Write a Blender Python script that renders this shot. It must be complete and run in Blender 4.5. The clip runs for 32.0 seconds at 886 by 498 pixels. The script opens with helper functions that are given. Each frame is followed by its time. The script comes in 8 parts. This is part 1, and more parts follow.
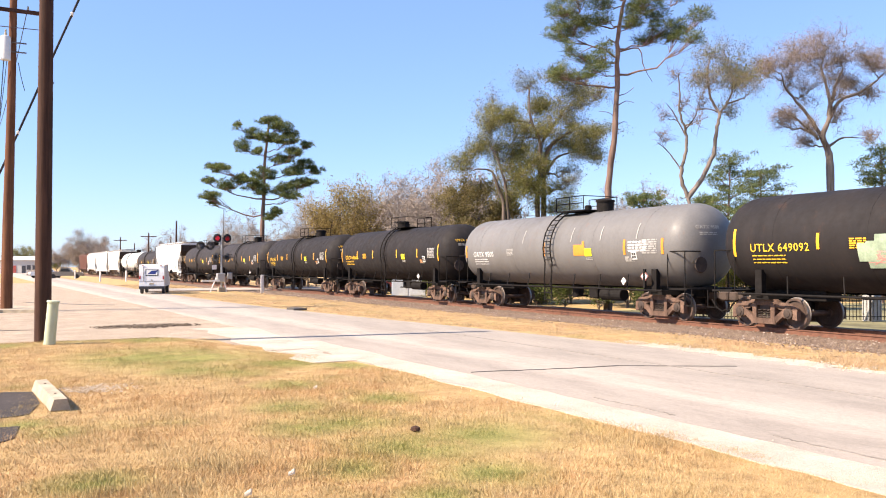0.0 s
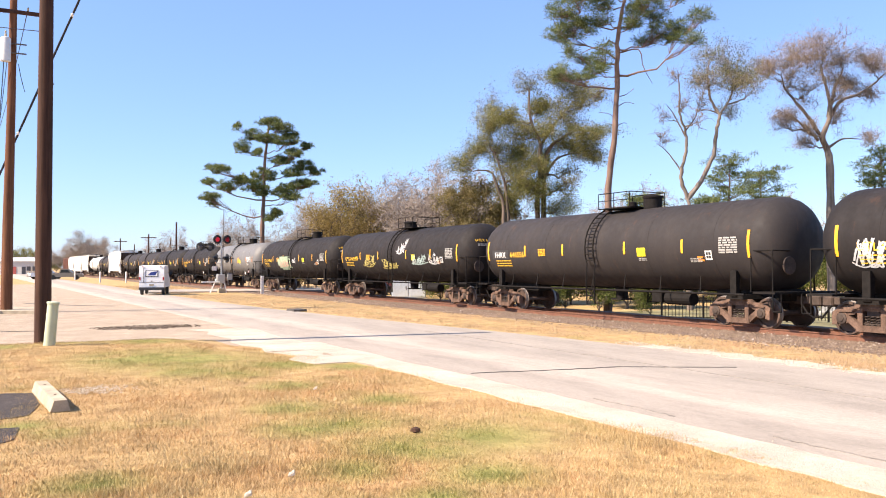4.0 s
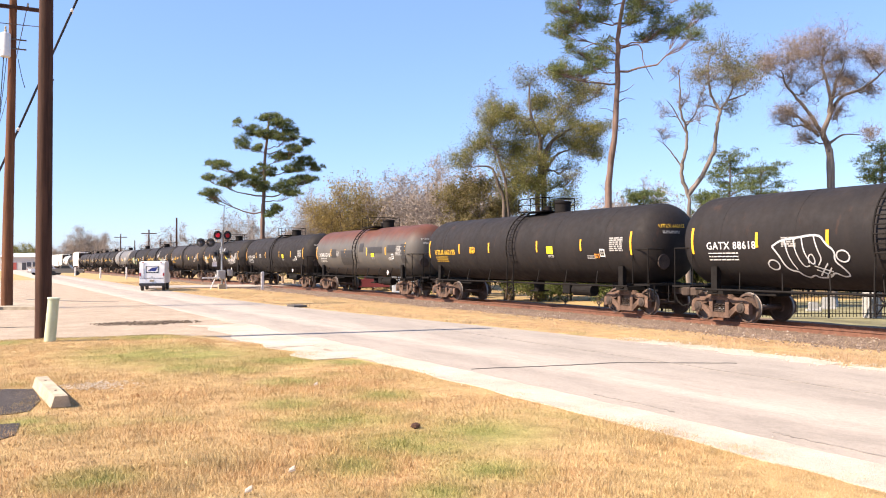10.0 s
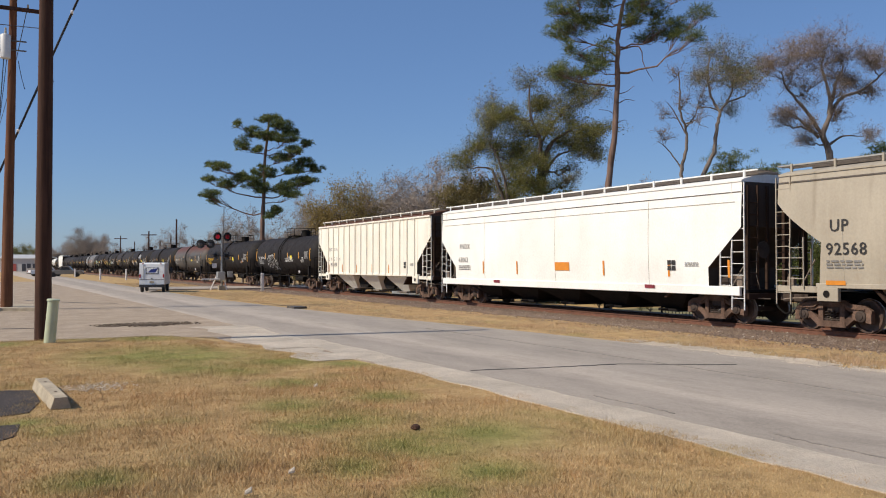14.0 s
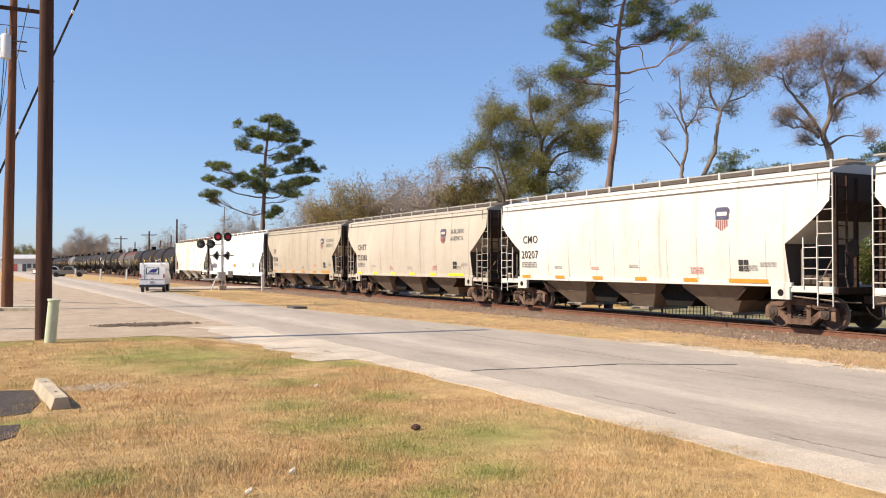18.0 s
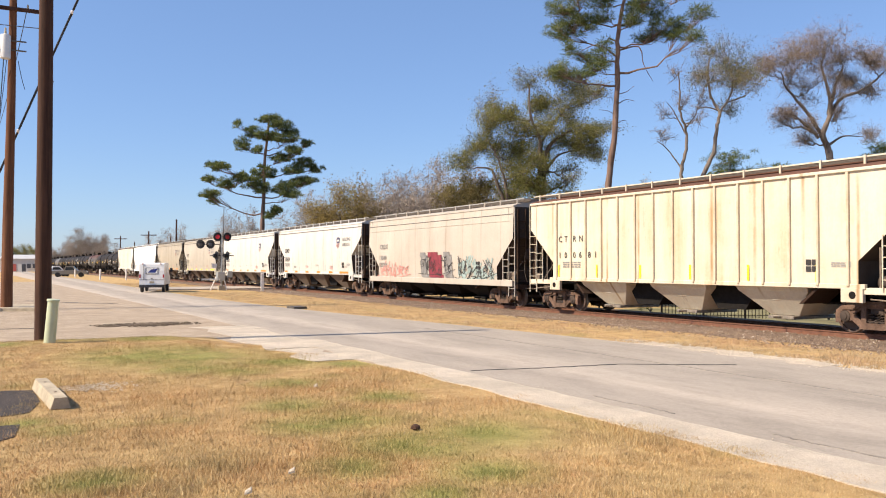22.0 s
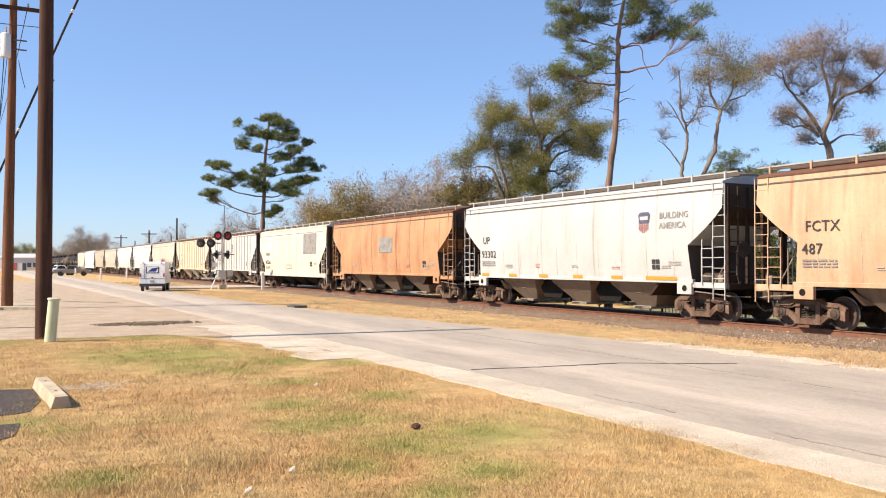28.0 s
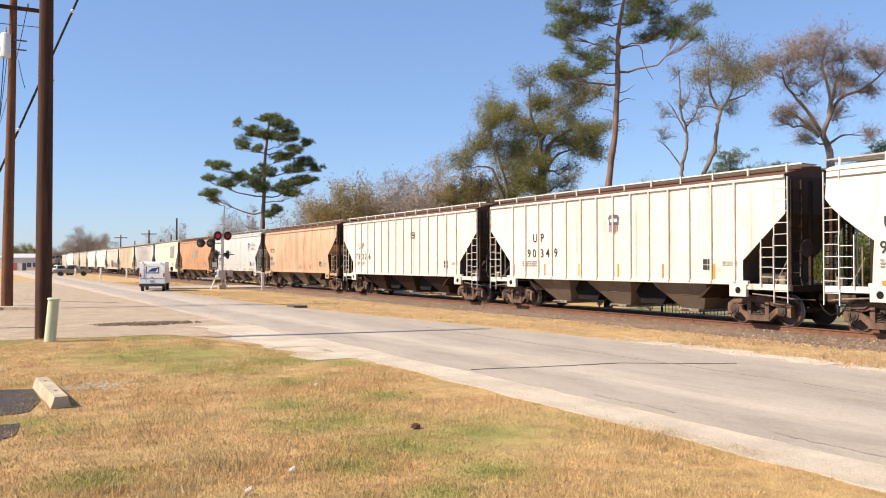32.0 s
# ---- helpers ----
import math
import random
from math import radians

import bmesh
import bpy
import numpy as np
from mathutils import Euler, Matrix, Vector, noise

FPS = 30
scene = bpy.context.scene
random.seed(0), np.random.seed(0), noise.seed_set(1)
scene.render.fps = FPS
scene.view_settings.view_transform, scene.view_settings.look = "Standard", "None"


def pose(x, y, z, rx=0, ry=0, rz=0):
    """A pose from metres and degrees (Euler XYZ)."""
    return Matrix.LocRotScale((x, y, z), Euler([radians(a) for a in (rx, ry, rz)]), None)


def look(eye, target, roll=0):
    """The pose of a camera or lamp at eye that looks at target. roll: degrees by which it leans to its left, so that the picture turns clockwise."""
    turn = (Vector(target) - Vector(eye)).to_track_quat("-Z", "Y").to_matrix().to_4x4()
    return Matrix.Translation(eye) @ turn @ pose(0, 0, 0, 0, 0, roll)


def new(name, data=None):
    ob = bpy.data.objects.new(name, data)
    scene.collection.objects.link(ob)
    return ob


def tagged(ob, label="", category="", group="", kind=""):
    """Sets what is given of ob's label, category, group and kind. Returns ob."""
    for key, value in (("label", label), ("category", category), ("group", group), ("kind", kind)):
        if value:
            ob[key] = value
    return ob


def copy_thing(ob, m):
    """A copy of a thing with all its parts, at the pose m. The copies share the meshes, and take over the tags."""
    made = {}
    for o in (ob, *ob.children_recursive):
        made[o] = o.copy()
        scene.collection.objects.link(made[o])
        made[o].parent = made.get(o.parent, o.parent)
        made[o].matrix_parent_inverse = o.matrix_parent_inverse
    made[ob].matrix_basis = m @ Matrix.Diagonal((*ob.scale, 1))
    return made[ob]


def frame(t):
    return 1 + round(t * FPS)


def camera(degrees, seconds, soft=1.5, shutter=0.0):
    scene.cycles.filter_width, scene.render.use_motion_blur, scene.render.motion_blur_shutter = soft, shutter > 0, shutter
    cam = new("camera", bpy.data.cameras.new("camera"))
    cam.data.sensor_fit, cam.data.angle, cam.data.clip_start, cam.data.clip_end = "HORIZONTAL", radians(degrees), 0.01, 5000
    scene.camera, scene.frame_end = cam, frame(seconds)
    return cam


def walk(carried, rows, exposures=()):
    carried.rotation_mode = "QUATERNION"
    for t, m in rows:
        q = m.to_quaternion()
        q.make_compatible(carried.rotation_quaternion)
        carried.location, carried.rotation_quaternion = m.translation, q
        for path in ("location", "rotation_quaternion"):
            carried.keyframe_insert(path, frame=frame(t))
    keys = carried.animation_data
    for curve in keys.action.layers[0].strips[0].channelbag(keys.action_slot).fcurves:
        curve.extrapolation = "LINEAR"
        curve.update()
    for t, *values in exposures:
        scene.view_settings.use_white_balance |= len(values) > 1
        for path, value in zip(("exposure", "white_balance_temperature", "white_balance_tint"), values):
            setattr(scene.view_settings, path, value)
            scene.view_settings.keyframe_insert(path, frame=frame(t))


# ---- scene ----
# The path: a phone held by hand, which nods and sways a little in one place.
EYE = Vector((0.0, 0.0, 2.0))
VIEW_TURN = 28.4          # degrees to the right of the track's direction (+y)
FOCAL = 1493.0
cam = camera(55.41, 32.0, soft=1.05)
LEVEL = 1.036             # degrees above the horizon
NOD = [(0, -.1, 3.6), (.5, .3, 3.8), (1, -.4, 6.9), (1.5, -.4, 4.7), (2, -.4, 2.2), (2.5, -.8, 3.8), (3, -1.1, 6.9), (3.5, -.3, 6.8),
       (5.5, -.6, -2.2), (6, 0, -3.8), (6.5, -.1, -4.2), (7, -.6, -5.3), (7.5, -.7, -3.6), (8, -.4, -2.1), (8.5, .5, -.7), (9, 1.3, -.7),
       (9.5, 0, -1.3), (10, .3, -1.8), (10.5, .3, .8), (11, .1, .5), (12, 0, -.7), (13, .3, -.3), (14, .1, .7), (17, .5, -.9),
       (18, .7, .8), (19, .5, .5), (20, 0, .7), (22, 0, 1), (25, 0, .5), (28, .7, -.9), (29, .3, -2.1), (30, .7, -.9), (31, .7, 0), (32, .5, -.9)]


def held(sway, nod):
    turn = radians(VIEW_TURN) - sway / FOCAL
    tilt = radians(LEVEL) + nod / FOCAL
    way = Vector((math.sin(turn) * math.cos(tilt), math.cos(turn) * math.cos(tilt), math.sin(tilt)))
    return look(EYE, EYE + way * 10)


walk(cam, [(t, held(a, b)) for t, a, b in NOD],
     exposures=[(0, 1.25, 6500, 17), (10.6, 1.25, 6500, 17), (11.2, 0.93, 6420, 16), (12.0, 0.10, 6360, 13), (13.0, -0.34, 6080, 14), (14.0, -0.02, 6060, 11), (14.5, 0.12, 6100, 11),
                (16.5, 0.65, 6480, 13), (18.0, 0.7, 6530, 13), (25.0, 0.7, 6580, 13), (28.0, 0.92, 6650, 13), (30.0, 0.75, 6650, 13), (32.0, 0.78, 6650, 13)])

# ---- light: a low winter sun from the side, clear sky ----
SUN_TURN = -83.0          # degrees from +y towards +x
SUN_UP = 42.0
world = bpy.data.worlds.new("clear_sky")
scene.world = world
world.use_nodes = True
wn = world.node_tree.nodes
sky = wn.new("ShaderNodeTexSky")
sky.sky_type = "NISHITA"
sky.sun_disc = False
sky.sun_elevation = radians(SUN_UP)
sky.sun_rotation = radians(SUN_TURN)
sky.air_density, sky.dust_density, sky.ozone_density = 1.0, 0.3, 3.5
clear = wn.new("ShaderNodeMix")
clear.data_type, clear.blend_type = "RGBA", "MULTIPLY"
clear.inputs[0].default_value = 1.0
clear.inputs[7].default_value = (0.90, 0.98, 1.14, 1.0)     # a crisp winter blue
even = wn.new("ShaderNodeMix")
even.data_type = "RGBA"
even.inputs[0].default_value = 0.28
even.inputs[7].default_value = (2.7, 4.5, 7.6, 1.0)         # thin even haze
world.node_tree.links.new(sky.outputs[0], clear.inputs[6])
world.node_tree.links.new(clear.outputs[2], even.inputs[6])
world.node_tree.links.new(even.outputs[2], wn["Background"].inputs[0])
wn["Background"].inputs[1].default_value = 0.08
sun = new("sun", bpy.data.lights.new("sun", "SUN"))
sun.data.energy, sun.data.angle, sun.data.color = 5.0, radians(0.53), (1.0, 0.87, 0.67)
sun_way = Vector((math.sin(radians(SUN_TURN)) * math.cos(radians(SUN_UP)), math.cos(radians(SUN_TURN)) * math.cos(radians(SUN_UP)), math.sin(radians(SUN_UP))))
sun.matrix_world = look(sun_way * 60, (0, 0, 0))


# ---- materials ----
class Nodes:
    """A short hand for one material's node tree."""

    def __init__(self, name, rough=0.6, metal=0.0, spec=0.4):
        self.m = bpy.data.materials.new(name)
        self.m.use_nodes = True
        self.t = self.m.node_tree
        self.b = self.t.nodes["Principled BSDF"]
        self.b.inputs["Roughness"].default_value = rough
        self.b.inputs["Metallic"].default_value = metal
        self.b.inputs["Specular IOR Level"].default_value = spec

    def n(self, kind, **values):
        node = self.t.nodes.new(kind)
        for key, value in values.items():
            node.inputs[key.replace("_", " ")].default_value = value
        return node

    def link(self, a, b):
        self.t.links.new(a, b)

    def where(self, scale=(1, 1, 1), world_space=False):
        tc = self.n("ShaderNodeNewGeometry") if world_space else self.n("ShaderNodeTexCoord")
        mp = self.n("ShaderNodeMapping")
        mp.inputs["Scale"].default_value = scale
        self.link(tc.outputs["Position" if world_space else "Object"], mp.inputs["Vector"])
        return mp.outputs[0]

    def noise(self, scale, detail=4.0, rough=0.6, stretch=(1, 1, 1), world_space=False):
        node = self.n("ShaderNodeTexNoise", Scale=scale, Detail=detail, Roughness=rough)
        self.link(self.where(stretch, world_space), node.inputs["Vector"])
        return node.outputs["Fac"]

    def ramp(self, fac, stops):
        node = self.n("ShaderNodeValToRGB")
        el = node.color_ramp.elements
        while len(el) < len(stops):
            el.new(0.5)
        for e, (p, c) in zip(el, stops):
            e.position = p
            e.color = (*c, 1) if isinstance(c, tuple) else (c, c, c, 1)
        self.link(fac, node.inputs[0])
        return node.outputs[0]

    def mix(self, fac, a, b, how="MIX"):
        node = self.n("ShaderNodeMix")
        node.data_type, node.blend_type = "RGBA", how
        for value, socket in ((fac, node.inputs[0]), (a, node.inputs[6]), (b, node.inputs[7])):
            if isinstance(value, (int, float)):
                socket.default_value = value
            elif isinstance(value, tuple):
                socket.default_value = (*value, 1)
            else:
                self.link(value, socket)
        return node.outputs[2]

    def colour(self, socket):
        self.link(socket, self.b.inputs["Base Color"])

    def bump(self, fac, strength=0.3, distance=0.01):
        node = self.n("ShaderNodeBump", Strength=strength, Distance=distance)
        self.link(fac, node.inputs["Height"])
        self.link(node.outputs[0], self.b.inputs["Normal"])


def shade(c, k):
    return tuple(min(1.0, v * k) for v in c)


def plain(name, col, rough=0.6, metal=0.0, var=0.25, scale=6.0, bump=0.15, spec=0.4):
    """One colour, uneven at two scales."""
    s = Nodes(name, rough, metal, spec)
    a = s.ramp(s.noise(scale), [(0.3, shade(col, 1 - var)), (0.7, shade(col, 1 + var))])
    b = s.ramp(s.noise(scale * 9), [(0.3, 1 - var * 0.7), (0.7, 1.0)])
    s.colour(s.mix(1.0, a, b, "MULTIPLY"))
    if bump:
        s.bump(s.noise(scale * 12), bump, 0.01)
    return s.m


def car_paint(name, col, dirt, amount=0.5, rough=0.5, rust=0.0, low=0.45, streak=1.6, spec=0.35, panel=0.0):
    """Old paint on a freight car: faded patches, dirt that has run down in streaks, specks of rust."""
    s = Nodes(name, rough, 0.0, spec)
    fade = s.ramp(s.noise(0.35, 5), [(0.3, shade(col, 0.86)), (0.7, shade(col, 1.06))])
    runs = s.ramp(s.noise(streak, 6, 0.65, (1, 1, 0.07)), [(low, 0.0), (low + 0.3, amount)])
    cloud = s.ramp(s.noise(0.55, 5, 0.6), [(0.35, 0.15), (0.75, 1.0)])
    base = s.mix(s.mix(1.0, runs, cloud, "MULTIPLY"), fade, dirt)
    if panel:
        # rust that weeps from the upright welds, about 1.7 m apart
        xyz = s.n("ShaderNodeSeparateXYZ")
        s.link(s.where((1, 1 / 1.7, 1)), xyz.inputs[0])
        near = s.n("ShaderNodeMath")
        near.operation = "PINGPONG"
        near.inputs[1].default_value = 0.5
        s.link(xyz.outputs["Y"], near.inputs[0])
        weep = s.ramp(near.outputs[0], [(0.0, 1.0), (0.012, 0.9), (0.05, 0.0)])
        length = s.ramp(s.noise(0.8, 4, 0.6, (1, 1, 0.5)), [(0.42, 0.0), (0.62, panel)])
        base = s.mix(s.mix(1.0, weep, length, "MULTIPLY"), base, shade(dirt, 0.7))
    fine = s.ramp(s.noise(14, 5, 0.7), [(0.35, 0.9), (0.62, 1.0)])
    base = s.mix(1.0, base, fine, "MULTIPLY")
    if rust:
        spots = s.ramp(s.noise(2.6, 7, 0.72, (1, 1, 0.3)), [(0.60, 0.0), (0.72, rust)])
        base = s.mix(spots, base, (0.23, 0.09, 0.035))
    s.colour(base)
    s.link(s.ramp(s.noise(3.0, 5), [(0.3, rough - 0.08), (0.7, rough + 0.15)]), s.b.inputs["Roughness"])
    s.bump(s.noise(2.2, 3), 0.12, 0.02)
    return s.m


def rust_topped(name, col, dirt, top_col, edge):
    """Tank paint whose upper part has weathered to red-brown in clouds and runs."""
    s = Nodes(name, 0.6, 0, 0.25)
    side = s.ramp(s.noise(1.4, 6, 0.65, (1, 1, 0.1)), [(0.38, col), (0.72, dirt)])
    crown = s.ramp(s.noise(0.9, 6, 0.7, (1, 1, 0.4)), [(0.3, shade(top_col, 0.7)), (0.55, top_col), (0.75, shade(top_col, 1.25))])
    xyz = s.n("ShaderNodeSeparateXYZ")
    s.link(s.where(), xyz.inputs[0])
    add = s.n("ShaderNodeMath")
    add.operation = "MULTIPLY_ADD"
    add.inputs[1].default_value = 0.9
    s.link(s.noise(1.1, 6, 0.7, (1, 1, 0.25)), add.inputs[0])
    s.link(xyz.outputs["Z"], add.inputs[2])
    m = s.n("ShaderNodeMapRange", From_Min=edge + 0.2, From_Max=edge + 0.75)
    s.link(add.outputs[0], m.inputs["Value"])
    s.colour(s.mix(m.outputs[0], side, crown))
    s.bump(s.noise(2.2, 3), 0.12, 0.02)
    return s.m


BLACK_TANK = car_paint("black_tank_paint", (0.017, 0.0145, 0.0145), (0.046, 0.035, 0.030), 0.5, 0.68, 0.1, 0.42, spec=0.22)
DARK_TANK = car_paint("dark_tank_paint", (0.030, 0.026, 0.026), (0.068, 0.053, 0.044), 0.5, 0.66, 0.15, 0.42, spec=0.22)
GREY_TANK = car_paint("grey_tank_paint", (0.16, 0.155, 0.15), (0.085, 0.075, 0.065), 0.6, 0.5, 0.25, 0.42)
PATCHED_TANK = rust_topped("rust_topped_tank_paint", (0.082, 0.079, 0.076), (0.115, 0.10, 0.085), (0.105, 0.042, 0.028), 3.3)
WHITE_TANK = car_paint("white_tank_paint", (0.72, 0.71, 0.67), (0.4, 0.36, 0.28), 0.4)
WHITE = car_paint("white_car_paint", (0.90, 0.88, 0.83), (0.66, 0.60, 0.51), 0.3, 0.45)
CREAM = car_paint("cream_car_paint", (0.88, 0.84, 0.735), (0.58, 0.45, 0.28), 0.4, 0.5, 0.3, panel=0.5)
YELLOWED = car_paint("yellowed_car_paint", (0.66, 0.595, 0.475), (0.46, 0.27, 0.11), 0.95, 0.5, 0.4, 0.4, panel=0.9)
DIRTY_WHITE = car_paint("dirty_offwhite_car_paint", (0.62, 0.595, 0.54), (0.36, 0.27, 0.19), 0.65, 0.55, 0.6, 0.43, 2.4, panel=0.6)
TAN = car_paint("tan_car_paint", (0.42, 0.37, 0.29), (0.25, 0.20, 0.14), 0.55, 0.5, 0.15, 0.4, panel=0.6)
PALE = car_paint("pale_car_paint", (0.47, 0.425, 0.355), (0.31, 0.26, 0.20), 0.55, 0.5, 0.15, 0.4, panel=0.6)
OFFWHITE = car_paint("offwhite_car_paint", (0.63, 0.605, 0.56), (0.40, 0.345, 0.28), 0.5, 0.5, 0.25, 0.4, panel=0.5)
LIGHT_GREY = car_paint("light_grey_car_paint", (0.54, 0.53, 0.505), (0.33, 0.295, 0.255), 0.55, 0.5, 0.2, 0.4, panel=0.5)
BUFF = car_paint("buff_car_paint", (0.62, 0.565, 0.465), (0.40, 0.30, 0.20), 0.5, 0.5, 0.2, 0.42, panel=0.6)
COOL_GREY = car_paint("cool_grey_car_paint", (0.455, 0.465, 0.465), (0.29, 0.27, 0.245), 0.5, 0.5, 0.15, 0.42, panel=0.5)
# end walls: grime, with the shade between cars darkened into the colour
END_SHEET = car_paint("grimy_shaded_end_wall", (0.085, 0.064, 0.052), (0.03, 0.022, 0.017), 0.7, 0.85, 0.3, 0.4, spec=0.1)
BEIGE = car_paint("beige_car_paint", (0.50, 0.45, 0.385), (0.32, 0.25, 0.19), 0.55, 0.5, 0.2, 0.4, panel=0.4)
ORANGE = car_paint("orange_car_paint", (0.47, 0.275, 0.15), (0.25, 0.095, 0.045), 0.95, 0.55, 0.7, 0.33, panel=0.9)
PEACH = car_paint("peach_car_paint", (0.51, 0.355, 0.24), (0.31, 0.15, 0.075), 1.0, 0.55, 0.55, 0.35, panel=0.9)
ROOF_DIRT = car_paint("grimy_brown_roof", (0.15, 0.075, 0.052), (0.06, 0.036, 0.028), 0.8, 0.8, 0.5, 0.35, spec=0.15)
BROWN = car_paint("brown_car_paint", (0.19, 0.085, 0.06), (0.1, 0.06, 0.05), 0.5)
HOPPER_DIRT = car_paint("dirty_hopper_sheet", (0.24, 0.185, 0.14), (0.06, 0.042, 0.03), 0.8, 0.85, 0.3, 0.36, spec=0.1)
# brown grime, taken darker still to hold the shade of deep recesses
GRIMY_SHADE = car_paint("grimy_shaded_sheet", (0.055, 0.034, 0.025), (0.014, 0.011, 0.009), 0.6, 0.85, 0.3, 0.36, spec=0.08)
SEAM_PALE = plain("faint_weld_seam", (0.40, 0.365, 0.30), 0.7, var=0.3)
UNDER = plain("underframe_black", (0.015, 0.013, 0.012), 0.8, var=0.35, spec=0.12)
GRIP = plain("grab_iron_steel", (0.12, 0.10, 0.085), 0.6, var=0.3)
RUSTY = plain("rusty_cast_steel", (0.155, 0.098, 0.072), 0.85, var=0.55, scale=3, spec=0.15)
RUSTY_DARK = plain("dark_cast_steel", (0.065, 0.045, 0.035), 0.8, var=0.4, scale=3)
WHEEL = plain("wheel_steel", (0.11, 0.072, 0.055), 0.6, 0.2, var=0.3, scale=4)
DUSTY_PIPE = plain("dusty_brake_pipe", (0.22, 0.17, 0.13), 0.75, var=0.35)
GATE_STEEL = plain("scuffed_gate_steel", (0.26, 0.225, 0.19), 0.55, 0.2, var=0.4)
TREAD = plain("bright_tread", (0.30, 0.26, 0.23), 0.45, 0.6, var=0.15)
STENCIL_WHITE = plain("white_stencil", (0.70, 0.70, 0.68), 0.6, var=0.15)
STENCIL_GREY = plain("grey_stencil", (0.34, 0.33, 0.31), 0.6, var=0.15)
STENCIL_YELLOW = plain("yellow_stencil", (0.78, 0.47, 0.03), 0.6, var=0.15)
STENCIL_BLACK = plain("black_stencil", (0.035, 0.033, 0.033), 0.6, var=0.2)
REFLECT = plain("yellow_reflector", (0.76, 0.39, 0.025), 0.35, var=0.08)
REFLECT_ORANGE = plain("orange_reflector", (0.66, 0.245, 0.03), 0.4, var=0.1)
LABEL_YELLOW = plain("yellow_label", (0.86, 0.72, 0.02), 0.4, var=0.06)
SPRAY_GREEN = plain("green_spray_paint", (0.30, 0.38, 0.26), 0.6, var=0.35, scale=2)
SPRAY_WHITE = plain("white_spray_paint", (0.50, 0.50, 0.50), 0.6, var=0.2, scale=3)
SPRAY_GOLD = plain("gold_spray_paint", (0.45, 0.38, 0.12), 0.6, var=0.3, scale=3)
SPRAY_RED = plain("red_spray_paint", (0.23, 0.035, 0.05), 0.6, var=0.3, scale=3)
SPRAY_PINK = plain("pink_spray_paint", (0.62, 0.28, 0.24), 0.6, var=0.3, scale=3)
SPRAY_GREY = plain("grey_spray_paint", (0.24, 0.23, 0.22), 0.6, var=0.3, scale=3)
SPRAY_TEAL = plain("teal_spray_paint", (0.33, 0.42, 0.40), 0.6, var=0.4, scale=3)
SHIELD_BLUE = plain("shield_blue", (0.09, 0.085, 0.14), 0.5)
SHIELD_RED = plain("shield_red", (0.33, 0.14, 0.125), 0.5)
PLACARD = plain("hazard_placard", (0.75, 0.72, 0.70), 0.5)


def steel_rail():
    s = Nodes("rusty_rail", 0.65, 0.1)
    s.colour(s.ramp(s.noise(7, 6), [(0.3, (0.115, 0.05, 0.03)), (0.7, (0.20, 0.092, 0.056))]))
    s.bump(s.noise(60), 0.2, 0.004)
    return s.m


RAIL = steel_rail()


GREEN_SPOTS = ((2.9, 19.0, 1.6), (3.7, 18.6, 2.0), (3.5, 16.7, 1.0), (4.2, 15.8, 0.7), (4.5, 13.8, 0.6), (3.8, 11.6, 0.6), (3.6, 10.1, 0.7), (4.1, 10.2, 0.8), (3.2, 7.8, 0.5), (4.2, 8.4, 0.9), (5.2, 8.6, 0.9), (5.3, 11.7, 0.6), (0.86, 8.4, 0.5),
               (0.4, 11.9, 0.4), (0.75, 11.2, 0.4), (3.5, 6.5, 0.4), (2.2, 23.7, 1.2), (3.6, 22.6, 1.0), (6.4, 16.0, 0.7), (4.3, 7.0, 0.6), (5.4, 16.9, 1.1), (0.3, 22.5, 0.8))


def greenness(s):
    """Where the lawn is still green: a few ragged patches and a faint cloudiness."""
    here = s.where((1, 1, 0), True)
    rag = s.noise(1.1, 5, 0.65, world_space=True)
    total = s.ramp(s.noise(0.5, 5, 0.6, world_space=True), [(0.55, 0.0), (0.75, 0.55)])
    for x, y, r in GREEN_SPOTS:
        d = s.n("ShaderNodeVectorMath")
        d.operation = "DISTANCE"
        s.link(here, d.inputs[0])
        d.inputs[1].default_value = (x, y, 0)
        m = s.n("ShaderNodeMapRange", From_Min=r * 1.35, From_Max=r * 0.2, To_Min=0.0, To_Max=0.9)
        s.link(d.outputs["Value"], m.inputs["Value"])
        total = s.mix(1.0, total, m.outputs[0], "LIGHTEN")
    return s.mix(1.0, total, s.ramp(rag, [(0.30, 0.3), (0.5, 1.0)]), "MULTIPLY")


def lawn():
    s = Nodes("dry_winter_lawn", 0.9, 0, 0.15)
    mid = s.noise(1.7, 6, 0.7, world_space=True)
    dry = s.ramp(mid, [(0.28, (0.25, 0.155, 0.072)), (0.42, (0.37, 0.245, 0.115)), (0.6, (0.49, 0.34, 0.16)), (0.78, (0.58, 0.435, 0.24))])
    green = s.ramp(mid, [(0.3, (0.12, 0.14, 0.035)), (0.7, (0.33, 0.31, 0.10))])
    s.colour(s.mix(greenness(s), dry, green))
    s.bump(s.noise(30, 6, 0.75, world_space=True), 0.6, 0.03)
    return s.m


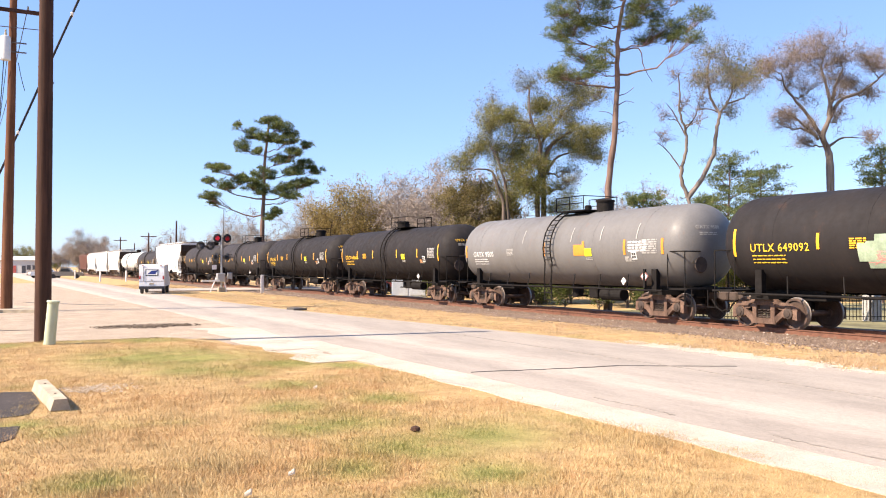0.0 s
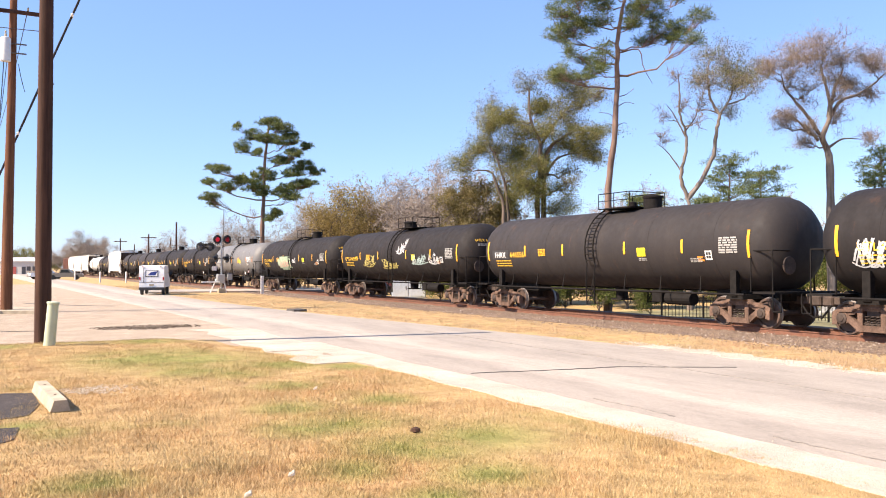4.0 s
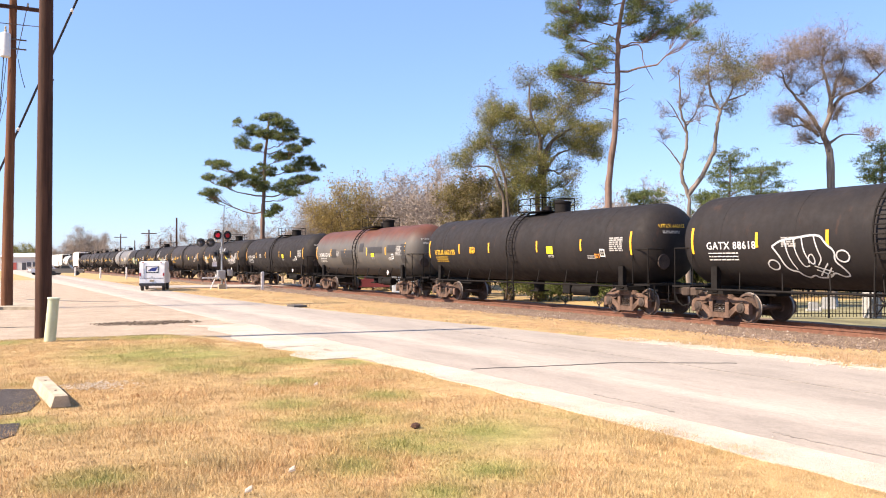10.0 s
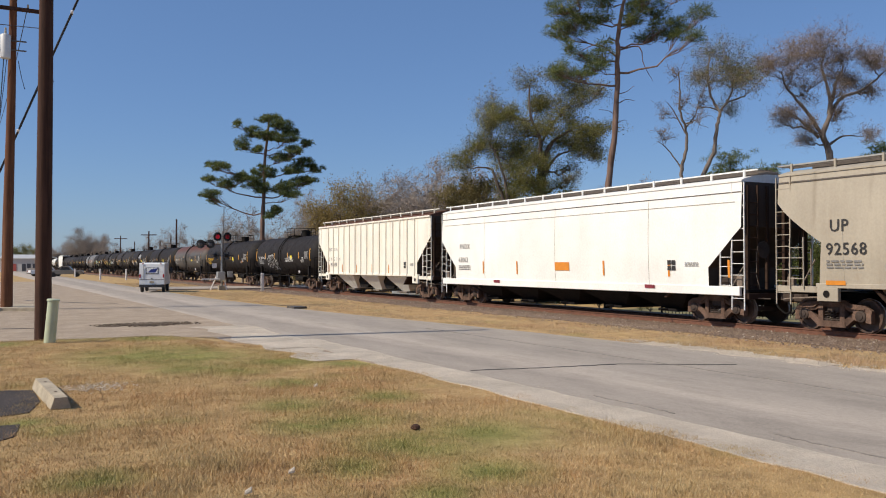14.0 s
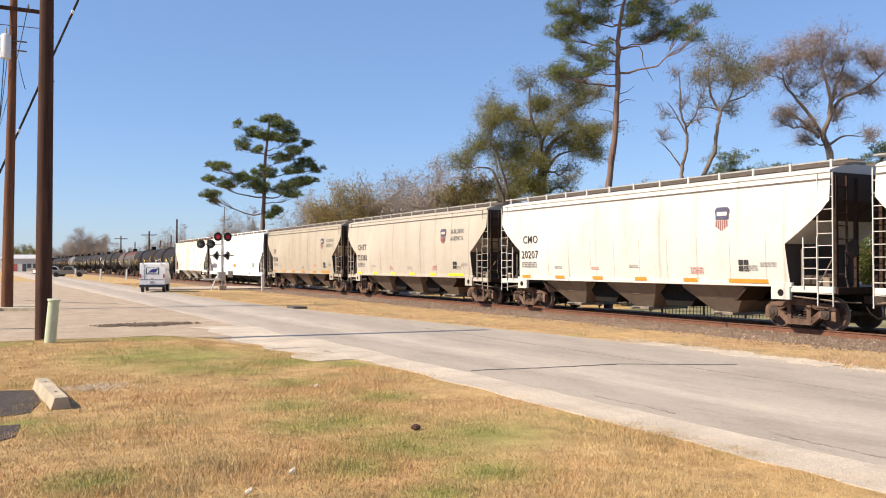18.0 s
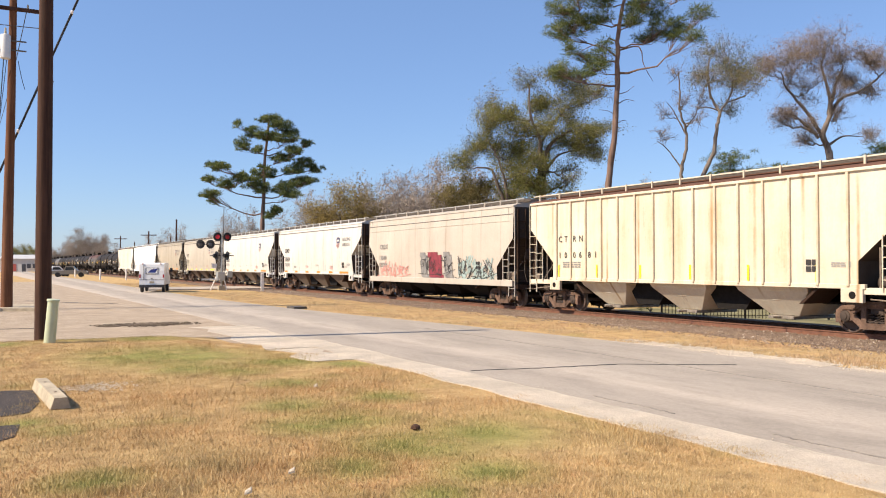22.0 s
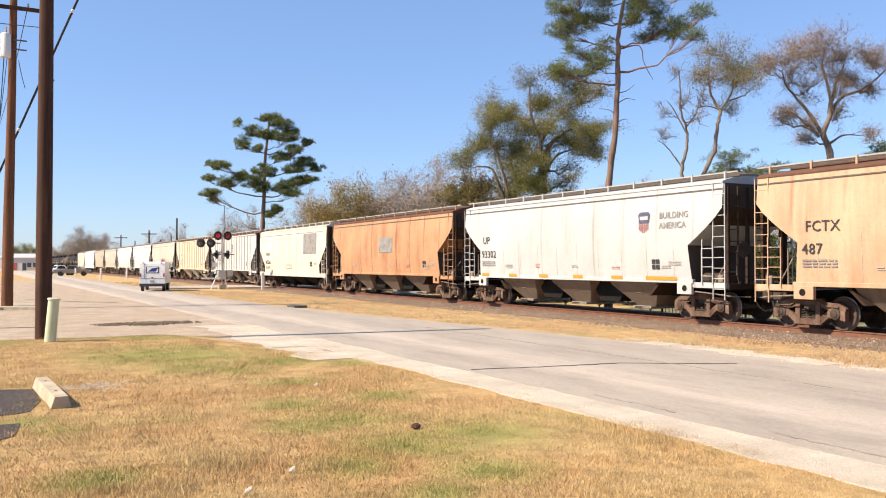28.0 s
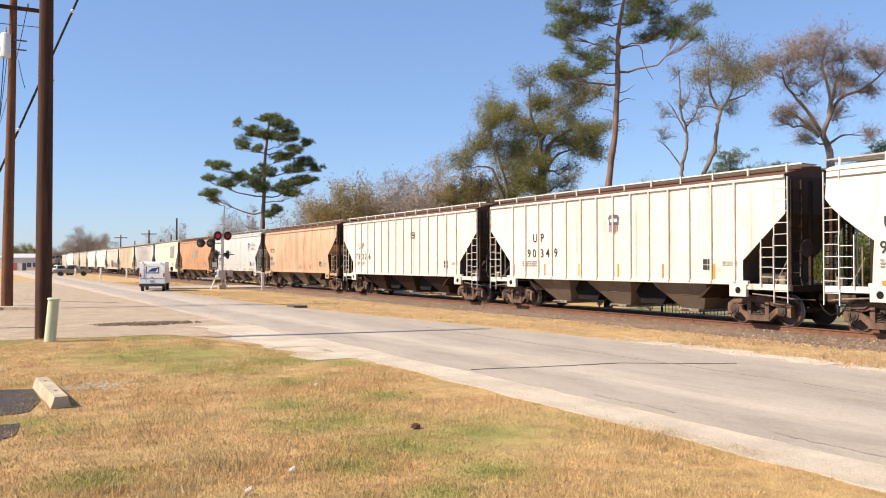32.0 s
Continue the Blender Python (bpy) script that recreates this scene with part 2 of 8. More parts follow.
def blades(name, a, b, c):
    s = Nodes(name, 0.8, 0, 0.15)
    geo = s.n("ShaderNodeNewGeometry")
    own = s.ramp(geo.outputs["Random Per Island"], [(0.0, a), (0.5, b), (1.0, c)])
    cloud = s.ramp(s.noise(1.7, 6, 0.7, world_space=True), [(0.28, 0.58), (0.45, 0.88), (0.7, 1.0)])
    gaps = s.ramp(s.noise(5.5, 5, 0.75, world_space=True), [(0.36, 0.62), (0.5, 1.0)])
    ruddy = s.ramp(s.noise(0.42, 4, 0.65, world_space=True), [(0.40, (1.0, 1.03, 0.98)), (0.60, (1.0, 0.86, 0.80))])
    own = s.mix(1.0, s.mix(1.0, s.mix(1.0, own, ruddy, "MULTIPLY"), cloud, "MULTIPLY"), gaps, "MULTIPLY")
    green = s.ramp(geo.outputs["Random Per Island"], [(0.0, (0.15, 0.165, 0.04)), (0.6, (0.28, 0.275, 0.085)), (1.0, (0.48, 0.395, 0.17))])
    s.colour(s.mix(greenness(s), own, green))
    return s.m


def asphalt():
    """Old chip seal: pale where it is worn to the stone, greyer in the wheel tracks."""
    s = Nodes("old_pale_asphalt", 0.85, 0, 0.3)
    xyz = s.n("ShaderNodeSeparateXYZ")
    s.link(s.where((1, 1, 1), True), xyz.inputs[0])
    waver = s.n("ShaderNodeMath")
    waver.operation = "MULTIPLY_ADD"
    waver.inputs[1].default_value = 1.5
    s.link(s.noise(0.5, 5, 0.65, (1, 0.16, 1), True), waver.inputs[0])
    s.link(xyz.outputs["X"], waver.inputs[2])
    lane = s.n("ShaderNodeMapRange", From_Min=7.75, From_Max=15.75)
    s.link(waver.outputs[0], lane.inputs["Value"])
    col = s.ramp(lane.outputs[0], [(0.02, (0.522, 0.441, 0.357)), (0.10, (0.408, 0.350, 0.291)), (0.22, (0.380, 0.328, 0.274)), (0.32, (0.494, 0.423, 0.352)), (0.42, (0.427, 0.369, 0.309)),
                                 (0.56, (0.361, 0.314, 0.265)), (0.70, (0.389, 0.337, 0.283)), (0.85, (0.370, 0.323, 0.274)), (0.97, (0.446, 0.382, 0.318))])
    scour = s.ramp(s.noise(1.4, 6, 0.75, (1, 0.25, 1), True), [(0.34, 0.82), (0.52, 1.0), (0.7, 1.1)])
    col = s.mix(1.0, col, scour, "MULTIPLY")
    stones = s.ramp(s.noise(22, 4, 0.8, (1, 0.6, 1), True), [(0.36, 0.86), (0.55, 1.0), (0.72, 1.1)])
    chips = s.ramp(s.noise(95, 3, 0.8, world_space=True), [(0.35, 0.75), (0.6, 1.0)])
    s.colour(s.mix(1.0, s.mix(1.0, col, stones, "MULTIPLY"), chips, "MULTIPLY"))
    s.bump(s.noise(110, 3, 0.7, world_space=True), 0.4, 0.006)
    return s.m


def gravel(name, a, b, c, scale=26.0):
    s = Nodes(name, 0.9, 0, 0.25)
    v = s.n("ShaderNodeTexVoronoi", Scale=scale)
    s.link(s.where((1, 1, 1), True), v.inputs["Vector"])
    grit = s.ramp(v.outputs["Color"], [(0.1, a), (0.5, b), (0.9, c)])
    blot = s.ramp(s.noise(0.9, 6, 0.7, world_space=True), [(0.35, 0.72), (0.65, 1.0)])
    s.colour(s.mix(1.0, grit, blot, "MULTIPLY"))
    s.bump(v.outputs["Distance"], 0.7, 0.02)
    return s.m


LAWN = lawn()
VERGE_BLADES = blades("tan_verge_blades", (0.33, 0.235, 0.15), (0.48, 0.365, 0.24), (0.60, 0.49, 0.345))
BLADES = blades("dry_grass_blades", (0.37, 0.248, 0.12), (0.54, 0.385, 0.196), (0.69, 0.53, 0.312))
ASPHALT = asphalt()
CHALK = gravel("pale_limestone_grit", (0.54, 0.445, 0.345), (0.66, 0.565, 0.45), (0.76, 0.67, 0.55), 95)
RUBBLE = gravel("broken_asphalt_rubble", (0.10, 0.072, 0.05), (0.18, 0.135, 0.095), (0.30, 0.23, 0.165), 30)
EARTH = plain("dark_brown_earth", (0.075, 0.035, 0.02), 0.9, var=0.4, scale=20)
APRON = gravel("worn_concrete_apron", (0.36, 0.275, 0.195), (0.45, 0.355, 0.26), (0.54, 0.44, 0.335), 55)
BALLAST_GROUND = gravel("ballast_bed", (0.12, 0.08, 0.058), (0.20, 0.138, 0.10), (0.28, 0.205, 0.15), 22)
# one dark tone for tar and for pole shadows laid as shapes
SEALER_SHADOW = plain("tar_and_shadow_dark", (0.09, 0.08, 0.072), 0.7, var=0.3)
FAINT_SEAM = plain("dusty_lane_seam", (0.23, 0.205, 0.18), 0.85, var=0.3)
DARK_LOT = gravel("dark_parking_asphalt", (0.045, 0.036, 0.033), (0.075, 0.061, 0.055), (0.12, 0.10, 0.088), 60)
CONCRETE = plain("weathered_concrete", (0.42, 0.35, 0.25), 0.85, var=0.25, scale=4, bump=0.3)


def wood_pole(name, a, b):
    s = Nodes(name, 0.85, 0, 0.2)
    g = s.noise(9, 6, 0.7, (1, 1, 0.05))
    s.colour(s.mix(1.0, s.ramp(g, [(0.3, a), (0.7, b)]), s.ramp(s.noise(1.2, 4), [(0.3, 0.75), (0.7, 1.0)]), "MULTIPLY"))
    s.bump(g, 0.5, 0.015)
    return s.m


POLE_WOOD = wood_pole("creosoted_pole_wood", (0.030, 0.015, 0.011), (0.10, 0.050, 0.034))
POLE_WOOD_RED = wood_pole("reddish_pole_wood", (0.085, 0.034, 0.017), (0.215, 0.098, 0.052))
BARK = wood_pole("grey_bark", (0.075, 0.055, 0.043), (0.22, 0.17, 0.135))
PINE_BARK = wood_pole("pine_bark", (0.12, 0.075, 0.056), (0.30, 0.20, 0.155))
PALE_BARK = wood_pole("pale_bark", (0.11, 0.085, 0.07), (0.31, 0.255, 0.215))
WIRE = plain("black_cable", (0.02, 0.02, 0.022), 0.6, bump=0)


def leaf(name, a, b, c, through_light=0.35):
    """Thin leaves: each its own tone, part of the light passes through."""
    s = Nodes(name, 0.75, 0, 0.15)
    geo = s.n("ShaderNodeNewGeometry")
    tone = s.ramp(geo.outputs["Random Per Island"], [(0.0, a), (0.55, b), (1.0, c)])
    cloud = s.ramp(s.noise(0.45, 4, 0.6), [(0.35, 0.72), (0.65, 1.1)])
    tone = s.mix(1.0, tone, cloud, "MULTIPLY")
    s.colour(tone)
    glow = s.n("ShaderNodeBsdfTranslucent")
    s.link(tone, glow.inputs["Color"])
    both = s.n("ShaderNodeMixShader")
    both.inputs[0].default_value = through_light
    s.link(s.b.outputs[0], both.inputs[1])
    s.link(glow.outputs[0], both.inputs[2])
    s.link(both.outputs[0], s.t.nodes["Material Output"].inputs["Surface"])
    return s.m


NEEDLES = leaf("pine_needles", (0.06, 0.085, 0.035), (0.14, 0.175, 0.065), (0.29, 0.30, 0.11), 0.3)
HAZE_TWIGS = leaf("grey_brown_twig_tips", (0.21, 0.17, 0.14), (0.31, 0.255, 0.21), (0.40, 0.335, 0.275), 0.1)
OAK_LEAVES = leaf("olive_leaves", (0.11, 0.115, 0.036), (0.24, 0.235, 0.075), (0.42, 0.37, 0.135), 0.4)
BROWN_LEAVES = leaf("brown_winter_leaves", (0.23, 0.15, 0.105), (0.38, 0.275, 0.20), (0.50, 0.39, 0.30), 0.25)
TAN_LEAVES = leaf("tan_olive_leaves", (0.12, 0.105, 0.042), (0.25, 0.20, 0.085), (0.38, 0.30, 0.14))
RUST_LEAVES = leaf("golden_winter_leaves", (0.19, 0.14, 0.045), (0.36, 0.265, 0.095), (0.48, 0.37, 0.16))
GREEN_LEAVES = leaf("fresh_green_leaves", (0.06, 0.085, 0.022), (0.14, 0.17, 0.048), (0.25, 0.25, 0.08))
TWIGS = plain("twig_bark", (0.36, 0.30, 0.255), 0.85, bump=0)


# ---- mesh tools ----
class Shape:
    """Collects faces for one mesh."""

    def __init__(self):
        self.v, self.f = [], []

    def add(self, verts, faces):
        k = len(self.v)
        self.v += [tuple(p) for p in verts]
        self.f += [tuple(i + k for i in f) for f in faces]
        return self

    def box(self, x0, x1, y0, y1, z0, z1, bevel=0.0):
        if not bevel:
            v = [(x, y, z) for x in (x0, x1) for y in (y0, y1) for z in (z0, z1)]
            return self.add(v, [(0, 1, 3, 2), (4, 6, 7, 5), (0, 4, 5, 1), (2, 3, 7, 6), (0, 2, 6, 4), (1, 5, 7, 3)])
        b = bevel
        v, ids = [], {}
        lo, hi = (x0, y0, z0), (x1, y1, z1)
        for sx in (0, 1):
            for sy in (0, 1):
                for sz in (0, 1):
                    for ax in range(3):
                        p = [(hi if s else lo)[i] for i, s in enumerate((sx, sy, sz))]
                        for i, s in enumerate((sx, sy, sz)):
                            if i != ax:
                                p[i] += -b if s else b
                        ids[sx, sy, sz, ax] = len(v)
                        v.append(tuple(p))
        f = []
        for ax in range(3):
            o = [i for i in range(3) if i != ax]
            for s in (0, 1):
                quad = []
                for a, c in ((0, 0), (1, 0), (1, 1), (0, 1)):
                    k = [0, 0, 0]
                    k[ax], k[o[0]], k[o[1]] = s, a, c
                    quad.append(ids[(*k, ax)])
                f.append(tuple(quad))
        for ax in range(3):
            o = [i for i in range(3) if i != ax]
            for a in (0, 1):
                for c in (0, 1):
                    ends = []
                    for s in (0, 1):
                        k = [0, 0, 0]
                        k[ax], k[o[0]], k[o[1]] = s, a, c
                        ends.append((ids[(*k, o[0])], ids[(*k, o[1])]))
                    f.append((ends[0][0], ends[0][1], ends[1][1], ends[1][0]))
        for sx in (0, 1):
            for sy in (0, 1):
                for sz in (0, 1):
                    f.append(tuple(ids[sx, sy, sz, ax] for ax in range(3)))
        return self.add(v, f)

    def rod(self, a, b, r, r2=None, n=8, caps=True):
        a, b = Vector(a), Vector(b)
        r2 = r if r2 is None else r2
        d = (b - a).normalized()
        u = d.orthogonal().normalized()
        w = d.cross(u)
        v = []
        for p, q in ((a, r), (b, r2)):
            v += [p + (u * math.cos(2 * math.pi * i / n) + w * math.sin(2 * math.pi * i / n)) * q for i in range(n)]
        f = [(i, (i + 1) % n, n + (i + 1) % n, n + i) for i in range(n)]
        if caps:
            f += [tuple(range(n))[::-1], tuple(range(n, 2 * n))]
        return self.add(v, f)

    def tube(self, points, radii, n=6):
        points = [Vector(p) for p in points]
        k, v, f = len(points), [], []
        u = (points[1] - points[0]).orthogonal().normalized()
        for i, p in enumerate(points):
            d = (points[min(i + 1, k - 1)] - points[max(i - 1, 0)]).normalized()
            u = (u - d * u.dot(d)).normalized()
            w = d.cross(u)
            r = radii[i] if isinstance(radii, (list, tuple)) else radii
            v += [p + (u * math.cos(2 * math.pi * j / n) + w * math.sin(2 * math.pi * j / n)) * r for j in range(n)]
        for i in range(k - 1):
            f += [(i * n + j, i * n + (j + 1) % n, (i + 1) * n + (j + 1) % n, (i + 1) * n + j) for j in range(n)]
        f += [tuple(range(n))[::-1], tuple(range((k - 1) * n, k * n))]
        return self.add(v, f)

    def slab(self, outline, x0, x1):
        """An outline in (y, z), pulled from x0 to x1."""
        n = len(outline)
        v = [(x0, y, z) for y, z in outline] + [(x1, y, z) for y, z in outline]
        f = [tuple(range(n)), tuple(range(n, 2 * n))[::-1]]
        return self.add(v, f + [(i, n + i, n + (i + 1) % n, (i + 1) % n) for i in range(n)])

    def plate(self, outline, z0, z1):
        """An outline in (x, y), pulled from z0 to z1."""
        n = len(outline)
        v = [(x, y, z0) for x, y in outline] + [(x, y, z1) for x, y in outline]
        f = [tuple(range(n))[::-1], tuple(range(n, 2 * n))]
        return self.add(v, f + [(i, (i + 1) % n, n + (i + 1) % n, n + i) for i in range(n)])

    def lathe(self, profile, n=24, axis="x"):
        """A profile of (along, radius), turned about an axis."""
        v, f, k = [], [], len(profile)
        for a, r in profile:
            for j in range(n):
                c, s = math.cos(2 * math.pi * j / n) * r, math.sin(2 * math.pi * j / n) * r
                v.append((a, c, s) if axis == "x" else (c, a, s) if axis == "y" else (c, s, a))
        for i in range(k - 1):
            f += [(i * n + j, i * n + (j + 1) % n, (i + 1) * n + (j + 1) % n, (i + 1) * n + j) for j in range(n)]
        f += [tuple(range(n))[::-1], tuple(range((k - 1) * n, k * n))]
        return self.add(v, f)

    def mesh(self, name, material, smooth=False, fix=True):
        me = bpy.data.meshes.new(name)
        me.from_pydata(self.v, [], self.f)
        if fix:
            bm = bmesh.new()
            bm.from_mesh(me)
            bmesh.ops.recalc_face_normals(bm, faces=bm.faces)
            bm.to_mesh(me)
            bm.free()
        me.materials.append(material)
        if smooth:
            me.polygons.foreach_set("use_smooth", [True] * len(me.polygons))
            me.set_sharp_from_angle(angle=radians(38))
        me.update()
        return me


def raw_mesh(name, verts, faces, material):
    """A large mesh of triangles straight from arrays."""
    me = bpy.data.meshes.new(name)
    me.vertices.add(len(verts))
    me.vertices.foreach_set("co", np.asarray(verts, np.float32).ravel())
    faces = np.asarray(faces, np.int32)
    me.loops.add(faces.size)
    me.loops.foreach_set("vertex_index", faces.ravel())
    me.polygons.add(len(faces))
    me.polygons.foreach_set("loop_start", np.arange(0, faces.size, 3, dtype=np.int32))
    me.materials.append(material)
    me.update(calc_edges=True)
    return me


def part(name, shape, material, parent, label="", at=None, smooth=False):
    """One mesh object under a thing or under a part. shape: a Shape, or a mesh to share."""
    me = shape.mesh(name, material, smooth) if isinstance(shape, Shape) else shape
    ob = new(name, me)
    ob.parent = parent
    if at is not None:
        ob.matrix_basis = at
    return tagged(ob, label)


def thing(name, label, category, group="", at=None, shape=None, material=None, kind="", smooth=False):
    me = None
    if shape is not None:
        me = shape.mesh(name, material, smooth) if isinstance(shape, Shape) else shape
    ob = new(name, me)
    if at is not None:
        ob.matrix_basis = at
    return tagged(ob, label, category, group, kind)


# ---- ground, road, track ----
TRACK_X, RAIL_Z = 21.66, 0.15


def ground_height(x, y):
    z = 0.0
    if x > 24.5:
        z -= 0.55 * min(1.0, (x - 24.5) / 6.0)
    if 16.0 < x < 25.0:
        z -= 0.04
    # the lawn swells a little before it meets the apron
    if 17.0 < y < 24.2 and x < 5.6:
        rise = min(1.0, (y - 17.0) / 4.5) * min(1.0, max(0.0, (23.9 - y) / 0.7)) * min(1.0, (5.6 - x) / 1.4)
        z += 0.12 * rise * rise * (3 - 2 * rise)
    return z


def make_ground():
    xs = [-900, -300, -80, -30, -12, -6, -2, 2, 4.2, 5, 5.6, 6.5, 9, 14, 15, 16, 17, 18.5, 20, 23, 24.5, 26, 28, 30.5, 36, 50, 90, 200, 500, 1500]
    ys = [-600, -200, -60, -20, -8, 0, 6, 12, 17, 18, 19, 20, 21, 21.8, 22.6, 23.1, 23.5, 23.9, 26, 30, 40, 55, 80, 120, 200, 400, 900, 2500]
    v = [(x, y, ground_height(x, y)) for x in xs for y in ys]
    n = len(ys)
    f = [(i * n + j, (i + 1) * n + j, (i + 1) * n + j + 1, i * n + j + 1) for i in range(len(xs) - 1) for j in range(n - 1)]
    s = Shape().add(v, f)
    thing("ground", "flat ground of dry straw-coloured winter grass", "ground", kind="structure", shape=s, material=LAWN)
    xs, ys = [25.5, 27, 28, 30.5, 36, 60, 110], [8, 14, 20, 26, 30, 34, 38]
    v = [(x, y, ground_height(x, y) + 0.012) for x in xs for y in ys]
    n = len(ys)
    f = [(i * n + j, (i + 1) * n + j, (i + 1) * n + j + 1, i * n + j + 1) for i in range(len(xs) - 1) for j in range(n - 1)]
    thing("cemetery_lawn", "dry yellow-green mown lawn of a cemetery", "lawn", kind="structure", shape=Shape().add(v, f), material=plain("dry_green_lawn", (0.22, 0.195, 0.095), 0.9, var=0.45, scale=0.5))


def ragged(x0, x1, y0, y1, z0, z1, step, wobble, seed, sides=(True, True)):
    """A long strip along y with uneven edges."""
    rng = random.Random(seed)
    n = max(2, int((y1 - y0) / step))
    left, right = [], []
    for i in range(n + 1):
        y = y0 + (y1 - y0) * i / n
        left.append((x0 + (rng.uniform(-1, 1) * wobble if sides[0] else 0), y))
        right.append((x1 + (rng.uniform(-1, 1) * wobble if sides[1] else 0), y))
    v, f = [], []
    for (a, b), (c, d) in zip(left, right):
        v += [(a, b, z0), (a, b, z1), (c, d, z1), (c, d, z0)]
    for i in range(n):
        k = i * 4
        for j in range(3):
            f.append((k + j, k + j + 1, k + j + 5, k + j + 4))
    f += [(0, 1, 2, 3), (4 * n, 4 * n + 1, 4 * n + 2, 4 * n + 3)]
    return Shape().add(v, f)


def make_road():
    edge = [(7.55, -400), (7.55, 20), (7.3, 24), (7.2, 28), (7.0, 45), (6.4, 80), (5.0, 140), (2.0, 330), (2.0, 900), (9.5, 900), (9.8, 330), (11.2, 140), (11.6, 100),
            (11.5, 62), (11.7, 48), (12.2, 38), (12.9, 31), (13.6, 25.5), (14.2, 20), (14.6, 15), (14.7, 5), (14.7, -400)]
    road = thing("road", "sun-bleached grey asphalt road with faint wheel tracks", "road", kind="structure", shape=Shape().plate(edge, -0.05, 0.012), material=ASPHALT)
    thing("shoulder_near", "pale limestone grit along the edge of the road", "shoulder", kind="structure",
          shape=ragged(6.95, 7.80, -60, 21.5, -0.05, 0.016, 0.5, 0.06, 3), material=CHALK)
    thing("shoulder_far", "broken pale grit beside the far edge of the road", "shoulder", kind="structure",
          shape=ragged(14.45, 15.15, 11.0, 16.5, -0.05, 0.018, 0.35, 0.22, 4), material=CHALK)
    thing("shoulder_far", "thin broken edge of pale grit", "shoulder", kind="structure",
          shape=ragged(14.6, 14.85, -30, 10.6, -0.05, 0.017, 0.4, 0.10, 5), material=CHALK)
    apron = [(-70, 23.9), (0.0, 23.9), (1.6, 23.85), (3.0, 23.7), (4.4, 22.9), (5.6, 21.4), (6.6, 19.2), (6.9, 15.5), (7.5, 15.5), (7.5, 90), (6.2, 110), (-70, 120)]
    thing("apron", "worn pale concrete apron of a driveway beside the road", "apron", kind="structure", shape=Shape().plate(apron, -0.05, 0.008), material=APRON)
    rng = random.Random(8)

    def dark_line(points, width, filler=SEALER_SHADOW):
        s = Shape()
        pts = []
        for (x0, y0), (x1, y1) in zip(points, points[1:]):
            d = Vector((x1 - x0, y1 - y0)).normalized()
            for i in range(12):
                f, off = i / 12, rng.uniform(-0.03, 0.03)
                pts.append((x0 + (x1 - x0) * f - d.y * off, y0 + (y1 - y0) * f + d.x * off, -d.y, d.x))
        v, f = [], []
        for x, y, nx, ny in pts:
            w = width * rng.uniform(0.4, 1.25) / 2
            v += [(x - nx * w, y - ny * w, 0.0), (x - nx * w, y - ny * w, 0.021), (x + nx * w, y + ny * w, 0.021), (x + nx * w, y + ny * w, 0.0)]
        for i in range(len(pts) - 1):
            f += [(i * 4 + j, i * 4 + j + 1, i * 4 + j + 5, i * 4 + j + 4) for j in range(3)]
        s.add(v, f)
        part("sealed_crack", s, filler, road, "dark strip for pole shadow and tar-sealed cracks" if filler is SEALER_SHADOW else "faint seam between lanes")

    dark_line([(12.1, 23.5), (12.05, 18.8), (12.0, 14.5), (11.95, 11.0), (11.9, 8.0), (11.85, 4.0)], 0.028, FAINT_SEAM)
    dark_line([(8.1, 10.2), (8.13, 9.0), (8.08, 8.4)], 0.018, FAINT_SEAM)
    dark_line([(8.12, 6.9), (8.1, 6.2), (8.13, 5.2)], 0.02, FAINT_SEAM)
    # shadow of a pole out of view, laid over the road as a dark strip
    dark_line([(8.0, 13.7), (9.8, 13.35), (11.1, 13.2), (13.3, 11.9)], 0.07)
    dark_line([(-4.0, 29.8), (0.5, 29.4), (1.8, 29.2)], 0.07)
    dark_line([(1.9, 52), (4.5, 47.5), (6.0, 46)], 0.25)
    # a broken patch in the apron, and earth washed over its edge
    s = Shape()
    for i in range(560):
        a, q = rng.uniform(0, 6.28), rng.random() ** 0.6
        x, y = 4.7 + 1.75 * q * math.cos(a), 29.4 + 1.0 * q * math.sin(a) + 0.12 * math.sin(5 * a)
        w = rng.uniform(0.02, 0.085) * (1.25 - q)
        s.box(x - w, x + w, y - w, y + w, 0.0, 0.012 + rng.uniform(0.004, 0.035), 0.004)
    part("broken_patch", s, RUBBLE, road, "broken dark rubble patch")
    thing("shoulder_wash", "pale grit washed from the road over the apron", "shoulder", kind="structure", shape=ragged(5.9, 7.6, 19.5, 27.5, -0.04, 0.0145, 0.9, 0.25, 13), material=CHALK)
    dirt = ragged(6.0, 6.95, 16.6, 19.4, -0.04, 0.0135, 0.5, 0.22, 9)
    thing("washed_soil", "bare reddish soil washed over the grass edge", "soil", kind="structure", shape=dirt, material=CHALK)


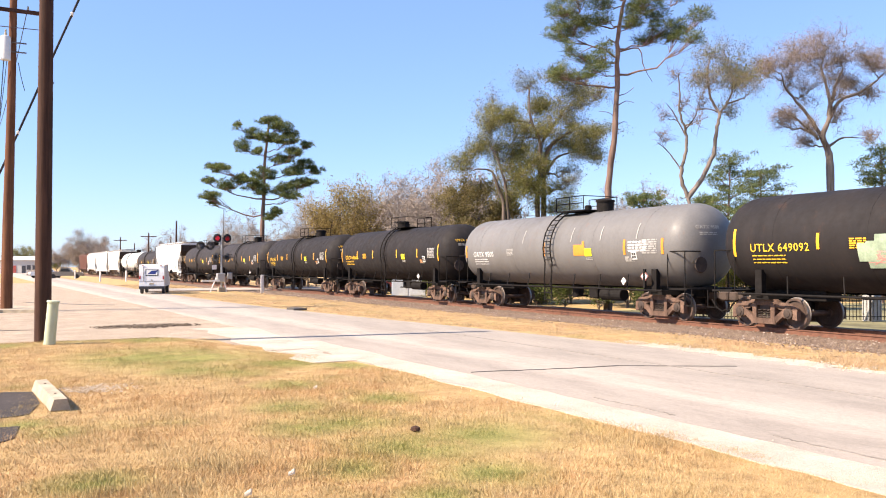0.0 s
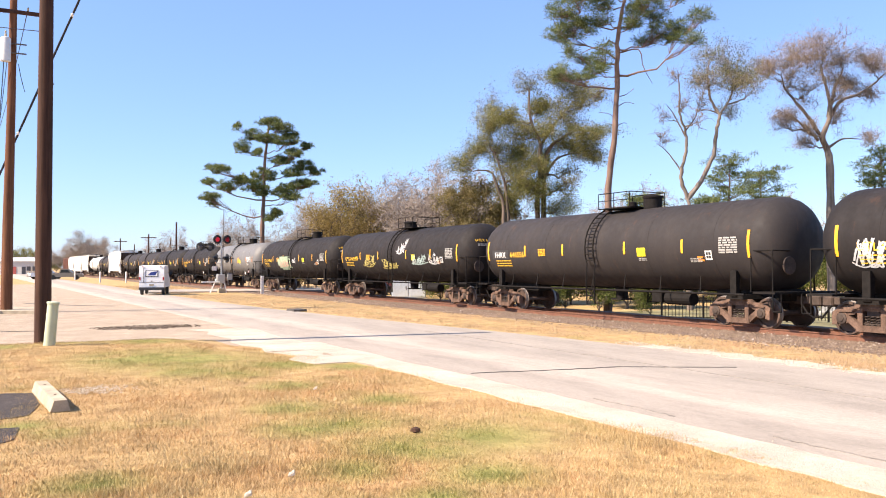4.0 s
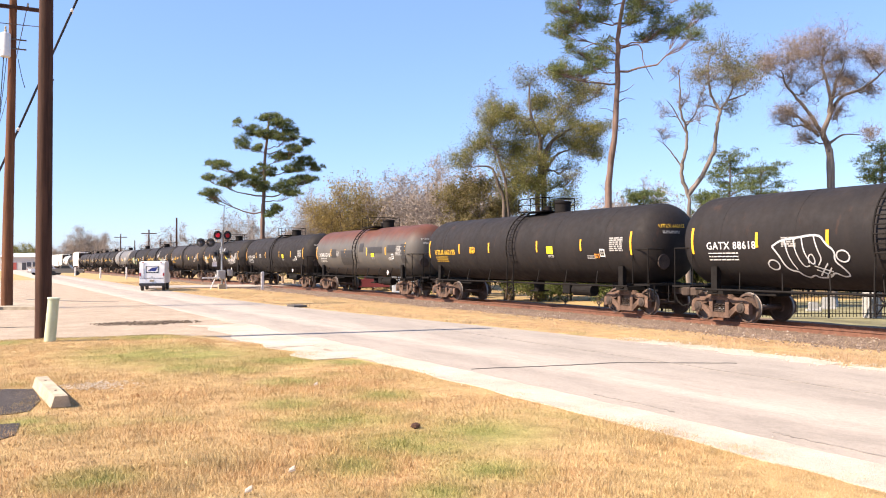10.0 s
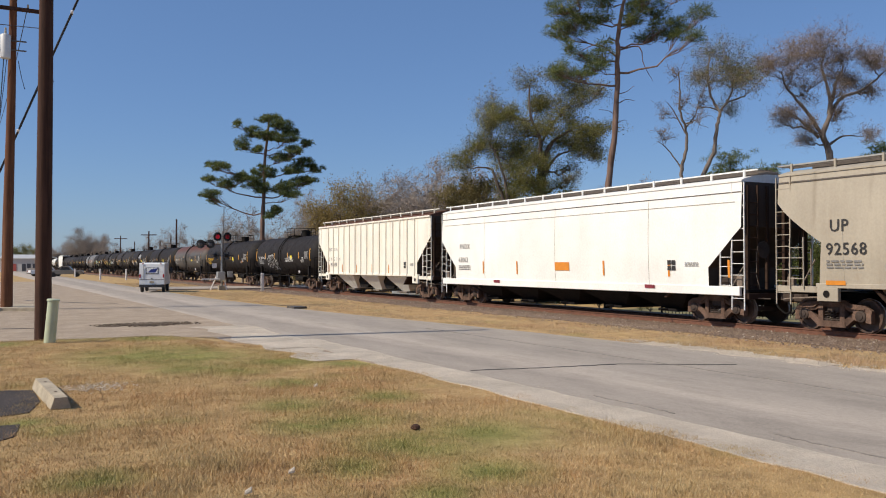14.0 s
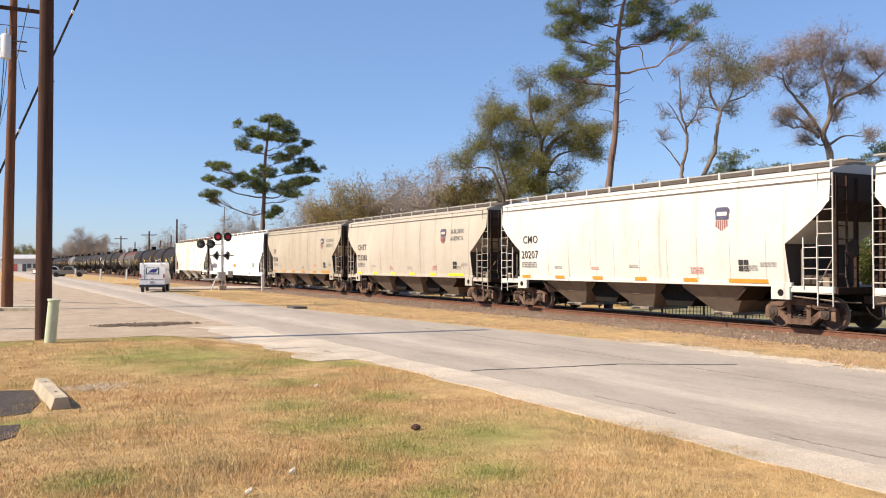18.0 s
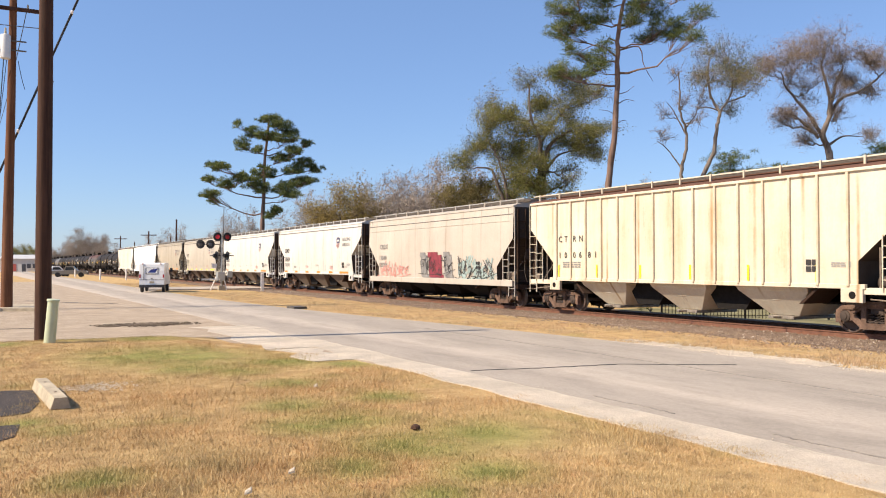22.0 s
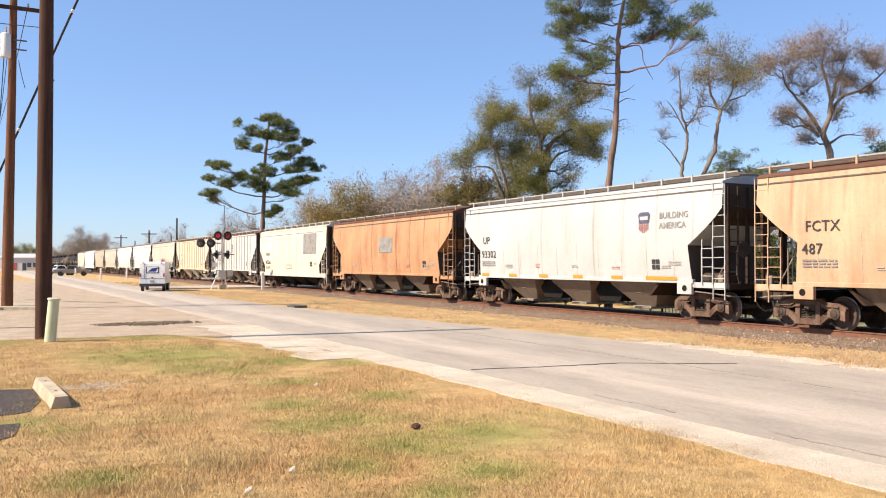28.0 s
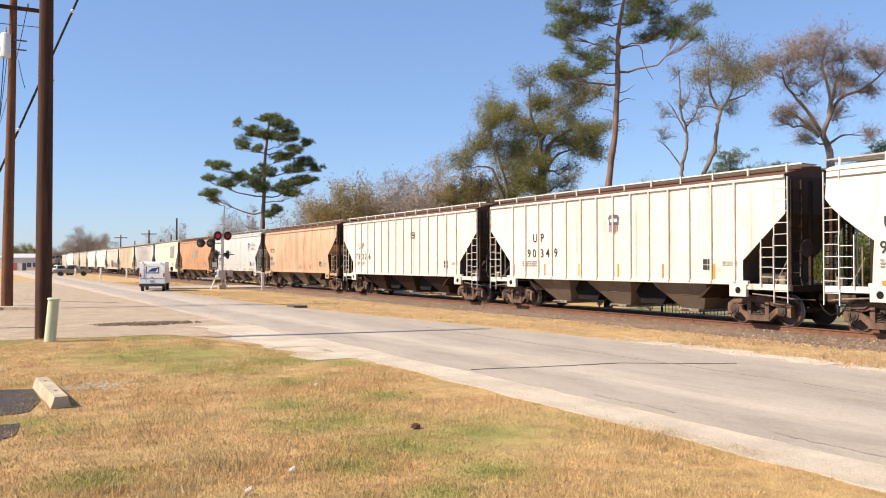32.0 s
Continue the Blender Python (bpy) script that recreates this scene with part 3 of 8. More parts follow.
def make_track():
    bed = thing("ballast", "dark brown ballast bed of the railway track", "ballast", kind="structure",
                shape=ragged(18.3, 25.0, -150, 1200, -0.1, -0.015, 1.2, 0.22, 11), material=BALLAST_GROUND)
    for side in (-1, 1):
        x = TRACK_X + side * 0.755
        prof = [(-0.07, 0), (-0.07, 0.012), (-0.012, 0.03), (-0.012, 0.125), (-0.036, 0.138), (-0.036, 0.17), (0.036, 0.17), (0.036, 0.138), (0.012, 0.125), (0.012, 0.03), (0.07, 0.012), (0.07, 0)]
        v = [(x + a, y, RAIL_Z - 0.17 + b) for y in (-150.0, 1200.0) for a, b in prof]
        n = len(prof)
        s = Shape().add(v, [(i, (i + 1) % n, n + (i + 1) % n, n + i) for i in range(n)])
        thing("rail", "rusty brown steel rail", "rail", "rails of the track", shape=s, material=RAIL)
    tie = Shape().box(-1.3, 1.3, -0.115, 0.115, -0.16, 0.0, 0.012).mesh("tie", POLE_WOOD)
    first = thing("railway_tie", "dark wooden railway tie bedded in ballast", "railway tie", "ties under the track", shape=tie)
    first.matrix_basis = pose(TRACK_X, 4, RAIL_Z - 0.165)
    rng = random.Random(12)
    for i in range(1, 130):
        copy_thing(first, pose(TRACK_X + rng.uniform(-0.04, 0.04), 4 + i * 0.53, RAIL_Z - 0.165 - rng.uniform(0, 0.012), 0, 0, rng.uniform(-1, 1)))
    # loose stones on the shoulder of the bed
    v, f = [], []
    for i in range(9000):
        y = 4 + 70 * rng.random() ** 1.6
        x = 18.2 + 3.0 * rng.random() if rng.random() < 0.75 else 17.4 + 1.2 * rng.random()
        r = rng.uniform(0.018, 0.045)
        k = len(v)
        z = -0.01 + r * 0.3
        pts = [(1, 0, 0), (-1, 0, 0), (0, 1, 0), (0, -1, 0), (0, 0, 1)]
        v += [(x + a * r * rng.uniform(0.7, 1.3), y + b * r * rng.uniform(0.7, 1.3), z + c * r * rng.uniform(0.6, 1.1)) for a, b, c in pts]
        f += [(k, k + 2, k + 4), (k + 2, k + 1, k + 4), (k + 1, k + 3, k + 4), (k + 3, k, k + 4)]
    s = Nodes("ballast_stones", 0.9)
    geo = s.n("ShaderNodeNewGeometry")
    s.colour(s.ramp(geo.outputs["Random Per Island"], [(0, (0.09, 0.06, 0.044)), (0.6, (0.19, 0.135, 0.10)), (0.97, (0.31, 0.245, 0.19)), (1.0, (0.52, 0.46, 0.40))]))
    tagged(new("ballast_stones", raw_mesh("ballast_stones", v, f, s.m)), "loose grey and rust-brown ballast stones", "gravel", kind="stuff")


def make_grass():
    """Dry blades in tufts, thick near the camera and along the verge."""
    rs = np.random.RandomState(5)

    def field(count, area, height, width, name, label, material):
        pts = []
        while sum(len(p) for p in pts) < count:
            p = area(rs, count)
            keep = np.array([noise.noise((a * 0.9, b * 0.9, 3.1)) > -0.35 - 0.4 * rs.rand() for a, b in p[:4000]])
            pts.append(p[:4000][keep])
        p = np.concatenate(pts)[:count]
        n = len(p)
        patch = np.array([noise.noise((a * 0.55, b * 0.55, 9.0)) for a, b in p])
        tuft = np.array([noise.noise((a * 2.6, b * 2.6, 5.0)) for a, b in p])
        h = height * (0.35 + 0.9 * rs.rand(n) ** 1.5) * (1 + 1.1 * np.clip(patch, -0.6, 0.8)) * (1 + 1.3 * np.clip(tuft - 0.1, 0, 0.6))
        w = width * (0.6 + 0.8 * rs.rand(n))
        a = rs.rand(n) * 6.283
        lean = h * rs.rand(n) * 1.1
        b = rs.rand(n) * 6.283
        z = np.array([ground_height(x, y) for x, y in p])
        v = np.zeros((n, 3, 3))
        v[:, 0] = np.stack([p[:, 0] - np.cos(a) * w, p[:, 1] - np.sin(a) * w, z - 0.005], 1)
        v[:, 1] = np.stack([p[:, 0] + np.cos(a) * w, p[:, 1] + np.sin(a) * w, z - 0.005], 1)
        v[:, 2] = np.stack([p[:, 0] + np.cos(b) * lean, p[:, 1] + np.sin(b) * lean, z + h], 1)
        f = np.arange(n * 3).reshape(n, 3)
        tagged(new(name, raw_mesh(name, v.reshape(-1, 3), f, material)), label, "grass", kind="stuff")

    def lawn_area(r, n):
        d = 3.2 + 22.8 * r.rand(n) ** 1.25
        a = np.radians(-2.0 + 63.0 * r.rand(n) + 5 * r.randn(n) * (r.rand(n) < 0.08))
        x, y = d * np.sin(a), d * np.cos(a)
        edge = np.interp(y, [4, 8, 12, 15, 18, 21, 24], [7.32, 7.24, 7.16, 7.02, 6.5, 5.9, 5.2]) + 0.12 * np.sin(y * 3.1) * np.sin(y * 1.3) - 0.3 * r.rand(n) ** 2
        top = np.where(x < 3.6, 23.75 + 0.2 * np.sin(x * 2.3), 23.75 - (x - 3.6) * 1.05)
        lot = (x < 0.72 - 0.45 * r.rand(n) ** 2) & (y > 12.55 + 0.9 * r.rand(n) ** 2) & (y < 15.05 - 0.5 * r.rand(n) ** 2)
        lot2 = (x < 0.38 - 0.5 * r.rand(n) ** 2) & (y > 10.75 + 0.45 * r.rand(n) ** 2) & (y < 11.85 - 0.55 * r.rand(n) ** 2)
        ok = (x < edge) & (y < top) & ~lot & ~lot2
        return np.stack([x[ok], y[ok]], 1)

    def verge_area(r, n):
        y = 6 + 90 * r.rand(n) ** 1.8
        far = np.interp(y, [5, 15, 20, 25.5, 31, 38, 48, 62, 100], [14.9, 14.9, 14.4, 13.8, 13.1, 12.4, 11.9, 11.7, 11.8])
        x = far + 0.05 + (20.2 - far) * r.rand(n)
        ok = (r.rand(n) < np.interp(x, [17.6, 18.6, 20.2], [1.0, 0.6, 0.12])) & (np.abs(y - 66) > 3.5) & ~((x < 15.0) & (y > 11) & (y < 16.5))
        return np.stack([x[ok], y[ok]], 1)

    field(600000, lawn_area, 0.032, 0.0030, "lawn_grass", "dry straw-coloured lawn grass with faint green patches", BLADES)
    def wisp_area(r, n):
        c = np.array([(2.9, 11.9), (2.8, 13.0), (2.1, 11.4), (3.6, 12.7), (1.6, 10.0), (2.4, 12.2), (3.2, 11.2), (5.6, 12.4), (6.2, 10.2), (6.6, 7.6)])
        p = c[r.randint(0, len(c), n)] + r.normal(size=(n, 2)) * 0.42
        return p[p[:, 0] < 6.8]

    field(7000, wisp_area, 0.135, 0.0024, "tall_grass", "thin tall wisps of dry straw in the lawn", BLADES)
    field(140000, verge_area, 0.055, 0.0055, "verge_grass", "dry golden grass on the verge beside the track", VERGE_BLADES)


def make_lot():
    lot = Shape().plate([(-8, 12.5), (0.3, 12.55), (0.52, 12.7), (0.6, 13.1), (0.7, 13.6), (0.66, 14.9), (0.3, 15.05), (-8, 15.2)], -0.05, 0.012)
    thing("parking_lot", "dark patched asphalt of a small parking lot", "parking lot", kind="structure", shape=lot, material=DARK_LOT)
    lot = Shape().plate([(-8, 10.7), (0.1, 10.75), (0.3, 11.0), (0.38, 11.8), (-8, 11.9)], -0.05, 0.012)
    thing("parking_lot", "dark patched asphalt with grass grown over its edge", "parking lot", kind="structure", shape=lot, material=DARK_LOT)
    # wheel stop: a long low block with sloped sides, lying along the lot's edge
    prof = [(-0.135, 0), (-0.085, 0.16), (0.085, 0.16), (0.135, 0)]
    v = [(a * k, y, b * k2) for y, k, k2 in ((-1.17, 0.96, 0.97), (-1.14, 1, 1), (1.14, 1, 1), (1.17, 0.96, 0.97)) for a, b in prof]
    f = [(0, 1, 2, 3), (12, 13, 14, 15)] + [(r * 4 + i, r * 4 + (i + 1) % 4, r * 4 + 4 + (i + 1) % 4, r * 4 + 4 + i) for r in range(3) for i in range(4)]
    stop = thing("wheel_stop", "weathered tan concrete wheel stop beside a parking lot", "wheel stop", at=pose(0.85, 13.95, 0.012, 0, 0, 3.2), shape=Shape().add(v, f), material=CONCRETE)
    for y in (-0.6, 0.6):
        part("anchor_pin", Shape().lathe([(0.155, 0.02), (0.168, 0.018), (0.17, 0.004)], 10, "z"), RUSTY, stop, at=pose(0, y, 0))
    # grit beside the stop
    rng = random.Random(21)
    s = Shape()
    for i in range(420):
        x, y = rng.gauss(1.55, 0.3), rng.gauss(14.9, 0.25)
        w = rng.uniform(0.006, 0.02)
        s.box(x - w, x + w, y - w, y + w, -0.005, w * 0.6, 0.002)
    tagged(new("limestone_chips", s.mesh("limestone_chips", CHALK)), "scattered pale limestone chips on the grass", "gravel", kind="stuff")
    s = Shape()
    for i in range(1100):
        far_side = rng.random() < 0.75
        y = rng.uniform(9.0, 17.5) if far_side else rng.uniform(3.5, 18.0)
        x = rng.gauss(14.85, 0.28) if far_side else rng.gauss(7.35, 0.22)
        w = rng.uniform(0.006, 0.017 if far_side else 0.010)
        s.box(x - w, x + w * rng.uniform(0.6, 1.2), y - w, y + w * rng.uniform(0.6, 1.2), 0.0, 0.018 + w * 0.7, 0.003)
    tagged(new("limestone_chips", s.mesh("limestone_chips", CHALK)), "pale limestone chips along the edges of the road", "gravel", kind="stuff")
    # dark clods and litter on the lawn
    for x, y, r in ((4.58, 9.17, 0.06),):
        c = Shape().lathe([(-0.6 * r, 0.5 * r), (-0.2 * r, r), (0.3 * r, 0.85 * r), (0.6 * r, 0.3 * r)], 9, "z")
        c.v = [(a * rng.uniform(0.8, 1.2), b * rng.uniform(0.8, 1.2), d) for a, b, d in c.v]
        thing("clod", "dark clod of earth lying on dry grass", "clod", at=pose(x, y, r * 0.6), shape=c, material=EARTH)
    # the far pole's shadow where it climbs the verge, built as a dark ridge
    ridge = ragged(12.15, 12.75, 36.6, 37.6, -0.02, 0.10, 0.16, 0.12, 33)
    thing("asphalt_chunk", "dark ridge standing in for the far pole's shadow on the verge", "rubble", shape=ridge, material=SEALER_SHADOW)
    for x, y in ((4.7, 13.04), (2.56, 7.76), (2.0, 7.24)):
        p = Shape().add([(-.035, -.01, 0), (.03, -.015, .01), (.04, .01, .045), (-.025, .015, .012), (-.03, -.008, .012), (.025, -.012, .03), (.035, .012, .06), (-.02, .018, .03)],
                        [(0, 1, 2, 3), (4, 5, 6, 7), (0, 1, 5, 4), (1, 2, 6, 5), (2, 3, 7, 6), (3, 0, 4, 7)])
        thing("litter", "crumpled pale scrap of litter on the grass", "litter", at=pose(x, y, 0.02), shape=p, material=CHALK)


def make_poles():
    near = thing("utility_pole", "tall brown creosoted wooden utility pole beside the apron", "utility pole", "utility poles", at=pose(1.262, 23.6, 0.215) @ Matrix.Scale(0.889, 4))
    part("shaft", Shape().tube([(0.0, 0, -0.3), (0.0, 0, 3), (0.01, 0, 7), (0.02, 0, 12.2)], [0.225, 0.215, 0.20, 0.17], 20), POLE_WOOD, near, smooth=True)
    part("ground_wire_moulding", Shape().box(0.185, 0.215, -0.03, 0.03, 0.05, 2.6, 0.005), CONCRETE, near, "pale plastic ground wire guard")
    part("staple", Shape().box(0.19, 0.235, -0.015, 0.015, 7.25, 7.29, 0.004), GRIP, near)
    ped = thing("cable_pedestal", "pale green plastic cable pedestal leaning in the grass", "cable pedestal", at=pose(1.35, 22.4, 0.185, 2.2, 4.2, 0) @ Matrix.Scale(0.889, 4))
    green = plain("pale_green_plastic", (0.46, 0.50, 0.35), 0.45, var=0.08, scale=3, bump=0)
    part("body", Shape().lathe([(-0.1, 0.15), (0.0, 0.15), (1.06, 0.142), (1.065, 0.15)], 20, "z"), green, ped, smooth=True)
    part("cap", Shape().lathe([(1.065, 0.165), (1.10, 0.165), (1.115, 0.15), (1.12, 0.05)], 20, "z"), green, ped, "rounded cap", smooth=True)
    far = thing("utility_pole", "reddish brown wooden utility pole with a crossarm and transformer", "utility pole", "utility poles", at=pose(0.78, 41.95, 0.15) @ Matrix.Scale(0.92, 4))
    part("shaft", Shape().tube([(0, 0, -0.3), (0.03, 0, 4), (0.12, 0, 10), (0.2, 0, 18)], [0.27, 0.24, 0.19, 0.15], 18), POLE_WOOD_RED, far, smooth=True)
    arm = part("crossarm", Shape().box(-1.6, 1.75, -0.2, -0.06, 14.27, 14.45, 0.01), POLE_WOOD, far, "dark wooden crossarm")
    for x in (-1.4, -0.7, 0.8, 1.5):
        part("insulator", Shape().lathe([(0, 0.03), (0.05, 0.06), (0.1, 0.035), (0.16, 0.05), (0.2, 0.02)], 10, "z"), CONCRETE, arm, at=pose(x, -0.13, 14.45))
    part("lower_arm", Shape().rod((-1.5, -0.15, 13.5), (1.7, -0.15, 13.56), 0.02), GRIP, far)
    can = part("transformer", Shape().lathe([(0, 0.2), (0.03, 0.23), (1.1, 0.23), (1.15, 0.2), (1.2, 0.06)], 18, "z"), plain("transformer_grey", (0.62, 0.62, 0.60), 0.4, var=0.08, bump=0), far, "pale grey transformer can", at=pose(-0.16, -0.38, 11.85), smooth=True)
    part("bushing", Shape().lathe([(1.2, 0.05), (1.3, 0.06), (1.36, 0.03), (1.44, 0.05), (1.5, 0.02)], 10, "z"), CONCRETE, can)
    for z in (12.3, 12.75):
        part("bracket", Shape().box(-0.75, 0.75, -0.28, -0.2, z, z + 0.06, 0.01), GRIP, far)
    curb = thing("curb_island", "low cracked concrete curb island round a utility pole", "curb", kind="structure", shape=Shape().plate([(-3, 40.4), (0.6, 40.7), (2.0, 40.0), (2.3, 40.9), (1.9, 44.5), (-3, 45)], -0.02, 0.14), material=CONCRETE)
    return near, far


GUY_A, GUY_B = (4.09, 43.1, 15.6), (0.25, 47.5, 5.94)


def make_wires():
    def cable(name, label, a, b, sag, r=0.018):
        a, b = (Vector((0, 0, 2)) + (Vector(p) - Vector((0, 0, 2))) * 0.92 for p in (a, b))
        pts = [a.lerp(b, i / 24) - Vector((0, 0, sag * 4 * (i / 24) * (1 - i / 24))) for i in range(25)]
        return thing(name, label, "cable", "overhead cables", shape=Shape().tube(pts, r, 6), material=WIRE)

    guy = cable("guy_cable", "black cable running down from the near pole past the far pole", GUY_A, GUY_B, 0.0, 0.05)
    for f in (0.16, 0.73):
        p = Vector((0, 0, 2)) + (Vector(GUY_A).lerp(Vector(GUY_B), f) - Vector((0, 0, 2))) * 0.92
        part("strain_insulator", Shape().lathe([(-0.16, 0.03), (-0.1, 0.07), (0.0, 0.05), (0.1, 0.07), (0.16, 0.03)], 10, "z"), PLACARD, guy, "pale strain insulator", at=pose(p.x, p.y, p.z, 60, 10, 0))
    cable("power_cable", "black power cable on the pole's crossarm", (-0.55, 45.5, 14.65), (-34, 44, 14.2), 0.8)
    cable("power_cable", "black power cable on the pole's crossarm", (1.65, 45.5, 14.65), (0.2, 90, 13.0), 0.9)
    cable("service_cable", "thin black cable hanging from the transformer", (0.75, 45.4, 11.85), (0.4, 45.9, 8.3), 0.1, 0.014)
    cable("service_cable", "thin black cable hanging from the transformer", (1.25, 45.5, 11.85), (1.55, 45.5, 10.5), 0.1, 0.014)
    cable("service_cable", "thin black cable hanging from the transformer", (0.62, 45.3, 11.85), (0.45, 44.9, 8.9), 0.05, 0.02)


# ---- the train ----
SPEED = 12.6              # metres a second, along +y
START_Y = -10.85          # where a coupling stands at its own time


def lettering(text, size, spacing=1.0):
    """The faces of a word in the built-in font, flat in (u, w)."""
    cu = bpy.data.curves.new("lettering", "FONT")
    cu.body, cu.size, cu.space_character = text, size, spacing
    cu.resolution_u = 2
    cu.offset = 0.009 * size
    ob = new("lettering", cu)
    bpy.context.view_layer.update()
    me = bpy.data.meshes.new_from_object(ob.evaluated_get(bpy.context.evaluated_depsgraph_get()))
    pts = [tuple(v.co[:2]) for v in me.vertices]
    faces = [tuple(p.vertices) for p in me.polygons]
    bpy.data.objects.remove(ob)
    bpy.data.curves.remove(cu)
    bpy.data.meshes.remove(me)
    return pts, faces


def patch(u0, u1, w0, w1, nu=1, nw=4):
    pts = [(u0 + (u1 - u0) * i / nu, w0 + (w1 - w0) * j / nw) for i in range(nu + 1) for j in range(nw + 1)]
    f = [(i * (nw + 1) + j, (i + 1) * (nw + 1) + j, (i + 1) * (nw + 1) + j + 1, i * (nw + 1) + j + 1) for i in range(nu) for j in range(nw)]
    return pts, f


def stroke(points, width):
    """A brushed line through points of (u, w)."""
    pts, f = [], []
    for i, (u, w) in enumerate(points):
        a, b = points[max(i - 1, 0)], points[min(i + 1, len(points) - 1)]
        d = Vector((b[0] - a[0], b[1] - a[1]))
        d = d.normalized() if d.length else Vector((1, 0))
        pts += [(u - d.y * width, w + d.x * width), (u + d.y * width, w - d.x * width)]
    f = [(2 * i, 2 * i + 1, 2 * i + 3, 2 * i + 2) for i in range(len(points) - 1)]
    return pts, f


def rounded(line):
    """Cuts the corners of a line of (u, w)."""
    for k in range(2):
        line = [line[0]] + [(a[0] * (1 - f) + b[0] * f, a[1] * (1 - f) + b[1] * f) for a, b in zip(line, line[1:]) for f in (0.25, 0.75)] + [line[-1]]
    return line


def scrawl(u, w, wide, high, letters, width, seed):
    """A sprayed tag that cannot be read: crowded, angular letters of a few quick strokes, and a flourish."""
    rng = random.Random(seed)
    cell = wide / letters
    out = []
    for i in range(letters):
        x0 = u + cell * (i + 0.5)
        low, tall = w + high * rng.uniform(0.0, 0.2), high * rng.uniform(0.55, 0.9)
        lean = rng.uniform(-0.1, 0.35) * tall
        for k in range(4):
            line = []
            side = rng.choice((-1, 1))
            for j in range(rng.randint(3, 5)):
                side = -side if rng.random() < 0.7 else side
                f = rng.random() if j else rng.choice((0.0, 1.0))
                line.append((x0 + side * cell * rng.uniform(0.1, 0.75) + lean * f, low + tall * f))
            out.append(stroke(rounded(line), width * rng.uniform(0.3, 0.6)))
    sweep = [(u - 0.1 * wide, w + high * rng.uniform(0.1, 0.3)), (u + 0.3 * wide, w + high * rng.uniform(-0.05, 0.15)), (u + 0.7 * wide, w + high * rng.uniform(0.0, 0.2)), (u + 1.12 * wide, w + high * rng.uniform(0.2, 0.5))]
    out.append(stroke(rounded(sweep), width * 0.4))
    return fields(*out)


def fields(*pieces):
    pts, f = [], []
    for p, g in pieces:
        f += [tuple(i + len(pts) for i in q) for q in g]
        pts += p
    return pts, f


def bars(u, w, wide, rows, high, seed, gap=1.7):
    """Small print that cannot be read: plain bars."""
    rng = random.Random(seed)
    out = []
    for r in range(rows):
        x = u
        while x < u + wide:
            n = high * rng.uniform(1.8, 6.0)
            out.append(patch(x, min(x + n, u + wide), w - r * high * gap, w - r * high * gap + high, 1, 1))
            x += n + high * 0.9
    return fields(*out)


def on_tank(radius, centre):
    """Wraps (u, w) on a tank's near side: u runs from the front, w is the height above the rail at the bulge."""
    def place(u, w, lift):
        a = (w - centre) / radius
        return (-(radius + lift) * math.cos(a), -u, centre + (radius + lift) * math.sin(a))
    return place


def on_head(radius, centre, end):
    """On the rear head of a tank: u runs from the near side to the far one."""
    def place(u, w, lift):
        r = min(0.999, math.hypot(u, w - centre) / radius)
        a = math.acos(r ** (1 / 0.75))
        return (u, -(end - 0.95 * (1 - math.sin(a))) - lift, w)
    return place


def on_side(width_at):
    def place(u, w, lift):
        return (-(width_at(w) + lift), -u, w)
    return place


def marks(name, flat, place, material, parent, label="", lift=0.012, layer=0):
    pts, faces = flat
    me = Shape().add([place(u, w, lift + 0.004 * layer) for u, w in pts], faces)
    return part(name, me, material, parent, label)


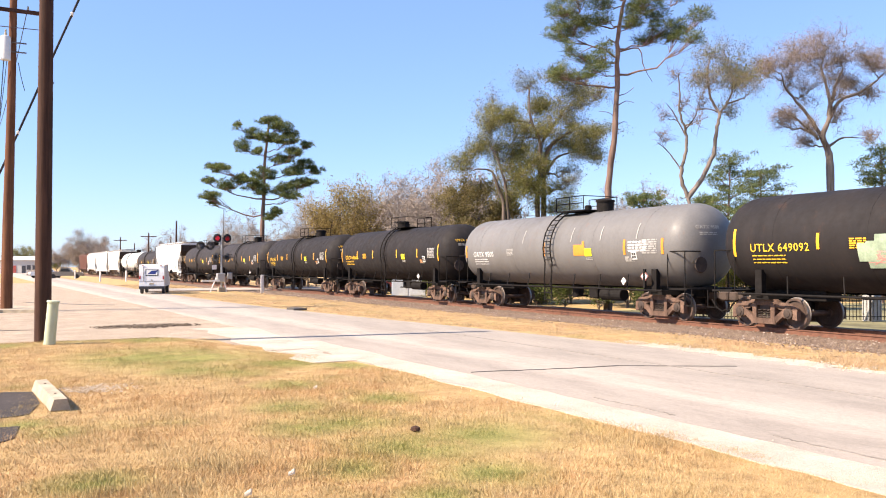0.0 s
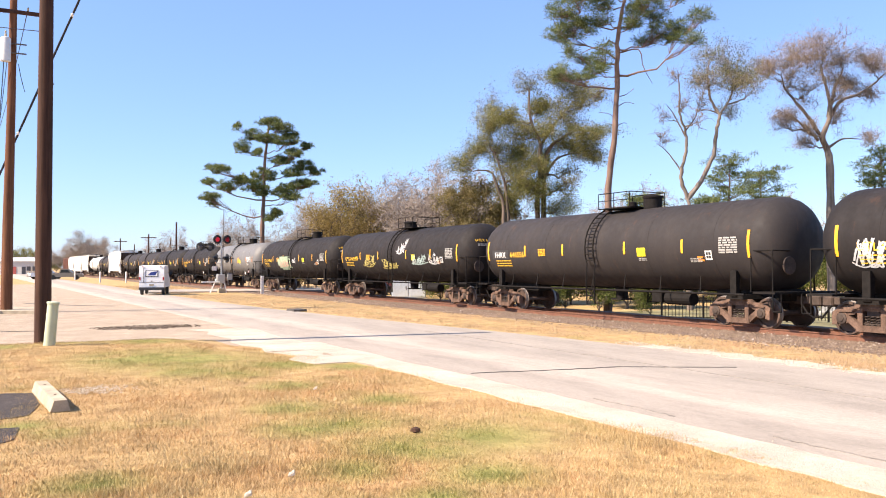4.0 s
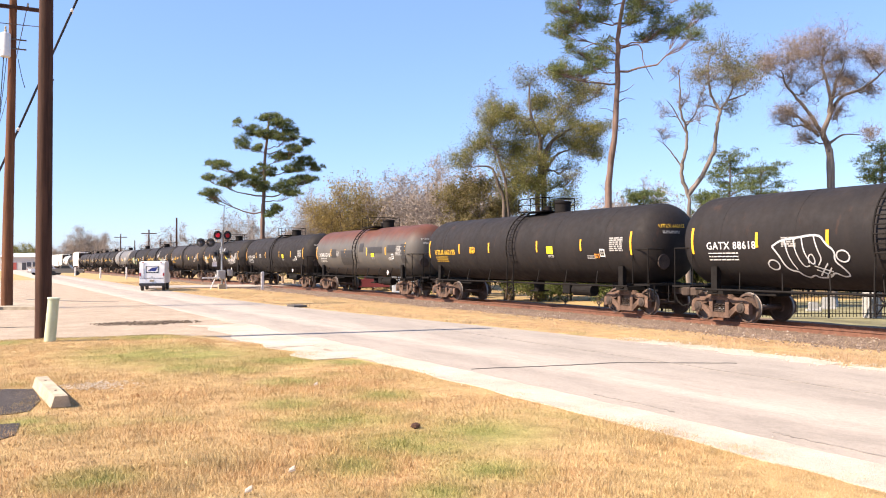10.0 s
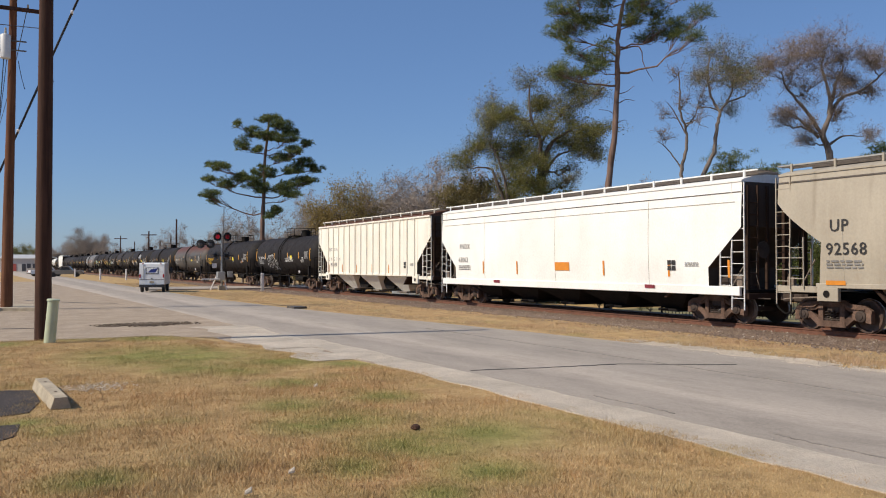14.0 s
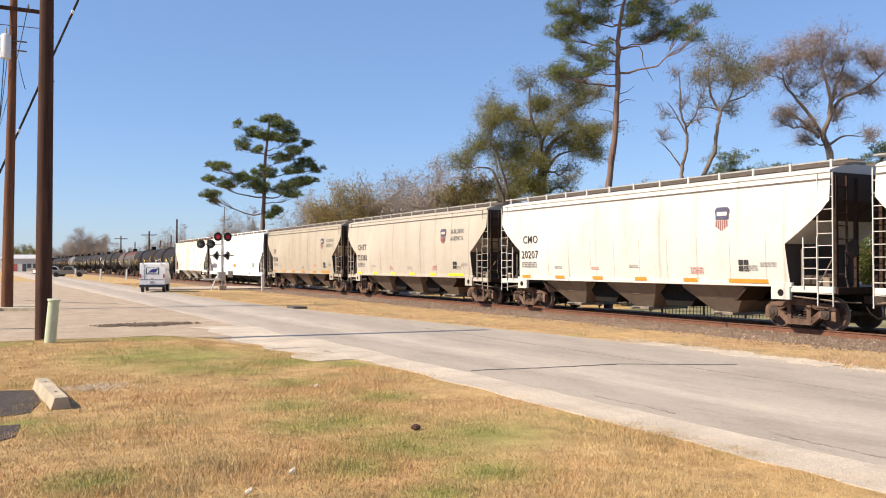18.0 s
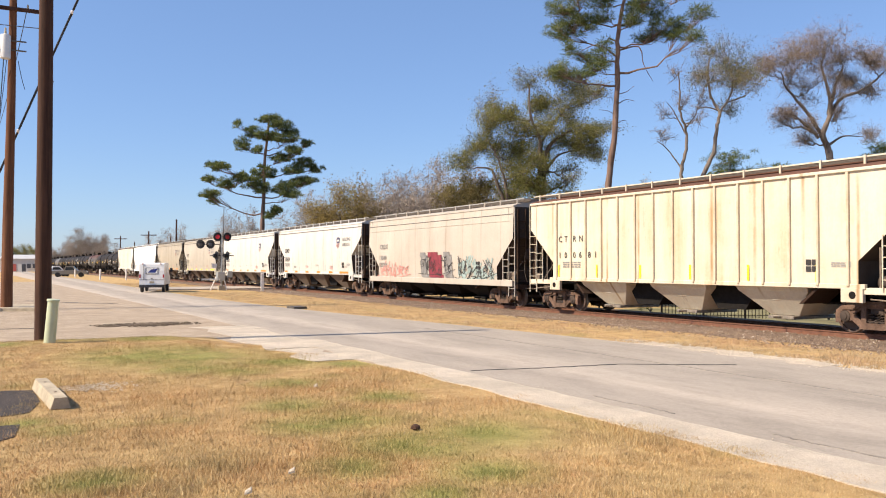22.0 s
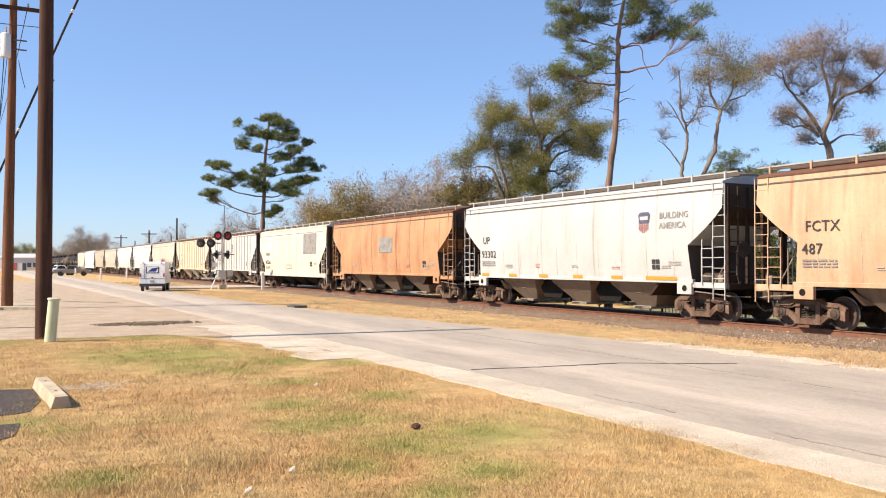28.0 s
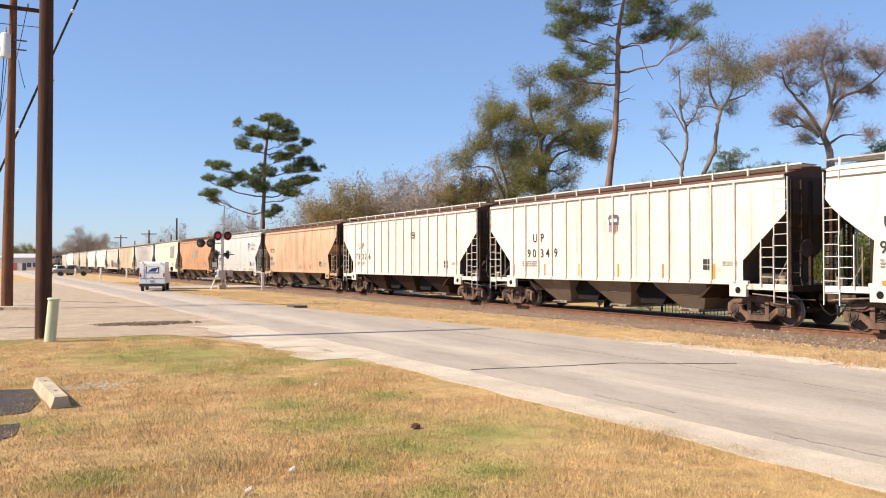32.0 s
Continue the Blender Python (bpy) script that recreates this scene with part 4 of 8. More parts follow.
def bogie_proto():
    """A three-piece freight truck: side frames, bolster, springs, wheelsets with axle and wheels."""
    truck = new("bogie")
    frame_outline = [(-1.16, 0.36), (-1.16, 0.60), (-0.98, 0.70), (-0.62, 0.72), (-0.36, 0.80), (0.36, 0.80), (0.62, 0.72), (0.98, 0.70), (1.16, 0.60), (1.16, 0.36),
                     (0.98, 0.36), (0.93, 0.50), (0.72, 0.56), (0.42, 0.24), (0.36, 0.17), (-0.36, 0.17), (-0.42, 0.24), (-0.72, 0.56), (-0.93, 0.50), (-0.98, 0.36)]
    frames = []
    for side in (-1, 1):
        s = Shape()
        x = side * 1.0
        a, b = x - 0.065, x + 0.065
        # top member, end pedestals, diagonals, bottom member and columns leave two windows open
        s.slab([(-1.19, 0.44), (-1.19, 0.62), (-1.0, 0.75), (-0.58, 0.78), (-0.42, 0.87), (0.42, 0.87), (0.58, 0.78), (1.0, 0.75), (1.19, 0.62), (1.19, 0.44), (0.98, 0.53), (0.55, 0.57), (0.36, 0.68), (-0.36, 0.68), (-0.55, 0.57), (-0.98, 0.53)], a, b)
        s.slab([(-1.0, 0.66), (-0.56, 0.69), (-0.4, 0.79), (0.4, 0.79), (0.56, 0.69), (1.0, 0.66), (1.0, 0.63), (0.56, 0.65), (0.4, 0.75), (-0.4, 0.75), (-0.56, 0.65), (-1.0, 0.63)], a - 0.05, b + 0.05)
        for k in (-1, 1):
            s.slab([(k * 1.19, 0.27), (k * 1.19, 0.54), (k * 1.03, 0.58), (k * 1.03, 0.30)], a - 0.02, b + 0.02)
            s.slab([(k * 0.76, 0.32), (k * 0.74, 0.56), (k * 0.66, 0.56), (k * 0.70, 0.36)], a - 0.02, b + 0.02)
            s.slab([(k * 0.98, 0.59), (k * 0.78, 0.62), (k * 0.34, 0.31), (k * 0.42, 0.14)], a - 0.025, b + 0.025)
            s.slab([(k * 0.41, 0.18), (k * 0.41, 0.74), (k * 0.26, 0.74), (k * 0.26, 0.18)], a - 0.03, b + 0.03)
        s.slab([(-0.46, 0.13), (-0.42, 0.30), (0.42, 0.30), (0.46, 0.13)], a - 0.045, b + 0.045)
        fr = part("side_frame", s, RUSTY, truck, "rust-brown cast side frame")
        for k in (-1, 1):
            part("axle_bearing", Shape().lathe([(side * 0.98, 0.155), (side * 1.11, 0.155), (side * 1.125, 0.13), (side * 1.13, 0.09), (side * 1.15, 0.085), (side * 1.155, 0.04)], 16, "x"), RUSTY_DARK, fr, at=pose(0, k * 0.89, 0.457), smooth=True)
        for k in (-0.17, 0.0, 0.17):
            coil = Shape()
            coil.tube([(x + 0.07 * math.cos(i * 0.9), k + 0.07 * math.sin(i * 0.9), 0.28 + i * 0.0105) for i in range(28)], 0.016, 5)
            part("spring", coil, RUSTY_DARK, fr)
        part("brake_shoe_beam", Shape().box(x - 0.05, x + 0.05, -0.46, 0.46, 0.33, 0.36), RUSTY_DARK, fr)
    part("bolster", Shape().box(-1.02, 1.02, -0.2, 0.2, 0.52, 0.80, 0.03), RUSTY_DARK, truck, "cast bolster")
    axle = Shape().rod((-1.0, 0, 0), (1.0, 0, 0), 0.08, n=10)
    for side in (-1, 1):
        k = side
        axle.lathe([(k * 0.66, 0.09), (k * 0.66, 0.14), (k * 0.70, 0.16), (k * 0.70, 0.37), (k * 0.675, 0.40), (k * 0.675, 0.482), (k * 0.70, 0.485), (k * 0.705, 0.458), (k * 0.81, 0.452), (k * 0.81, 0.385), (k * 0.765, 0.37), (k * 0.75, 0.17), (k * 0.79, 0.14), (k * 0.79, 0.09)], 32, "x")
    axle_mesh = axle.mesh("wheelset", WHEEL, True)
    for i, p in enumerate(axle_mesh.polygons):
        c = p.center
        if 0.452 < math.hypot(c.y, c.z) < 0.47 and abs(c.x) > 0.7:
            p.material_index = 1
    axle_mesh.materials.append(TREAD)
    for k in (-1, 1):
        part("wheelset", axle_mesh, None, truck, "steel wheelset with worn treads", at=pose(0, k * 0.89, 0.457))
    return truck


def put_bogies(car, proto, reach):
    for k in (1, -1):
        b = copy_thing(proto, pose(0, k * reach, 0))
        b.parent = car


def couplers(car, half):
    for k in (1, -1):
        s = Shape().box(-0.09, 0.09, min(k * (half - 1.5), k * (half - 0.3)), max(k * (half - 1.5), k * (half - 0.3)), 0.76, 0.98, 0.02)
        s.box(-0.16, 0.16, min(k * (half - 0.38), k * (half - 0.02)), max(k * (half - 0.38), k * (half - 0.02)), 0.70, 1.02, 0.05)
        c = part("coupler", s, RUSTY_DARK, car, "rusty knuckle coupler")
        hose = Shape().tube([(-0.35, k * (half - 0.5), 0.75), (-0.36, k * (half - 0.3), 0.50), (-0.3, k * (half - 0.12), 0.36), (-0.2, k * (half - 0.02), 0.42)], 0.03, 6)
        part("brake_hose", hose, UNDER, c, smooth=True)


def ladder(s, x, y0, y1, z0, z1, step=0.36, r=0.012):
    for y in (y0, y1):
        s.box(x - 0.018, x + 0.018, y - 0.014, y + 0.014, z0, z1)
    n = int((z1 - z0) / step)
    for i in range(1, n + 1):
        z = z0 + (z1 - z0) * i / (n + 1)
        s.rod((x, y0, z), (x, y1, z), r, n=6)
    return s


def tank_car(label, span, paint, proto, diameter=2.95, top=4.04, bands=True, dome_at=-1.75):
    """A long unpressurised tank car on two trucks."""
    half = span / 2
    car = thing("tank_car", label, "tank car", "cars of the freight train")
    R = diameter / 2
    zc = top - R
    end = half - 0.55
    prof = []
    for k in (1, -1):
        cap = [(k * (end - 0.95 * (1 - math.sin(a))), R * math.cos(a) ** 0.75 if a < 1.57 else 0.0) for a in [i * math.pi / 16 for i in range(9)]]
        cap = [(p, max(q, 0.004)) for p, q in cap]
        prof.append(cap)
    line = prof[1][::-1] + prof[0]
    shell = Shape().lathe(line, 48, "y")
    shell.v = [(x, y, z + zc) for x, y, z in shell.v]
    tank = part("tank", shell, paint, car, smooth=True)
    ring = Shape().lathe([(-0.012, R), (-0.01, R + 0.006), (0.01, R + 0.006), (0.012, R)], 40, "y").mesh("weld_seam", paint)
    for y in (-end * 0.72, -end * 0.36, 0.0, end * 0.36, end * 0.72):
        part("weld_seam", ring, None, tank, at=pose(0, y, zc))
    # centre sill stubs, saddles, side handrail
    bog = half - 2.25
    part("stub_sill", Shape().box(-0.35, 0.35, -half + 0.9, -bog + 1.6, 0.82, 1.18, 0.02), UNDER, car)
    part("stub_sill", Shape().box(-0.35, 0.35, bog - 1.6, half - 0.9, 0.82, 1.18, 0.02), UNDER, car)
    for k in (1, -1):
        sad = Shape().slab([(k * bog - 0.35, 0.86), (k * bog + 0.35, 0.86), (k * bog + 0.3, 1.0), (k * bog - 0.3, 1.0)], -1.25, 1.25)
        for x in (-1, 1):
            sad.slab([(k * bog - 0.12, 0.95), (k * bog + 0.12, 0.95), (k * bog + 0.12, 1.75), (k * bog - 0.12, 1.75)], x * 1.12, x * 1.30)
        part("saddle", sad, UNDER, car)
        # end platform, its posts and rail
        y0, y1 = (k * (half - 1.35), k * (half - 0.55))
        plat = Shape().box(-1.45, 1.45, min(y0, y1), max(y0, y1), 1.06, 1.12)
        part("end_platform", plat, UNDER, car)
        rail = Shape()
        for x in (-1.42, 1.42):
            rail.rod((x, k * (half - 0.65), 0.55), (x, k * (half - 0.65), 2.35), 0.022, n=6)
            rail.rod((x, k * (half - 1.45), 1.1), (x, k * (half - 1.45), 2.35), 0.022, n=6)
            rail.rod((x, k * (half - 0.65), 2.35), (x, k * (half - 1.45), 2.35), 0.022, n=6)
            rail.rod((x, k * (half - 0.35), 0.55), (x, k * (half - 0.65), 0.55), 0.02, n=6)
            rail.rod((x, k * (half - 0.35), 0.55), (x, k * (half - 0.35), 1.1), 0.02, n=6)
        rail.rod((-1.42, k * (half - 0.65), 2.35), (1.42, k * (half - 0.65), 2.35), 0.022, n=6)
        part("end_handrail", rail, UNDER, car)
    for x in (-1.48, 1.48):
        side = Shape().rod((x, -bog - 0.6, 1.02), (x, bog + 0.6, 1.02), 0.035, n=8)
        for i in range(7):
            y = -bog + 1.2 + i * (2 * bog - 2.4) / 6
            side.rod((x, y, 1.02), (x * 0.80, y + 0.25, 1.55), 0.022, n=6)
        part("side_rail", side, UNDER, car, "long dark side rail")
    valve = Shape().lathe([(0.62, 0.16), (0.66, 0.22), (0.95, 0.24), (1.2, 0.3)], 14, "z").box(-0.3, 0.3, -0.3, 0.3, 0.6, 0.66)
    part("outlet_valve", valve, UNDER, car)
    res = Shape().rod((-0.75, -bog + 2.2, 0.78), (-0.75, -bog + 3.4, 0.78), 0.22, n=14)
    res.box(-0.9, -0.5, -bog + 3.6, -bog + 4.1, 0.62, 1.05, 0.03)
    part("air_reservoir", res, UNDER, car)
    brake = Shape().lathe([(0, 0.26), (0.03, 0.28), (0.06, 0.26)], 18, "y")
    part("hand_brake_wheel", brake, RUSTY_DARK, car, at=pose(-0.7, -half + 0.62, 1.9))
    # ladders over the bulge, one on each side, with a broad platform on top
    lad = Shape()
    for s in (-1, 1):
        for y in (-0.24, 0.24):
            pts = [(s * 1.52, y, 0.45), (s * 1.55, y, 1.3)]
            for i in range(9):
                a = -0.35 + i * 0.19
                pts.append((s * (R + 0.14) * math.cos(a), y, zc + (R + 0.14) * math.sin(a)))
            lad.tube(pts, 0.03, 6)
        for i in range(13):
            a = -0.75 + i * 0.155
            x, z = s * (R + 0.14) * math.cos(a), zc + (R + 0.14) * math.sin(a)
            if a < -0.35:
                x = s * 1.53
                z = 0.5 + i * 0.28
            lad.rod((x, -0.24, z), (x, 0.24, z), 0.02, n=6)
    for s in (-1, 1):
        lad.rod((s * 1.5, -0.24, 0.5), (s * 1.5, 0.24, 1.1), 0.018, n=6)
        lad.rod((s * 1.5, 0.24, 0.5), (s * 1.5, -0.24, 1.1), 0.018, n=6)
    part("ladder", lad, UNDER, car, "curved dark steel ladder")
    plat = Shape().box(-0.85, 0.85, -1.45, 0.35, top + 0.03, top + 0.07)
    deck = part("top_platform", plat, UNDER, car)
    rail = Shape()
    for x in (-0.85, 0.85):
        for y in (-1.45, -0.55, 0.35):
            rail.rod((x, y, top + 0.05), (x, y, top + 0.62), 0.018, n=6)
        rail.rod((x, -1.45, top + 0.62), (x, 0.35, top + 0.62), 0.018, n=6)
        rail.rod((x, -1.45, top + 0.34), (x, 0.35, top + 0.34), 0.015, n=6)
    rail.rod((-0.85, -1.45, top + 0.62), (0.85, -1.45, top + 0.62), 0.018, n=6)
    part("guard_rail", rail, UNDER, deck)
    dome = Shape().lathe([(top - 0.1, 0.34), (top + 0.36, 0.34), (top + 0.37, 0.38), (top + 0.44, 0.38), (top + 0.48, 0.2)], 18, "z")
    part("manway", dome, UNDER, car, smooth=True, at=pose(0, dome_at, 0))
    part("valve_housing", Shape().lathe([(top - 0.1, 0.15), (top + 0.3, 0.15), (top + 0.34, 0.08)], 12, "z"), UNDER, car, smooth=True, at=pose(0.2, dome_at * 0.35 + 0.2, 0))
    put_bogies(car, proto, bog)
    couplers(car, half)
    place = on_tank(R, zc)
    if bands:
        for i, u in enumerate((-end + 0.95, -end * 0.535, -end * 0.22, end * 0.22, end * 0.56, end - 0.95)):
            high = 0.85 if i in (0, 5) else 0.45
            mid = zc + (0.0 if i in (0, 5) else -0.02)
            marks("reflector", patch(u - 0.05, u + 0.05, mid - high / 2, mid + high / 2), place, REFLECT, tank)
    return car, tank, place, end


def hopper_car(label, span, paint, proto, style="curved", ribs=0, bays=3, trim=None, top=4.38, bay_paint=None):
    """A covered hopper: side sheets cut away at the ends over slope sheets, a low roof with walkways, bays below."""
    half = span / 2
    car = thing("hopper_car", label, "hopper car", "cars of the freight train")
    sill = 1.27 if style != "pellet" else 1.02
    end = half - 0.62
    bulge = 0.09 if style == "curved" else 0.06 if style == "pellet" else 0.0
    up = 3.62 if style != "ribbed" else 3.3
    low = 2.45 if style != "ribbed" else 1.95
    cut = 1.45 if style != "ribbed" else 1.55
    if style == "pellet":
        up, low, cut = 3.0, 1.75, 1.35

    def width_at(z):
        if style == "ribbed":
            return 1.53
        f = (z - sill) / (top - sill)
        return 1.50 + bulge * math.sin(max(0.0, min(1.0, f)) * math.pi) + (0.02 if style == "pellet" else 0)

    # side sheets as strips between heights, each as long as the cut-away end lets it be
    def reach(z):
        if z >= up:
            return end - 0.05
        if z >= low:
            f = (up - z) / (up - low)
            return end - 0.05 - cut * (f ** 1.25 if style == "curved" else f)
        return end - 0.05 - cut + (0.0 if style != "curved" else 0.12 * (low - z) / (low - sill))

    levels = sorted({sill, low, up, top, *[sill + (top - sill) * i / 12 for i in range(13)]})
    body = Shape()
    v = []
    for z in levels:
        w, r = width_at(z), reach(z)
        v.append([(-w, -r, z), (-w, r, z), (w, r, z), (w, -r, z)])
    flat = [p for q in v for p in q]
    f = []
    for i in range(len(v) - 1):
        for j in range(4):
            f.append((i * 4 + j, i * 4 + (j + 1) % 4, i * 4 + 4 + (j + 1) % 4, i * 4 + 4 + j))
    f += [(0, 1, 2, 3), tuple(range(len(flat) - 4, len(flat)))]
    body.add(flat, f)
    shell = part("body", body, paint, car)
    # roof: a low vault over the body
    vault = Shape()
    v = []
    for z, w in ((top + 0.002, width_at(top) + 0.03), (top + 0.05, width_at(top) + 0.03), (top + 0.12, 1.34), (top + 0.2, 1.0), (top + 0.26, 0.45)):
        v += [(-w, -end + 0.05, z), (-w, end - 0.05, z), (w, end - 0.05, z), (w, -end + 0.05, z)]
    vault.add(v, [(i * 4 + j, i * 4 + (j + 1) % 4, i * 4 + 4 + (j + 1) % 4, i * 4 + 4 + j) for i in range(4) for j in range(4)] + [(0, 1, 2, 3), (16, 17, 18, 19)])
    rusty_top = style == "ribbed" or paint in (ORANGE, PEACH)
    part("roof", vault, ROOF_DIRT if rusty_top else paint, car, "low grimy brown roof" if rusty_top else "low vaulted roof")
    # end faces take the grimy colour that carries their shade
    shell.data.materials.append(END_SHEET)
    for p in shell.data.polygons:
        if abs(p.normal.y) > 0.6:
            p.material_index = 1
    if style != "ribbed":
        # the shadow line along the eave seam, modelled as a thin dark strip
        line = Shape()
        for s in (-1, 1):
            line.box(min(s * 1.48, s * 1.545), max(s * 1.48, s * 1.545), -end + 0.06, end - 0.06, top - (0.20 if style == "curved" else 0.33), top - (0.165 if style == "curved" else 0.295))
        part("eave_seam", line, GRIP, shell, "dark strip for the shaded seam below the roof")
        n = max(5, int(span / 1.7)) if style == "curved" else 3
        if style == "pellet":
            rim = Shape()
            for s in (-1, 1):
                for z in (top - 0.62,):
                    w = width_at(z)
                    rim.box(min(s * (w - 0.02), s * (w + 0.012)), max(s * (w - 0.02), s * (w + 0.012)), -end + 0.3, end - 0.3, z, z + 0.02)
            part("roof_seam", rim, SEAM_PALE, shell)
        for s in (-1, 1):
            strip = Shape()
            zs = [sill + 0.1 + ((top - 0.22 - sill - 0.1) if style != "curved" else 1.35) * i / 8 for i in range(9)]
            v = [(s * (width_at(z) + 0.006), y, z) for z in zs for y in (-0.008, 0.008)]
            strip.add(v, [(2 * i, 2 * i + 1, 2 * i + 3, 2 * i + 2) for i in range(8)])
            me = strip.mesh("weld_seam", SEAM_PALE)
            for i in range(n):
                y = (-0.5 + (i + 0.5) / n) * 2 * (end - 0.05 - cut)
                part("weld_seam", me, None, shell, at=pose(0, y, 0))
    # side sill
    for s in (-1, 1):
        b = Shape()
        if style == "pellet":
            b.box(min(s * 1.46, s * 1.575), max(s * 1.46, s * 1.575), -half + 0.75, half - 0.75, sill - 0.12, sill + 0.16, 0.015)
        else:
            b.box(min(s * 1.44, s * 1.56), max(s * 1.44, s * 1.56), -end + cut - 0.15, end - cut + 0.15, sill - 0.06, sill + 0.07, 0.012)
            for k in (1, -1):
                b.box(min(s * 1.40, s * 1.52), max(s * 1.40, s * 1.52), min(k * (end - cut - 0.2), k * (end + 0.05)), max(k * (end - cut - 0.2), k * (end + 0.05)), sill - 0.2, sill - 0.02, 0.012)
                b.box(min(s * 1.45, s * 1.58), max(s * 1.45, s * 1.58), min(k * (end - cut - 0.55), k * (end - cut + 0.1)), max(k * (end - cut - 0.55), k * (end - cut + 0.1)), sill - 0.42, sill - 0.05, 0.012)
        sill_beam = part("side_sill", b, trim or paint, car)
        if style != "pellet":
            for k in (1, -1):
                part("jacking_hole", Shape().lathe([(0, 0.10), (s * 0.012, 0.10), (s * 0.014, 0.02)], 14, "x"), UNDER, sill_beam, at=pose(s * 1.582, k * (end - cut - 0.2), sill - 0.22))
    if ribs:
        rib = Shape().box(-0.065, 0.0, -0.04, 0.04, 0.0, top - sill, 0.012).mesh("rib", paint)
        for s in (-1, 1):
            for i in range(ribs):
                y = -(end - 0.95) + i * 2 * (end - 0.95) / (ribs - 1)
                z0 = 0.0
                if abs(y) > end - 0.05 - cut:
                    continue
                part("rib", rib, None, shell, at=pose(s * 1.53, y, sill, 0, 0, 0 if s < 0 else 180))
        cap = Shape()
        for s in (-1, 1):
            cap.box(min(s * 1.50, s * 1.60), max(s * 1.50, s * 1.60), -end + 0.05, end - 0.05, top - 0.06, top + 0.03, 0.012)
        part("top_chord", cap, paint, shell)
    # slope sheets under the cut-away ends, end posts and bulkhead struts
    for k in (1, -1):
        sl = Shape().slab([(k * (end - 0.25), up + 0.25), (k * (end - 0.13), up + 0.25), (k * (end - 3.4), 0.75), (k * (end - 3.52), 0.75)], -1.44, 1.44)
        # the recess's shade is put into this sheet's dark colour
        part("slope_sheet", sl, GRIMY_SHADE, car)
        ev = Shape()
        for x in (-1.30, -0.45, 0.45, 1.30):
            ev.box(x - 0.05, x + 0.05, min(k * (end - 0.1), k * (end + 0.0)), max(k * (end - 0.1), k * (end + 0.0)), sill - 0.15, top - 0.1, 0.008)
        ev.box(-1.45, 1.45, min(k * (end - 0.1), k * (end + 0.12)), max(k * (end - 0.1), k * (end + 0.12)), sill - 0.22, sill - 0.04, 0.01)
        part("end_frame", ev, GRIMY_SHADE, car)
        for s in (-1, 1):
            lad = Shape()
            ladder(lad, s * 1.53, k * (end - 0.45), k * (end + 0.03), sill - 0.55, top - 0.02)
            ladder(lad, s * 1.55, k * (end - 0.90), k * (end - 0.45), sill - 0.1, sill + 1.35)
            part("side_ladder", lad, trim or paint, car)
            lad = Shape()
            for z in [sill + 0.2 + 0.36 * i for i in range(8)]:
                lad.rod((s * 1.45, k * (end + 0.05), z), (s * 0.95, k * (end + 0.05), z), 0.018, n=6)
            lad.box(min(s * 0.93, s * 0.97), max(s * 0.93, s * 0.97), min(k * end, k * (end + 0.06)), max(k * end, k * (end + 0.06)), sill, top - 0.1)
            part("end_ladder", lad, GRIMY_SHADE, car)
        plat = Shape().box(-1.4, 1.4, min(k * (end - 1.4), k * (half - 0.55)), max(k * (end - 1.4), k * (half - 0.55)), 1.02, 1.09)
        plat.box(-0.33, 0.33, min(k * (end - 3.6), k * (half - 0.7)), max(k * (end - 3.6), k * (half - 0.7)), 0.72, 1.06)
        part("end_platform", plat, UNDER, car)
    part("air_reservoir", Shape().rod((-0.9, -end + 0.55, 1.36), (-0.9, -end + 1.35, 1.36), 0.2, n=12), RUSTY_DARK, car)
    part("brake_valve", Shape().box(-1.2, -0.6, -end + 0.2, -end + 0.5, 1.08, 1.6, 0.02), RUSTY_DARK, car)
    part("hand_brake_wheel", Shape().lathe([(0, 0.25), (0.03, 0.27), (0.06, 0.25)], 18, "y"), RUSTY_DARK, car, at=pose(-0.75, -end - 0.09, 2.3))
    rig = Shape()
    for k in (1, -1):
        rig.tube([(-1.46, k * (end - 1.3), 0.95), (-1.47, k * (end - 0.5), 0.9), (-1.3, k * (end + 0.05), 0.84), (-0.6, k * (end + 0.2), 0.8)], 0.022, 6)
        rig.rod((-1.42, k * (end - 1.05), 1.12), (-1.42, k * (end - 1.05), 2.3), 0.025, n=6)
        rig.rod((-1.40, k * (end - 0.62), 1.1), (-0.7, k * (end - 0.62), 2.0), 0.02, n=6)
        rig.box(-1.38, -1.22, min(k * (end - 0.42), k * (end - 0.2)), max(k * (end - 0.42), k * (end - 0.2)), 1.12, 1.5, 0.02)
        rig.tube([(-1.0, k * (end + 0.02), 2.25), (-1.02, k * (end + 0.04), 1.5), (-0.9, k * (end + 0.06), 1.1)], 0.016, 6)
    part("brake_rigging", rig, DUSTY_PIPE, car, "dusty brake pipes and levers")
    # bays: pyramids that hang under the body
    inner = end - cut - 1.1
    wide = 2 * inner / bays
    for i in range(bays):
        y0, y1 = -inner + i * wide + 0.05, -inner + (i + 1) * wide - 0.05
        m = (y0 + y1) / 2
        z1, z0 = sill - 0.03, 0.36
        side = 0.34 * wide if style != "pellet" else (y1 - y0) / 2
        foot = 0.74 if style != "pellet" else 0.75
        top4 = [(-1.42, m - side, z1), (1.42, m - side, z1), (1.42, m + side, z1), (-1.42, m + side, z1)]
        mid4 = [(-1.33, m - side * 0.96, z1 - 0.16), (1.33, m - side * 0.96, z1 - 0.16), (1.33, m + side * 0.96, z1 - 0.16), (-1.33, m + side * 0.96, z1 - 0.16)]
